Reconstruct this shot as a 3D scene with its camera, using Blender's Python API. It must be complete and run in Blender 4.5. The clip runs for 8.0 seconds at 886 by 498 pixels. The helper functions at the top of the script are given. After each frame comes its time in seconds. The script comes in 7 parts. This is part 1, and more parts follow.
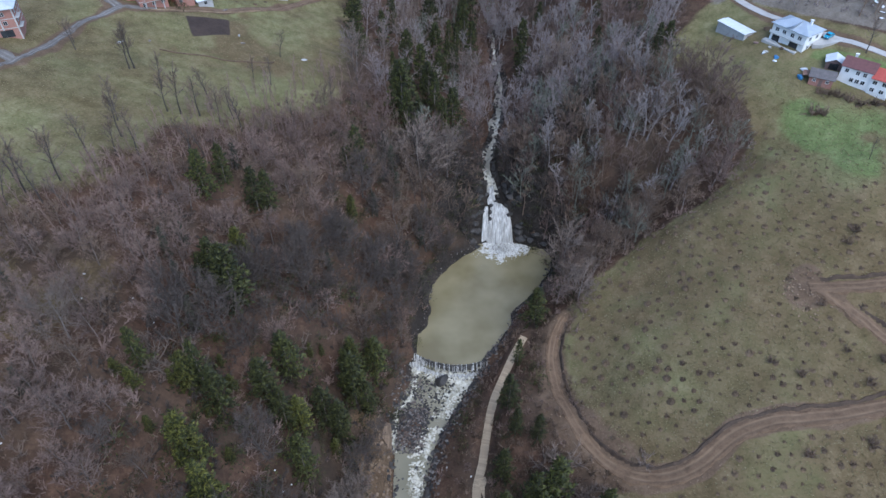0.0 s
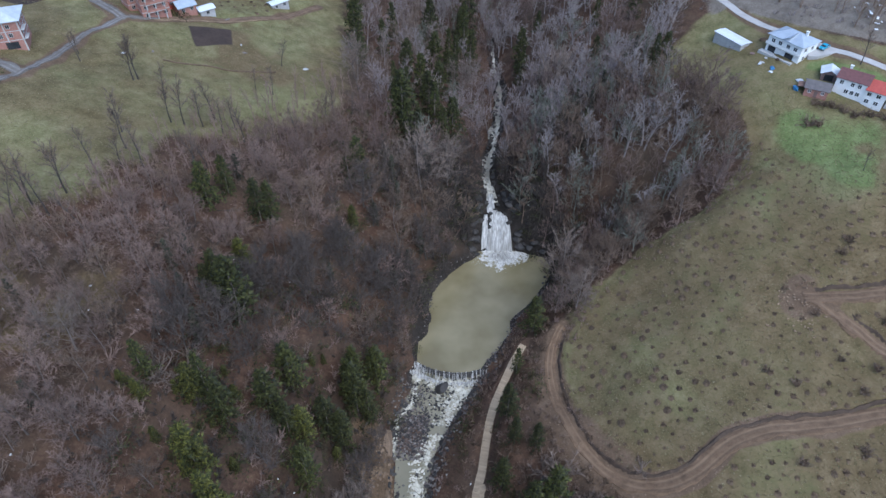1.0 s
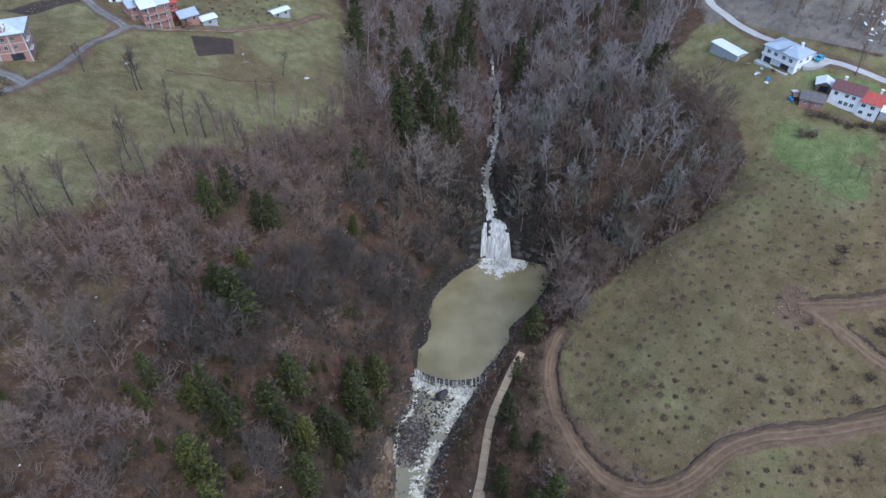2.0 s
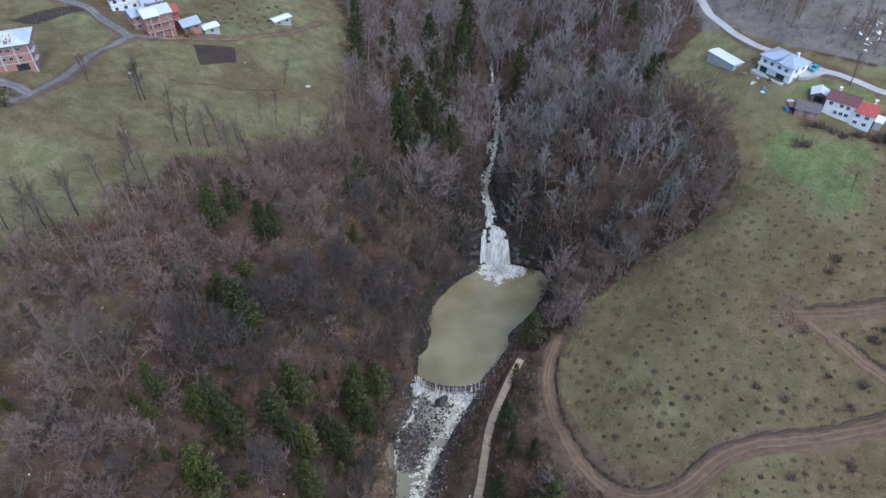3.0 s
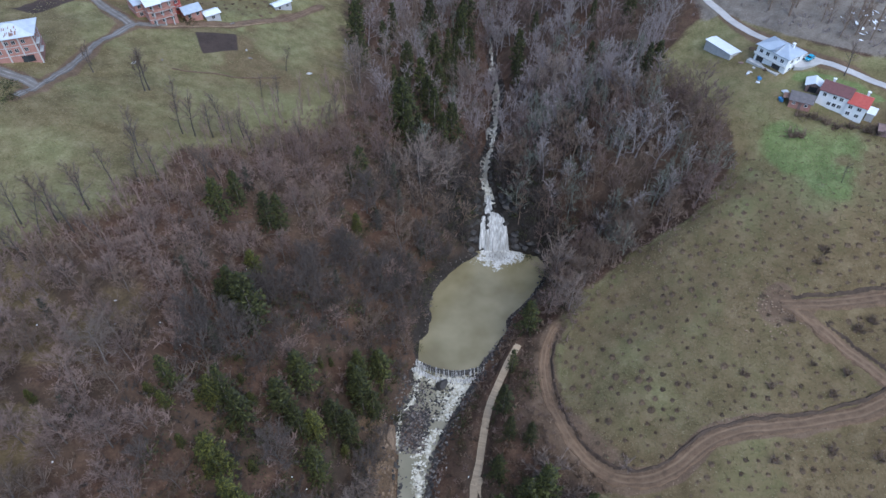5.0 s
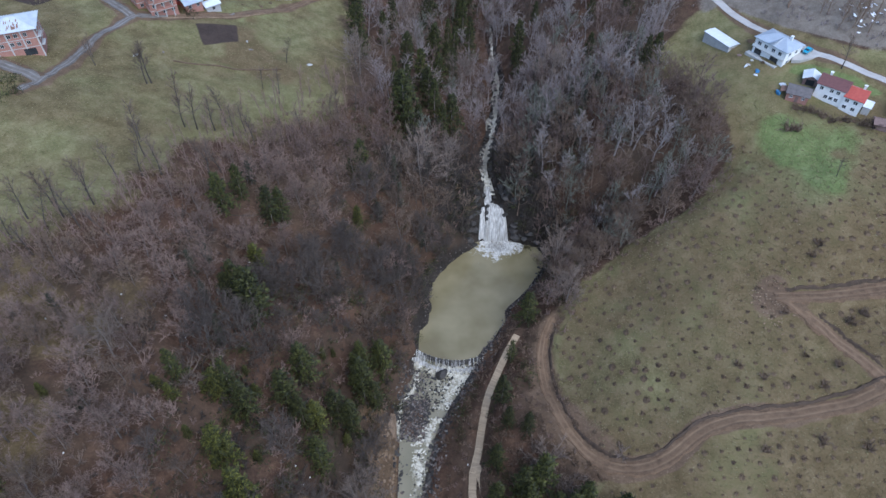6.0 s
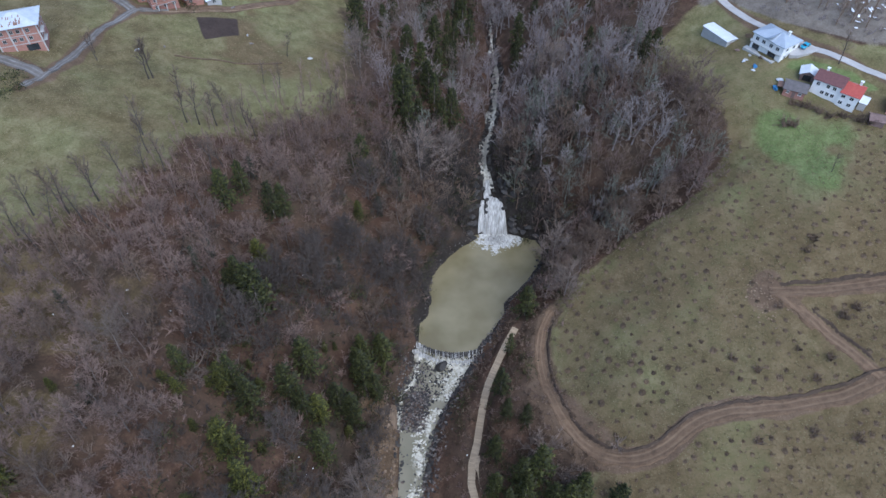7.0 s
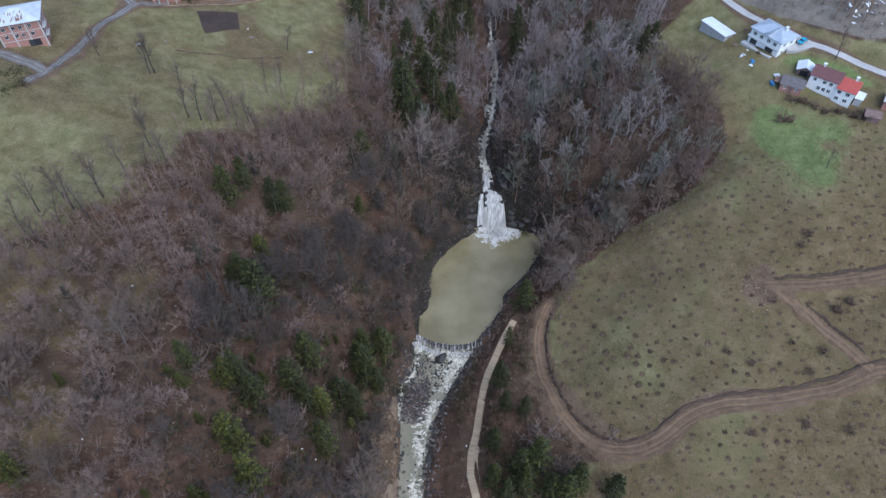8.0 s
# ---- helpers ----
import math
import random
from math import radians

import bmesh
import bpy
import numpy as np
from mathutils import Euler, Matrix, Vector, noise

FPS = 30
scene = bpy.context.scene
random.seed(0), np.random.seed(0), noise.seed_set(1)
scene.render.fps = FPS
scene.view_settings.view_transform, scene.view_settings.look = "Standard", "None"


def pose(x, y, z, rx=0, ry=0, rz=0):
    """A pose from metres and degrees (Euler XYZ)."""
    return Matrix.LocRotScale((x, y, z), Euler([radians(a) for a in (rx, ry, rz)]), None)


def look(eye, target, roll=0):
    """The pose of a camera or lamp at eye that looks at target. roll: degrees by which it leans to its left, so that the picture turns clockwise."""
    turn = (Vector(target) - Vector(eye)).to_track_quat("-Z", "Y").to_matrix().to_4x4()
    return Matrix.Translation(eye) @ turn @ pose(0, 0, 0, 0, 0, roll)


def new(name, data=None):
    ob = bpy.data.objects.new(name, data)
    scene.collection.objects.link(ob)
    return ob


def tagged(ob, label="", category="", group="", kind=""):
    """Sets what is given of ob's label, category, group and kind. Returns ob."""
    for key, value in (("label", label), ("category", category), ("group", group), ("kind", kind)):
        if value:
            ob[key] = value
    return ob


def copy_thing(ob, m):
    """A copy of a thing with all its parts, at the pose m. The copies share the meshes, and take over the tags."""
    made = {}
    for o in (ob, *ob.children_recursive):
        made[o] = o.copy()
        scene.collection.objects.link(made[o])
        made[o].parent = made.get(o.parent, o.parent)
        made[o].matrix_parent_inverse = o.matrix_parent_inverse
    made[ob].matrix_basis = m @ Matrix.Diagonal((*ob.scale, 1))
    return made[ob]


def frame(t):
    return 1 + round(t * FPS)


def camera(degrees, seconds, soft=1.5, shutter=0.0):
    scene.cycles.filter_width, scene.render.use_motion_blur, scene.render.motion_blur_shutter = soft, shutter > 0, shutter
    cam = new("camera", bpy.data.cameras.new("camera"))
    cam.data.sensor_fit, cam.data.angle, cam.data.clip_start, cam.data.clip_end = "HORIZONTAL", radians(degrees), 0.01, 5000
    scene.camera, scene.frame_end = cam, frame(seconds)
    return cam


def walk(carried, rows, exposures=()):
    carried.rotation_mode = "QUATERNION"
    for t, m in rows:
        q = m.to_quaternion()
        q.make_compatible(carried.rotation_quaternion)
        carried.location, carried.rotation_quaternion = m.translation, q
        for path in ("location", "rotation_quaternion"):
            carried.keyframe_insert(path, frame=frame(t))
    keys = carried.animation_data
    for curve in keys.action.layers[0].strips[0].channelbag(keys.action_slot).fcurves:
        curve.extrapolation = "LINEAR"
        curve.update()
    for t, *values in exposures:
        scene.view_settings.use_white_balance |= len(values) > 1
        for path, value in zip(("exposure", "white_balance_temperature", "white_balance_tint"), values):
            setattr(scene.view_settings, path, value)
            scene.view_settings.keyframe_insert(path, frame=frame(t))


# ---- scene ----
cam = camera(68.5, 8.0, soft=1.5)
# seconds, eye x, y, z, yaw, pitch, roll: the drone climbs straight up and tips its lens down
ROWS = [
    (0.0, 0.008, -0.004, 161.244, 0.138, -43.421, -0.107),
    (0.5, 0.040, 0.015, 163.080, 0.150, -43.410, -0.110),
    (1.0, -0.020, 0.060, 165.000, 0.128, -43.410, -0.098),
    (1.5, -0.110, 0.085, 166.890, 0.079, -43.405, -0.066),
    (3.0, -0.290, 0.076, 172.670, 0.000, -43.485, -0.010),
    (3.5, -0.280, 0.060, 174.620, -0.003, -43.649, -0.035),
    (4.0, -0.288, 0.100, 176.650, -0.008, -44.219, -0.028),
    (4.5, -0.287, 0.129, 178.550, -0.005, -45.132, -0.025),
    (6.0, -0.284, 0.180, 184.380, -0.025, -47.454, -0.001),
    (6.5, -0.295, 0.180, 186.210, -0.053, -48.030, 0.029),
    (7.0, -0.337, 0.210, 188.140, -0.078, -48.650, 0.050),
    (7.5, -0.390, 0.220, 190.010, -0.123, -49.220, 0.077),
    (8.0, -0.520, 0.247, 191.843, -0.193, -49.822, 0.138),
]
walk(cam, [(t, pose(x, y, z, 90 + pitch, 0, yaw) @ pose(0, 0, 0, 0, 0, roll)) for t, x, y, z, yaw, pitch, roll in ROWS],
     exposures=[(0.0, 0.78, 5690, 8), (8.0, 0.74, 5750, 9)])

# ---------------------------------------------------------------- light: overcast winter day
world = bpy.data.worlds.new("overcast_sky")
scene.world = world
world.use_nodes = True
wt = world.node_tree
sky = wt.nodes.new("ShaderNodeTexSky")
sky.sky_type, sky.sun_disc = "NISHITA", False
sky.sun_elevation, sky.sun_rotation = radians(55), radians(150)
sky.air_density, sky.dust_density, sky.ozone_density = 1.0, 1.0, 2.0
wt.nodes["Background"].inputs["Strength"].default_value = 0.15
wt.links.new(sky.outputs["Color"], wt.nodes["Background"].inputs["Color"])
sun = new("sun", bpy.data.lights.new("sun", "SUN"))
sun.data.energy, sun.data.angle, sun.data.color = 1.4, radians(60), (1.0, 0.98, 0.96)
sun.matrix_world = look((30, -55, 90), (0, 0, 0))

# ---------------------------------------------------------------- materials
def nodes_of(name):
    m = bpy.data.materials.new(name)
    m.use_nodes = True
    t = m.node_tree
    return m, t, t.nodes["Principled BSDF"]


def add_noise(t, scale, detail=6.0, rough=0.6, coord="Object", stretch=None):
    tc = t.nodes.new("ShaderNodeTexCoord")
    n = t.nodes.new("ShaderNodeTexNoise")
    n.inputs["Scale"].default_value, n.inputs["Detail"].default_value, n.inputs["Roughness"].default_value = scale, detail, rough
    if stretch:
        mp = t.nodes.new("ShaderNodeMapping")
        mp.inputs["Scale"].default_value = stretch
        t.links.new(tc.outputs[coord], mp.inputs["Vector"])
        t.links.new(mp.outputs["Vector"], n.inputs["Vector"])
    else:
        t.links.new(tc.outputs[coord], n.inputs["Vector"])
    return n.outputs["Fac"]


def add_ramp(t, fac, stops):
    r = t.nodes.new("ShaderNodeValToRGB")
    e = r.color_ramp.elements
    while len(e) < len(stops):
        e.new(0.5)
    for k, (p, c) in zip(e, stops):
        k.position, k.color = p, (*c, 1) if len(c) == 3 else (c[0], c[0], c[0], 1)
    t.links.new(fac, r.inputs["Fac"])
    return r.outputs["Color"]


def add_mix(t, fac, a, b, mode="MIX"):
    m = t.nodes.new("ShaderNodeMix")
    m.data_type, m.blend_type = "RGBA", mode
    for sock, v in ((m.inputs["Factor"], fac), (m.inputs["A"], a), (m.inputs["B"], b)):
        if hasattr(v, "is_linked"):
            t.links.new(v, sock)
        elif isinstance(v, (int, float)):
            sock.default_value = v
        else:
            sock.default_value = (*v, 1)
    return m.outputs["Result"]


def add_math(t, op, a, b=0.0):
    m = t.nodes.new("ShaderNodeMath")
    m.operation, m.use_clamp = op, False
    for sock, v in ((m.inputs[0], a), (m.inputs[1], b)):
        if hasattr(v, "is_linked"):
            t.links.new(v, sock)
        else:
            sock.default_value = v
    return m.outputs[0]


def add_bump(t, p, height, strength=0.5, distance=0.1):
    b = t.nodes.new("ShaderNodeBump")
    b.inputs["Strength"].default_value, b.inputs["Distance"].default_value = strength, distance
    t.links.new(height, b.inputs["Height"])
    t.links.new(b.outputs["Normal"], p.inputs["Normal"])


def surface(name, dark, light, scale=2.0, rough=0.85, fine=None, bump=0.3, metallic=0.0, per_object=0.0, coord="Object", stretch=None):
    """A rough surface whose colour wanders between two tones at a coarse and a fine scale."""
    m, t, p = nodes_of(name)
    coarse = add_noise(t, scale, 4, coord=coord, stretch=stretch)
    grain = add_noise(t, fine or scale * 7, 8, 0.7, coord=coord, stretch=stretch)
    both = add_math(t, "ADD", add_math(t, "MULTIPLY", coarse, 0.6), add_math(t, "MULTIPLY", grain, 0.4))
    col = add_ramp(t, both, [(0.32, dark), (0.68, light)])
    if per_object:
        info = t.nodes.new("ShaderNodeObjectInfo")
        v = add_math(t, "ADD", add_math(t, "MULTIPLY", info.outputs["Random"], per_object), 1 - per_object / 2)
        hsv = t.nodes.new("ShaderNodeHueSaturation")
        t.links.new(col, hsv.inputs["Color"])
        t.links.new(v, hsv.inputs["Value"])
        col = hsv.outputs["Color"]
    t.links.new(col, p.inputs["Base Color"])
    p.inputs["Roughness"].default_value, p.inputs["Metallic"].default_value = rough, metallic
    if bump:
        add_bump(t, p, grain, bump, 0.05)
    return m


BARK = surface("grey_bark", (0.11, 0.09, 0.078), (0.24, 0.2, 0.176), 1.5, 0.9, per_object=0.5)
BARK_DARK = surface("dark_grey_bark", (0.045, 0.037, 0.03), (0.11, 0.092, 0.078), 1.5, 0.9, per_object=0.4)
BARK_PALE = surface("pale_bark", (0.15, 0.126, 0.108), (0.29, 0.247, 0.214), 1.5, 0.9, per_object=0.3)
TWIG = surface("bare_twigs", (0.115, 0.078, 0.053), (0.225, 0.157, 0.112), 0.8, 0.9, bump=0, per_object=0.6)
BRANCH = surface("grey_brown_branches", (0.1, 0.073, 0.055), (0.205, 0.154, 0.12), 0.8, 0.9, bump=0, per_object=0.4)
BRANCH_PALE = surface("pale_branches", (0.12, 0.092, 0.074), (0.225, 0.178, 0.146), 0.8, 0.9, bump=0, per_object=0.3)
EARTH_FACE = surface("dark_broken_earth", (0.03, 0.02, 0.013), (0.1, 0.066, 0.044), 0.6, 0.95, fine=3.0, bump=0.9)
TWIG_PALE = surface("pale_twigs", (0.135, 0.1, 0.077), (0.25, 0.19, 0.151), 0.8, 0.9, bump=0, per_object=0.4)
# paler grey for the far woods, with distance haze put into the colour
TWIG_HAZE_GREY = surface("haze_grey_twigs", (0.2, 0.17, 0.156), (0.34, 0.294, 0.272), 0.8, 0.9, bump=0, per_object=0.4)
TWIG_RED = surface("reddish_twigs", (0.145, 0.096, 0.076), (0.28, 0.194, 0.158), 0.8, 0.9, bump=0, per_object=0.5)


def needle_material(name, stops):
    """Needle sprays, each of its own tone, from shaded old growth to fresh tips; trees differ a little."""
    m, t, p = nodes_of(name)
    geo, info = t.nodes.new("ShaderNodeNewGeometry"), t.nodes.new("ShaderNodeObjectInfo")
    tone = add_math(t, "ADD", add_math(t, "MULTIPLY", geo.outputs["Random Per Island"], 0.7), add_math(t, "MULTIPLY", add_noise(t, 0.9, 4), 0.3))
    col = add_ramp(t, tone, stops)
    hsv = t.nodes.new("ShaderNodeHueSaturation")
    t.links.new(col, hsv.inputs["Color"])
    t.links.new(add_math(t, "ADD", add_math(t, "MULTIPLY", info.outputs["Random"], 0.5), 0.75), hsv.inputs["Value"])
    t.links.new(hsv.outputs["Color"], p.inputs["Base Color"])
    p.inputs["Roughness"].default_value = 0.75
    return m


NEEDLES = needle_material("dark_needles", [(0.1, (0.007, 0.011, 0.004)), (0.45, (0.031, 0.033, 0.006)), (0.7, (0.057, 0.062, 0.011)), (0.9, (0.098, 0.101, 0.018))])
NEEDLES_YELLOW = needle_material("yellow_green_needles", [(0.1, (0.01, 0.014, 0.004)), (0.45, (0.042, 0.046, 0.009)), (0.7, (0.1, 0.1, 0.016)), (0.9, (0.18, 0.168, 0.03))])
NEEDLES_DULL = needle_material("dull_ivy_green", [(0.1, (0.018, 0.019, 0.012)), (0.5, (0.045, 0.047, 0.028)), (0.9, (0.09, 0.088, 0.055))])
# darker version of TWIG, with the shade of the ravine put into the colour
TWIG_DARK = surface("dark_shade_twigs", (0.05, 0.038, 0.031), (0.11, 0.087, 0.072), 0.8, 0.9, bump=0, per_object=0.4)
# on ravine trees this tone holds painted shade; slender trees share it
BRANCH_DARK = surface("dark_shade_branches", (0.065, 0.05, 0.041), (0.16, 0.13, 0.109), 0.8, 0.9, bump=0, per_object=0.4)
# lighter version of TWIG for far growth, haze painted into the colour
TWIG_HAZE_MAUVE = surface("haze_mauve_twigs", (0.19, 0.152, 0.141), (0.335, 0.278, 0.262), 0.8, 0.9, bump=0)
TWIG_GREEN = surface("lichen_green_twigs", (0.1, 0.103, 0.075), (0.23, 0.228, 0.18), 0.8, 0.9, bump=0)
ROCK = surface("wet_grey_rock", (0.016, 0.0145, 0.013), (0.085, 0.076, 0.068), 0.7, 0.7, bump=0.8, per_object=0.6)
def gravel_material():
    m, t, p = nodes_of("mixed_river_gravel")
    geo = t.nodes.new("ShaderNodeNewGeometry")
    tone = add_ramp(t, geo.outputs["Random Per Island"], [(0.0, (0.018, 0.017, 0.016)), (0.35, (0.05, 0.044, 0.041)), (0.62, (0.12, 0.085, 0.068)), (0.85, (0.15, 0.132, 0.118)), (1.0, (0.24, 0.215, 0.19))])
    grain = add_noise(t, 4.0, 6, 0.7)
    t.links.new(add_mix(t, 0.5, tone, add_ramp(t, grain, [(0.3, (0.4,)), (0.7, (1.4,))]), "MULTIPLY"), p.inputs["Base Color"])
    p.inputs["Roughness"].default_value = 0.75
    add_bump(t, p, grain, 0.6, 0.05)
    return m


GRAVEL = gravel_material()
CLIFF = surface("tan_cliff_rock", (0.11, 0.07, 0.043), (0.36, 0.255, 0.165), 0.35, 0.9, fine=2.4, bump=0.8, stretch=(1, 0.6, 1.6))
PLANK = surface("weathered_planks", (0.28, 0.208, 0.132), (0.46, 0.352, 0.232), 0.8, 0.85, per_object=0.35)
WHITE_WALL = surface("white_render", (0.74, 0.74, 0.72), (0.87, 0.87, 0.85), 0.5, 0.85, bump=0.1)
GREY_WALL = surface("grey_block_wall", (0.33, 0.32, 0.31), (0.5, 0.49, 0.47), 0.6, 0.9)
BRICK_RED = surface("orange_brick", (0.3, 0.14, 0.105), (0.43, 0.225, 0.175), 0.9, 0.9, fine=9)
CONCRETE = surface("concrete", (0.36, 0.35, 0.33), (0.55, 0.54, 0.51), 0.5, 0.9)
ROOF_BLUE = surface("blue_grey_sheet_roof", (0.30, 0.35, 0.41), (0.44, 0.49, 0.55), 0.6, 0.45, bump=0.1)
ROOF_WHITE = surface("pale_sheet_roof", (0.6, 0.63, 0.66), (0.8, 0.82, 0.84), 0.5, 0.45, bump=0.1)
ROOF_PALE = surface("dull_sheet_roof", (0.42, 0.45, 0.48), (0.62, 0.65, 0.68), 0.5, 0.5, bump=0.1)
ROOF_DARKRED = surface("dark_red_tile_roof", (0.10, 0.045, 0.045), (0.19, 0.08, 0.075), 1.2, 0.8)
ROOF_RED = surface("orange_red_tile_roof", (0.33, 0.055, 0.045), (0.5, 0.11, 0.08), 0.8, 0.8)
ROOF_SLATE = surface("old_grey_brown_roof", (0.085, 0.075, 0.075), (0.18, 0.16, 0.155), 0.9, 0.9)
ROOF_BROWN = surface("old_brown_roof", (0.13, 0.085, 0.075), (0.25, 0.17, 0.15), 0.9, 0.9)
RUST = surface("rusty_sheet", (0.19, 0.1, 0.07), (0.34, 0.21, 0.15), 1.5, 0.8)
DARK_GLASS = surface("window_glass", (0.02, 0.022, 0.026), (0.05, 0.055, 0.06), 0.5, 0.12, bump=0)
CAR_BLUE = surface("turquoise_car_paint", (0.03, 0.30, 0.46), (0.05, 0.38, 0.55), 0.3, 0.25, bump=0)
TARP_BLUE = surface("blue_tarpaulin", (0.03, 0.14, 0.30), (0.07, 0.24, 0.45), 0.8, 0.5)
RUBBER = surface("black_rubber", (0.012, 0.012, 0.012), (0.03, 0.03, 0.03), 3, 0.8)
SNOW = surface("old_snow", (0.7, 0.72, 0.75), (0.85, 0.86, 0.88), 0.5, 0.8)
DRY = surface("dead_plant_stems", (0.05, 0.033, 0.02), (0.135, 0.09, 0.055), 0.8, 0.95, bump=0, per_object=0.6)
DRY_PALE = surface("matted_dead_grass", (0.066, 0.044, 0.026), (0.168, 0.115, 0.069), 0.8, 0.95, bump=0, per_object=0.5)
def grass_tuft_material():
    m, t, p = nodes_of("winter_grass_tufts")
    geo = t.nodes.new("ShaderNodeNewGeometry")
    tone = add_ramp(t, geo.outputs["Random Per Island"], [(0.0, (0.12, 0.088, 0.052)), (0.35, (0.19, 0.148, 0.08)), (0.65, (0.17, 0.168, 0.068)), (0.9, (0.27, 0.23, 0.13)), (1.0, (0.33, 0.28, 0.17))])
    t.links.new(tone, p.inputs["Base Color"])
    p.inputs["Roughness"].default_value = 0.9
    return m


GRASS_TUFT = grass_tuft_material()
SOIL = surface("brown_track_soil", (0.075, 0.044, 0.024), (0.205, 0.13, 0.075), 0.5, 0.95, fine=2.2, bump=0.8)



def rutted(m, pale):
    """Wheels have worn the ruts of a track down to paler, packed ground."""
    t = m.node_tree
    p = next(n for n in t.nodes if n.type == "BSDF_PRINCIPLED")
    a = t.nodes.new("ShaderNodeAttribute")
    a.attribute_name = "rut"
    worn = add_math(t, "MULTIPLY", a.outputs["Fac"], add_ramp(t, add_noise(t, 0.22, 4), [(0.35, (0.1,)), (0.65, (0.85,))]))
    t.links.new(add_mix(t, worn, p.inputs["Base Color"].links[0].from_socket, pale), p.inputs["Base Color"])


rutted(SOIL, (0.225, 0.148, 0.088))
ROAD_CON = surface("pale_concrete_road", (0.33, 0.31, 0.29), (0.52, 0.5, 0.47), 0.25, 0.9, fine=3)
ROAD_ASPHALT = surface("worn_asphalt", (0.075, 0.064, 0.054), (0.19, 0.168, 0.147), 0.3, 0.9, fine=2.2)
rutted(ROAD_ASPHALT, (0.3, 0.28, 0.255))


def ground_material():
    m, t, p = nodes_of("meadow_and_leaf_litter")
    def attr(n):
        a = t.nodes.new("ShaderNodeAttribute")
        a.attribute_name = n
        return a.outputs["Fac"]
    big = add_noise(t, 0.035, 5)
    mid = add_noise(t, 0.22, 6, 0.65)
    fine = add_noise(t, 1.6, 8, 0.75)
    mottled = add_math(t, "ADD", add_math(t, "MULTIPLY", mid, 0.5), add_math(t, "MULTIPLY", fine, 0.5))
    litter = add_ramp(t, mottled, [(0.34, (0.029, 0.017, 0.011)), (0.5, (0.085, 0.048, 0.031)), (0.66, (0.18, 0.108, 0.07))])
    litter = add_mix(t, add_ramp(t, big, [(0.4, (0,)), (0.62, (0.55,))]), litter, (0.075, 0.06, 0.042))
    grass = add_ramp(t, mottled, [(0.33, (0.088, 0.083, 0.033)), (0.5, (0.178, 0.164, 0.074)), (0.64, (0.272, 0.242, 0.13))])
    green = add_ramp(t, mottled, [(0.33, (0.072, 0.097, 0.031)), (0.5, (0.133, 0.163, 0.058)), (0.66, (0.21, 0.235, 0.1))])
    brown = add_ramp(t, mottled, [(0.33, (0.062, 0.042, 0.018)), (0.5, (0.13, 0.094, 0.047)), (0.64, (0.2, 0.15, 0.083))])
    soil = add_ramp(t, mottled, [(0.32, (0.075, 0.048, 0.03)), (0.52, (0.14, 0.094, 0.06)), (0.7, (0.215, 0.15, 0.1))])
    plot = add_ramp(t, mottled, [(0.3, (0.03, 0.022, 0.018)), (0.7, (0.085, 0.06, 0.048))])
    rock = add_ramp(t, mottled, [(0.32, (0.055, 0.034, 0.02)), (0.5, (0.15, 0.097, 0.056)), (0.68, (0.32, 0.225, 0.142))])
    def soft(a, scale=0.5):
        w = add_math(t, "ADD", a, add_math(t, "MULTIPLY", add_math(t, "SUBTRACT", mottled, 0.5), 1.3 * scale))
        return add_ramp(t, w, [(0.38, (0,)), (0.62, (1,))])
    dry = add_ramp(t, big, [(0.38, (0,)), (0.6, (0.75,))])
    meadow = add_mix(t, dry, grass, brown)
    col = add_mix(t, soft(attr("meadow")), litter, meadow)
    col = add_mix(t, soft(attr("lush"), 0.8), col, green)
    col = add_mix(t, soft(attr("stubble"), 0.8), col, brown)
    col = add_mix(t, soft(attr("soil"), 0.4), col, soil)
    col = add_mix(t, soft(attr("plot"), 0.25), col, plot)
    col = add_mix(t, soft(attr("rock"), 0.7), col, rock)
    scrub = add_ramp(t, mottled, [(0.33, (0.095, 0.077, 0.06)), (0.5, (0.175, 0.148, 0.12)), (0.66, (0.26, 0.226, 0.188))])
    col = add_mix(t, soft(attr("scrub"), 0.6), col, scrub)
    # tone of wet rock, darkened further to hold the gorge's shade
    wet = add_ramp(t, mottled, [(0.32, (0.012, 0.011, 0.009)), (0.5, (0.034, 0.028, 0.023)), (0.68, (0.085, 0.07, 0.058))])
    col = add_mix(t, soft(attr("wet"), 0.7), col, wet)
    t.links.new(col, p.inputs["Base Color"])
    p.inputs["Roughness"].default_value = 0.95
    p.inputs["Specular IOR Level"].default_value = 0.2
    add_bump(t, p, mottled, 0.7, 0.35)
    return m


GROUND = ground_material()


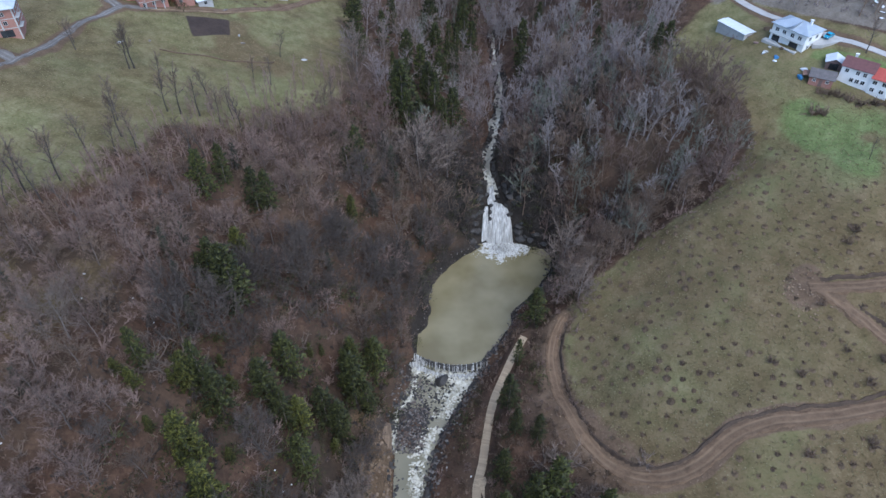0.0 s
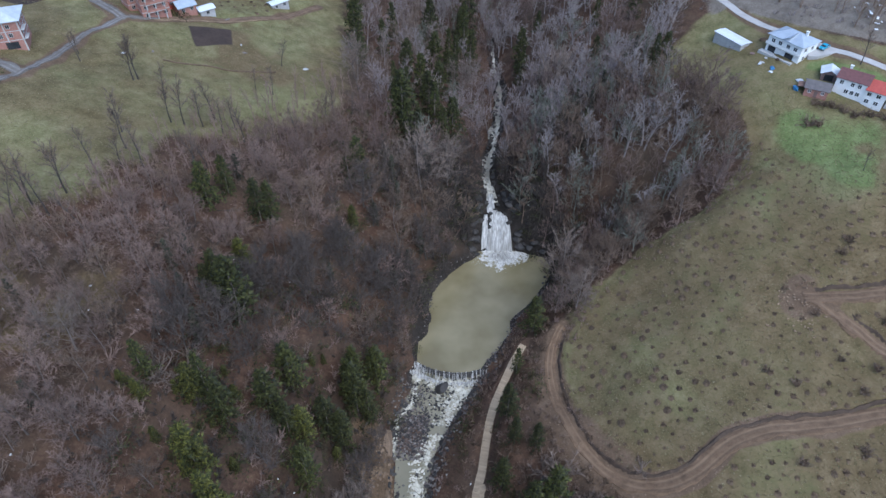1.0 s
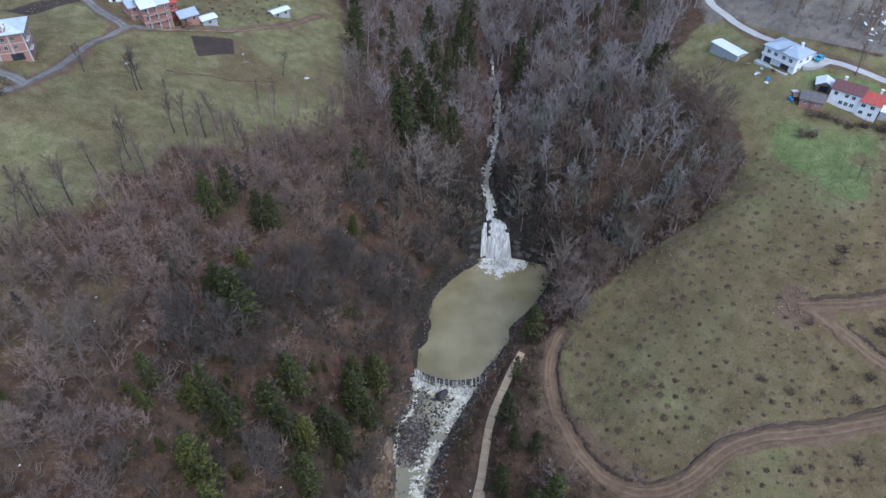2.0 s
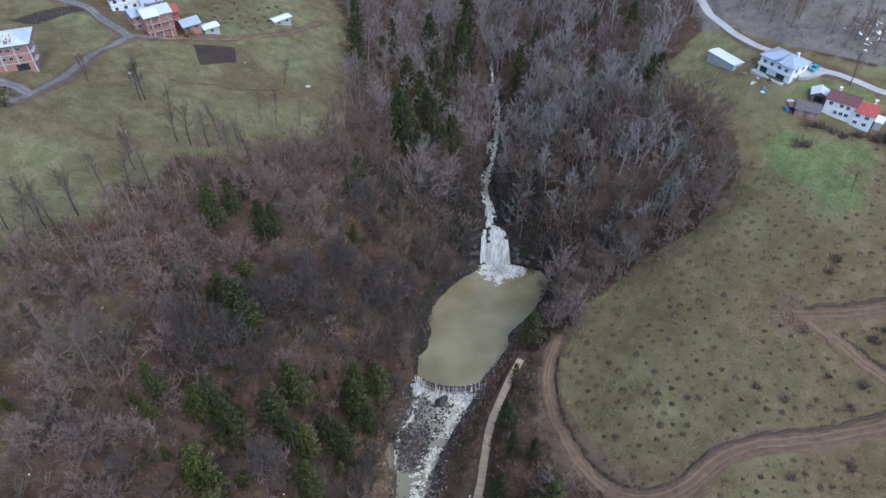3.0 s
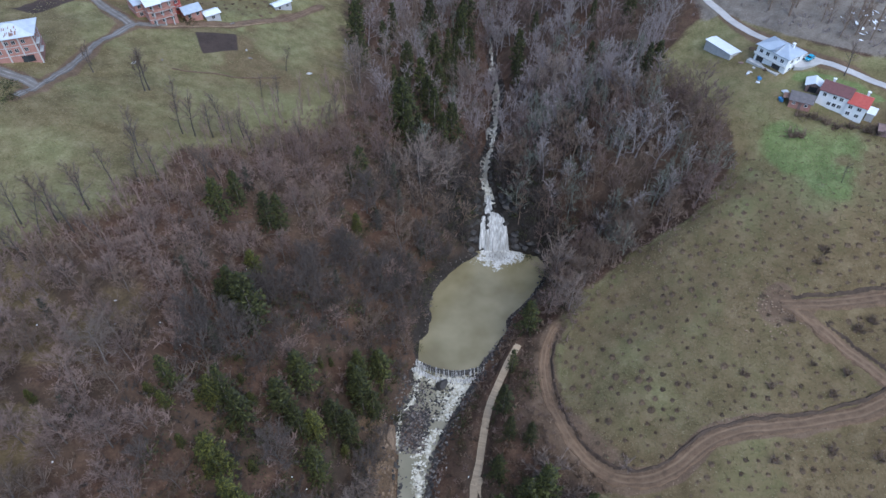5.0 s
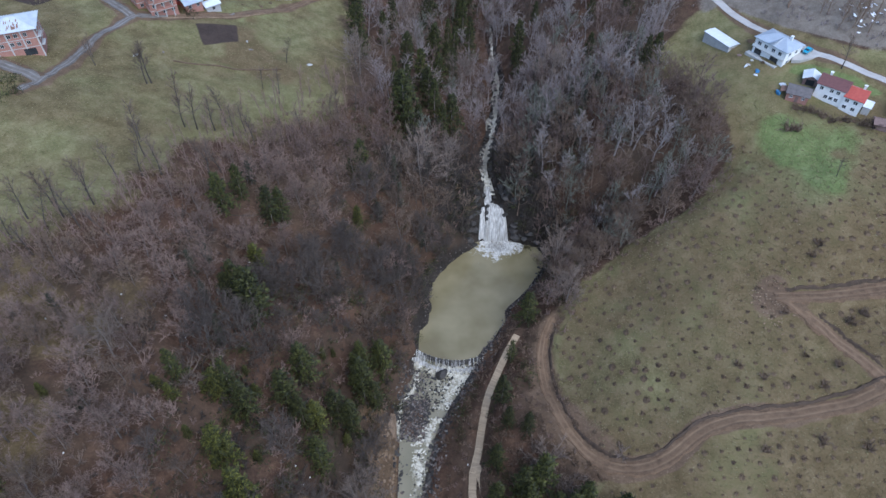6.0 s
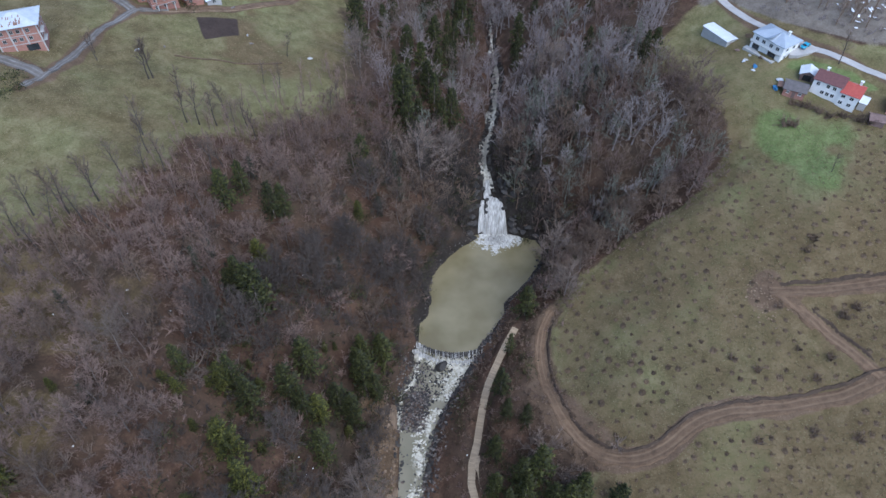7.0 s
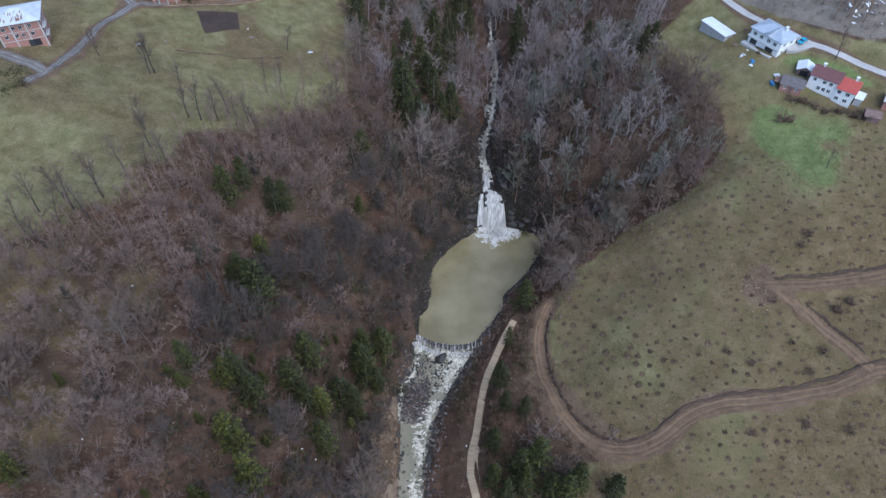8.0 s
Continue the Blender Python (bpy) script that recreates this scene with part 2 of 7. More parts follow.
def water_material(name, dark, light, foam_lo, foam_hi, scale, rough=0.12, bump=0.16, froth=((0.42, 0.38, 0.28), (0.66, 0.63, 0.53))):
    """Muddy water with churned white foam where the foam attribute is high."""
    m, t, p = nodes_of(name)
    a = t.nodes.new("ShaderNodeAttribute")
    a.attribute_name = "foam"
    n1 = add_noise(t, scale, 8, 0.7)
    n2 = add_noise(t, 0.07, 3, 0.5)
    body = add_ramp(t, n2, [(0.35, dark), (0.65, light)])
    f = add_math(t, "ADD", a.outputs["Fac"], add_math(t, "MULTIPLY", add_math(t, "SUBTRACT", n1, 0.5), 1.7))
    foam = add_ramp(t, f, [(foam_lo, (0,)), (foam_hi, (1,))])
    t.links.new(add_mix(t, foam, body, add_ramp(t, add_noise(t, 0.9, 4, 0.6), [(0.35, froth[0]), (0.55, froth[1])])), p.inputs["Base Color"])
    t.links.new(add_ramp(t, foam, [(0.0, (rough,)), (1.0, (0.7,))]), p.inputs["Roughness"])
    add_bump(t, p, n1, bump, 0.08)
    return m


POOL = water_material("muddy_pool_water", (0.19, 0.158, 0.083), (0.275, 0.236, 0.136), 0.5, 0.72, 1.1, 0.1, 0.4, ((0.46, 0.44, 0.38), (0.7, 0.685, 0.64)))
RIVER = water_material("muddy_river_water", (0.2, 0.182, 0.12), (0.28, 0.25, 0.17), 0.46, 0.9, 1.3, 0.25)


def falls_material():
    m, t, p = nodes_of("falling_white_water")
    n = add_noise(t, 1.0, 4, 0.55, stretch=(1.9, 0.6, 0.1))
    t.links.new(add_ramp(t, n, [(0.32, (0.25, 0.238, 0.21)), (0.5, (0.4, 0.387, 0.355)), (0.64, (0.61, 0.595, 0.555))]), p.inputs["Base Color"])
    p.inputs["Roughness"].default_value = 0.6
    add_bump(t, p, n, 0.6, 0.3)
    return m


FALLS = falls_material()
BROOK = water_material("churned_brook_water", (0.2, 0.182, 0.14), (0.3, 0.272, 0.21), 0.36, 0.72, 1.3, 0.3)
FOAM = surface("creamy_river_foam", (0.4, 0.36, 0.26), (0.78, 0.75, 0.66), 0.8, 0.7, fine=5.0, bump=0.4)

# ---------------------------------------------------------------- helpers for building
def bm_of(verts, faces):
    bm = bmesh.new()
    vs = [bm.verts.new(v) for v in verts]
    for f in faces:
        bm.faces.new([vs[i] for i in f])
    return bm


def part(name, bm, material, parent=None, label=""):
    """Links a bmesh, or a mesh that is already made, as one mesh object under a thing or a part."""
    if isinstance(bm, bmesh.types.BMesh):
        me = bpy.data.meshes.new(name)
        bmesh.ops.recalc_face_normals(bm, faces=bm.faces)
        bm.to_mesh(me)
        bm.free()
        me.materials.append(material)
    else:
        me = bm
    ob = new(name, me)
    ob.parent = parent
    if label:
        tagged(ob, label)
    return ob


def thing(name, x, y, z, turn=0.0, label="", category="", group="", kind=""):
    ob = new(name)
    ob.empty_display_size = 0.3
    ob.matrix_basis = pose(x, y, z, 0, 0, turn)
    return tagged(ob, label, category, group, kind)


def mesh_from(name, verts, faces, material, smooth=False):
    """A mesh from arrays: faces all have the same number of corners."""
    verts, faces = np.asarray(verts, np.float32), np.asarray(faces, np.int32)
    me = bpy.data.meshes.new(name)
    n, k = faces.shape
    me.vertices.add(len(verts))
    me.vertices.foreach_set("co", verts.ravel())
    me.loops.add(n * k)
    me.loops.foreach_set("vertex_index", faces.ravel())
    me.polygons.add(n)
    me.polygons.foreach_set("loop_start", np.arange(0, n * k, k, dtype=np.int32))
    me.polygons.foreach_set("use_smooth", np.full(n, smooth))
    me.update(calc_edges=True)
    me.materials.append(material)
    return me


LATTICE = np.random.RandomState(7).rand(256, 256)


def wander(x, y, size, shift=0):
    """Smooth noise from -1 to 1 with bumps of about that size in metres."""
    u, v = x / size + 37.3 * shift, y / size + 11.7 * shift
    i, j = np.floor(u).astype(int), np.floor(v).astype(int)
    a, b = u - i, v - j
    a, b = a * a * (3 - 2 * a), b * b * (3 - 2 * b)
    g = lambda p, q: LATTICE[p % 256, q % 256]
    return 2 * ((g(i, j) * (1 - a) + g(i + 1, j) * a) * (1 - b) + (g(i, j + 1) * (1 - a) + g(i + 1, j + 1) * a) * b) - 1


# ---------------------------------------------------------------- the lie of the land
# the stream: y, x of its middle, half width, level of its water
STREAM_Y = np.array([20.0, 60.0, 80.0, 95.0, 105.0, 116.0, 121.0, 122.2, 127.5, 131.0, 135.0, 140.0, 146.0, 151.0, 156.0, 161.0, 166.0, 170.5, 172.6, 178.8, 183.0, 189.0, 198.0, 207.0, 218.0, 227.0, 238.0, 253.0, 283.0, 301.0, 340.0, 600.0])
STREAM_X = np.array([-11.0, -10.2, -9.8, -8.6, -6.2, -0.6, 0.8, 2.2, 3.9, 5.2, 7.4, 8.7, 11.6, 13.8, 16.4, 19.2, 21.9, 23.7, 20.0, 19.4, 18.2, 17.6, 17.1, 16.8, 19.5, 21.6, 22.8, 24.8, 23.2, 23.6, 30.0, 60.0])
STREAM_W = np.array([4.0, 4.0, 4.4, 6.7, 9.2, 10.3, 11.5, 10.6, 12.4, 13.4, 13.0, 13.5, 16.3, 17.8, 18.6, 18.0, 16.3, 12.1, 9.5, 5.4, 3.6, 2.2, 2.0, 2.0, 1.5, 1.3, 1.2, 1.1, 1.0, 0.9, 0.9, 0.9])
STREAM_Z = np.array([-8.0, -6.8, -6.0, -5.2, -4.6, -3.2, -2.0, 0.0, 0.0, 0.0, 0.0, 0.0, 0.0, 0.0, 0.0, 0.0, 0.0, 0.0, 0.0, 7.0, 10.5, 12.0, 12.9, 13.9, 15.2, 16.1, 16.9, 18.1, 19.8, 22.0, 28.0, 70.0])
HILL_WEST = np.array([52.0, -26.8, 1.0, -4.8, 2.1, -3.7])
HILL_EAST = np.array([35.0, 20.0, 25.3, -5.6, 10.3, -3.7])
TRACKS = [[(35.4, 126.4), (32.2, 121.4), (31.0, 116.8), (30.6, 110.6), (30.7, 104.8), (31.9, 97.6), (33.8, 91.1), (36.4, 85.8), (40.0, 80.4), (44.9, 77.1), (49.6, 75.6), (55.5, 75.3), (61.3, 76.8), (65.6, 80.0), (69.7, 82.6), (76.6, 84.1), (84.8, 84.6), (93.3, 85.0), (101.8, 86.3), (109.1, 87.1), (114.5, 88.7), (121, 91), (140, 93)],
          [(97.4, 115.8), (102.6, 111.0), (106.8, 106.1), (112.0, 100.5), (116.1, 95.2), (119.6, 91.1)],
          [(95.4, 116.8), (101.3, 116.0), (107.6, 115.8), (116.0, 115.8), (129.6, 117.0), (150, 122)]]
# the boardwalk: x, y and the height of its deck
DECK = [(24.1, 124.2, 7.3), (20.6, 118.3, 6.3), (17.9, 112.8, 5.3), (14.4, 105.2, 4.0), (12.9, 100.4, 3.5), (11.2, 91.8, 3.1), (10.1, 85.4, 2.8), (8.4, 79.3, 2.5), (8.0, 73.3, 2.2), (9.1, 68.4, 2.0), (11, 60, 1.7)]
ROAD_WEST = [(-57, 285), (-68, 265), (-86, 246), (-105, 233), (-115, 228), (-118, 219.6), (-121.4, 206.4), (-123.3, 189), (-125, 175.6), (-128, 168)]
ROAD_WEST_2 = [(-116, 227), (-126, 236), (-137, 246), (-150, 249), (-175, 244), (-230, 232)]
ROAD_WEST_3 = [(-125, 175), (-134.6, 180.8), (-145, 185), (-170, 190)]
ROAD_EAST = [(97, 300), (101.5, 260), (102.5, 245), (107, 232), (113.2, 217.4), (120, 205.5), (125.5, 200), (134, 194.5), (143.7, 187), (165, 170), (200, 150)]
MEADOW_WEST = [(-150, 96), (-113.0, 109.7), (-106.3, 114.0), (-97.8, 117.7), (-90.6, 121.8), (-87.4, 134.4), (-81.5, 144.7), (-75.7, 158.2), (-68.7, 171.6), (-60.1, 182.9), (-50.5, 194.5), (-42.5, 205.2), (-40, 221.3), (-40.5, 252.5), (-44, 284), (-58, 330), (-120, 420), (-500, 420), (-500, 96)]
FIELD_EAST = [(20, 20), (30, 60), (44, 74), (35.5, 101), (34.5, 114.4), (37.1, 120.4), (41.2, 128.8), (49.0, 138.3), (55.9, 143.6), (64.6, 147.4), (74.7, 150.1), (82.6, 154.0), (89.5, 158.1), (93.8, 165.9), (91.4, 179.0), (86.7, 196.2), (78.2, 215.8), (88.5, 224.6), (98.8, 234), (108, 236), (122, 214), (150, 194), (210, 160), (500, 100), (500, 20)]
LUSH = [(97.3, 170.7), (102.0, 161.6), (107.3, 150.8), (110.9, 141.4), (119.6, 141.6), (124.5, 149.0), (132.6, 160.6), (130.1, 167.8), (119.3, 171.5), (106.6, 173.7)]
LUSH_STRIP = [(116, 192.4), (118, 195.5), (125.3, 195), (132.7, 189.4), (146, 179), (140, 180), (130.1, 187), (123, 187)]
YARD_EARTH = [(98.5, 203.8), (105, 206.2), (108.2, 197.5), (113.6, 192), (109.5, 190.1), (102.5, 195.9)]
PLOTS = [[(-95, 232), (-82, 240), (-79, 229), (-89, 220)], [(-157, 226), (-142, 247), (-137, 243), (-148, 224)]]


def basis(x, y, cx, cy, kx, ky):
    u, v = kx * np.tanh((x - cx) / 70 / kx), ky * np.tanh((y - cy) / 100 / ky)
    return np.stack([np.ones_like(u), u, v, u * u, u * v, v * v], -1)


def soft_min(a, b, k):
    h = np.clip(0.5 + 0.5 * (b - a) / k, 0, 1)
    return b + (a - b) * h - k * h * (1 - h)


def along(x, y, line):
    """Distance to a line of points, and the point of the line that is nearest."""
    best = np.full(np.shape(x), 1e9)
    bx, by = np.zeros_like(best), np.zeros_like(best)
    for (ax, ay), (cx, cy) in zip(line, line[1:]):
        s = np.clip(((x - ax) * (cx - ax) + (y - ay) * (cy - ay)) / ((cx - ax) ** 2 + (cy - ay) ** 2), 0, 1)
        px, py = ax + s * (cx - ax), ay + s * (cy - ay)
        d = np.hypot(x - px, y - py)
        near = d < best
        best, bx, by = np.where(near, d, best), np.where(near, px, bx), np.where(near, py, by)
    return best, bx, by


def within(x, y, polygon):
    """Metres inside (positive) or outside of a polygon."""
    inside = np.zeros(np.shape(x), bool)
    for (ax, ay), (cx, cy) in zip(polygon, polygon[1:] + polygon[:1]):
        inside ^= ((ay > y) != (cy > y)) & (x < (cx - ax) * (y - ay) / (cy - ay + 1e-9) + ax)
    d = along(x, y, polygon + polygon[:1])[0]
    return np.where(inside, d, -d)


def smooth01(a, lo, hi):
    k = np.clip((a - lo) / (hi - lo), 0, 1)
    return k * k * (3 - 2 * k)


def knoll(x, y, cx, cy, rx, ry):
    return np.exp(-((x - cx) / rx) ** 2 - ((y - cy) / ry) ** 2)


def bow(x, y):
    """How far the weir bulges downstream."""
    return (5.5 * np.clip(1 - ((x - 4) / 14.9) ** 2, 0, 1) - 2.5) * np.exp(-((y - 120.5) / 7) ** 2)


def bare_height(x, y):
    x, y = np.asarray(x, float), np.asarray(y, float)
    wob = 0.9 * wander(x, y, 9, 3) + 0.5 * wander(x, y, 3.5, 4)
    s, w, z0 = np.interp(y, STREAM_Y, STREAM_X), np.interp(y, STREAM_Y, STREAM_W), np.interp(y + bow(x, y), STREAM_Y, STREAM_Z)
    d = x - s
    west, east = np.maximum(-d - w + wob, 0), np.maximum(d - w + wob, 0)
    bed = z0 - 1.1 * np.clip(1 - (np.abs(d) / w) ** 4, 0, 1)
    fall = np.exp(-((y - 180) / 12.0) ** 2)
    low = 1 - smooth01(y, 108, 124)
    crag = smooth01(y, 54, 62) * (1 - smooth01(y, 98, 106))
    wall_w = bed + (1.25 + 0.25 * low) * west + 0.7 * fall * np.minimum(west, 6) + crag * (2.1 * np.minimum(west, 2.6) - 0.55 * np.clip(west - 2.6, 0, 9.5))
    wall_e = bed + 0.85 * east + 0.7 * fall * np.minimum(east, 6)
    hill_w = basis(x, y, -70, 140, 1.9, 1.6) @ HILL_WEST
    hill_e = basis(x, y, 80, 130, 1.6, 1.7) @ HILL_EAST
    hill_e = hill_e + 4.6 * knoll(x, y, 103, 183, 24, 28) - 4.0 * knoll(x, y, 45, 128, 20, 26)
    hill_w = hill_w + 3.0 * knoll(x, y, -122, 165, 22, 22) + 5.2 * knoll(x, y, -88, 132, 26, 26) + 5.5 * knoll(x, y, -78, 75, 24, 30) - 8.0 * knoll(x, y, -43, 127, 14, 16)
    hill_e = hill_e - 3.8 * knoll(x, y, 36, 110, 13, 16) - 3.6 * knoll(x, y, 56, 143, 16, 16) + 0.8 * knoll(x, y, 62, 96, 16, 16) + 2.4 * knoll(x, y, 82, 82, 20, 18)
    hill_e = hill_e + 2.3 * knoll(x, y, 80, 143, 18, 20) + 5.3 * knoll(x, y, 114, 140, 22, 20) - 1.8 * knoll(x, y, 103, 90, 14, 12)
    z = np.where(d < 0, soft_min(wall_w, np.maximum(hill_w, bed), 8.0), soft_min(wall_e, np.maximum(hill_e, bed), 8.0))
    # the gravel bar in the lower river
    z = z + (1.35 + 0.5 * wander(x, y, 4, 7)) * np.exp(-(((x + 9.4) - 0.1 * (y - 100)) / 3.9) ** 4 - ((y - 100) / 6.6) ** 4)
    bank = np.clip((np.abs(d) - w) / 6, 0, 1)
    z = z + bank * (0.9 * wander(x, y, 23) + 0.5 * wander(x, y, 9, 1) + 0.18 * wander(x, y, 3, 2))
    # hills far off
    r = np.maximum(np.hypot(x, y - 150) - 420, 0)
    return z + 0.22 * r * (0.6 + 0.4 * wander(x, y, 600, 5)) / (1 + r / 1500)


def height(x, y):
    """The ground, with the tracks and roads cut into the slope."""
    z = bare_height(x, y)
    for line, half in [(k, 1.9) for k in TRACKS] + [(ROAD_WEST, 2.3), (ROAD_WEST_2, 2.3), (ROAD_WEST_3, 2.3), (ROAD_EAST, 2.0)]:
        d, px, py = along(x, y, line)
        bench = bare_height(px, py)
        k = np.clip((d - half) / 1.8, 0, 1)
        k = k * k * (3 - 2 * k)
        z = np.where(d < half + 1.8, bench * (1 - k) + z * k, z)
    d, px, py = along(x, y, [p[:2] for p in DECK])
    bench = np.interp(py, [p[1] for p in DECK[::-1]], [p[2] for p in DECK[::-1]]) - 0.45
    k = smooth01(d, 1.5, 3.6)
    return np.where(d < 3.6, bench * (1 - k) + z * k, z)


def level(x, y):
    return float(height(np.array([x]), np.array([y]))[0])


def steps(lo, hi, step, far, grow=1.25):
    mid = list(np.arange(lo, hi + step / 2, step))
    out, s, p = [], step, hi
    while p < far:
        s *= grow
        p += s
        out.append(p)
    inn, s, p = [], step, lo
    while p > -far:
        s *= grow
        p -= s
        inn.append(p)
    return np.array(inn[::-1] + mid + out)


def grid_faces(rows, cols):
    i = np.arange(rows - 1)[:, None] * cols + np.arange(cols - 1)[None, :]
    return np.stack([i, i + 1, i + cols + 1, i + cols], -1).reshape(-1, 4)


def build_ground():
    xs, ys = steps(-145, 145, 1.06, 4200), steps(42, 310, 1.06, 4200)
    X, Y = np.meshgrid(xs, ys)
    Z = height(X, Y)
    me = mesh_from("ground", np.stack([X, Y, Z], -1).reshape(-1, 3), grid_faces(len(ys), len(xs)), GROUND, True)
    edge = 2.5 * wander(X, Y, 14, 8) + 1.2 * wander(X, Y, 5, 9)
    s, w = np.interp(Y, STREAM_Y, STREAM_X), np.interp(Y, STREAM_Y, STREAM_W)
    off = np.abs(X - s) - w
    masks = {}
    masks["meadow"] = np.maximum(smooth01(within(X, Y, MEADOW_WEST) + 2 * edge + 7 * wander(X, Y, 34, 15) + 4 * wander(X, Y, 12, 18), -20, 18), smooth01(within(X, Y, FIELD_EAST) + 1.3 * edge, -5, 4))
    masks["lush"] = np.maximum(0.72 * smooth01(within(X, Y, LUSH) + 2.5 * edge, -6, 8), 0.4 * smooth01(Y - 0.4 * (X + 100), 150, 235) * smooth01(within(X, Y, MEADOW_WEST), -10, 35) * smooth01(wander(X, Y, 30, 6) + 0.3 * wander(X, Y, 11, 7), -0.45, 0.4))
    masks["lush"] = np.maximum(masks["lush"], 0.8 * smooth01(within(X, Y, LUSH_STRIP) + 0.5 * edge, -2, 2))
    masks["stubble"] = np.clip(0.53 + 0.16 * wander(X, Y, 22, 12) + 0.1 * wander(X, Y, 6, 13) + 0.1 * smooth01(X, 60, 120) + 0.06 * (1 - smooth01(Y, 72, 84)), 0, 1) * (1 - masks["lush"]) * smooth01(within(X, Y, FIELD_EAST), -1, 2) * (1 - 0.45 * smooth01(Y, 165, 188))
    masks["stubble"] = np.maximum(masks["stubble"], 0.3 * smooth01(X, 90, 104) * smooth01(Y, 176, 190) * smooth01(-within(X, Y, FIELD_EAST), -4, 0.5))
    masks["stubble"] = np.maximum(masks["stubble"], 0.72 * smooth01(-X, 56, 84) * (1 - smooth01(Y, 95, 125)) * smooth01(wander(X, Y, 13, 16), -0.7, 0.5))
    masks["stubble"] = np.maximum(masks["stubble"], 0.62 * smooth01(within(X, Y, MEADOW_WEST), -4, 6) * smooth01(wander(X, Y, 38, 19) + 0.5 * wander(X, Y, 13, 20) + 0.25 * wander(X, Y, 5, 22), -0.1, 0.7))
    masks["scrub"] = smooth01(X, 92, 106) * smooth01(Y, 190, 205) * smooth01(-within(X, Y, FIELD_EAST), -3, 2)
    soil = np.zeros_like(X)
    for k in TRACKS:
        d = along(X, Y, k)[0]
        soil = np.maximum(soil, 1 - smooth01(d + 0.5 * edge, 1.8, 3.6))
    d = along(X, Y, TRACKS[0][:9])[0]
    soil = np.maximum(soil, 0.66 * (1 - smooth01(d + edge, 3, 10)) * (X < 50))
    soil = np.maximum(soil, 1 - smooth01(np.hypot(X - 95.5, Y - 116) + edge, 3.5, 8))
    for k in (ROAD_WEST, ROAD_WEST_2, ROAD_WEST_3, ROAD_EAST):
        soil = np.maximum(soil, 0.8 * (1 - smooth01(along(X, Y, k)[0] + 0.4 * edge, 2.2, 4.5)))
    masks["soil"] = soil
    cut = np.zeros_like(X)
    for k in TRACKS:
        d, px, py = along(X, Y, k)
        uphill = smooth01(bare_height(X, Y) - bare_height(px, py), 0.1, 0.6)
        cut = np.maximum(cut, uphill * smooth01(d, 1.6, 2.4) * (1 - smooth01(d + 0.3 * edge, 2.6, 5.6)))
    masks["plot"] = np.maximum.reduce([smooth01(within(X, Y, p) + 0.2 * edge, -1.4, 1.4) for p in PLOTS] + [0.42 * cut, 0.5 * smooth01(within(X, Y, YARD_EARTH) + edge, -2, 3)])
    slope = np.hypot(np.gradient(Z, axis=0) / np.gradient(ys)[:, None], np.gradient(Z, axis=1) / np.gradient(xs)[None, :])
    cliff = smooth01(-X, 13, 15) * smooth01(104 - Y, 0, 10) * (1 - smooth01(-X + edge, 20, 25)) * smooth01(slope, 0.5, 1.0)
    masks["rock"] = np.maximum(cliff, smooth01(np.maximum(knoll(X, Y, -19, 66, 6, 12), knoll(X, Y, -27, 60, 11, 5)) + 0.1 * edge, 0.3, 0.65))
    # wet ground at the water's edge; the wider bands are painted gorge shade
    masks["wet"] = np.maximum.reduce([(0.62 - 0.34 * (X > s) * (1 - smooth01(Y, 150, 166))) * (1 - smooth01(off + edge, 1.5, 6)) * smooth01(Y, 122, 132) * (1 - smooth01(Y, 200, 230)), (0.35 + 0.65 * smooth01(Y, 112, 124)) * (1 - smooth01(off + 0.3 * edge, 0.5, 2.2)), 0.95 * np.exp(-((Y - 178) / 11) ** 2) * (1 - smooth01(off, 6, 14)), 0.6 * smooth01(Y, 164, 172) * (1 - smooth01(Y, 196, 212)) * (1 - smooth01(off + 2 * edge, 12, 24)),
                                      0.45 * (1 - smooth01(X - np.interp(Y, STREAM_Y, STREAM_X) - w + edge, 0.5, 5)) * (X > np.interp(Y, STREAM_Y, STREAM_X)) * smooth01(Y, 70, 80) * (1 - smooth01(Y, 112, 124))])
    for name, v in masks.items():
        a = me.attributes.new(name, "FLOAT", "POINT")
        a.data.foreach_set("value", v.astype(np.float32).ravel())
    return tagged(new("ground", me), "wooded ravine slopes with leaf litter, winter meadow and dirt tracks", "ground", kind="structure")


ground = build_ground()


# ---------------------------------------------------------------- water
def weir_line(X):
    return 124.7 - 5.5 * np.clip(1 - ((X - 4) / 14.9) ** 2, 0, 1)


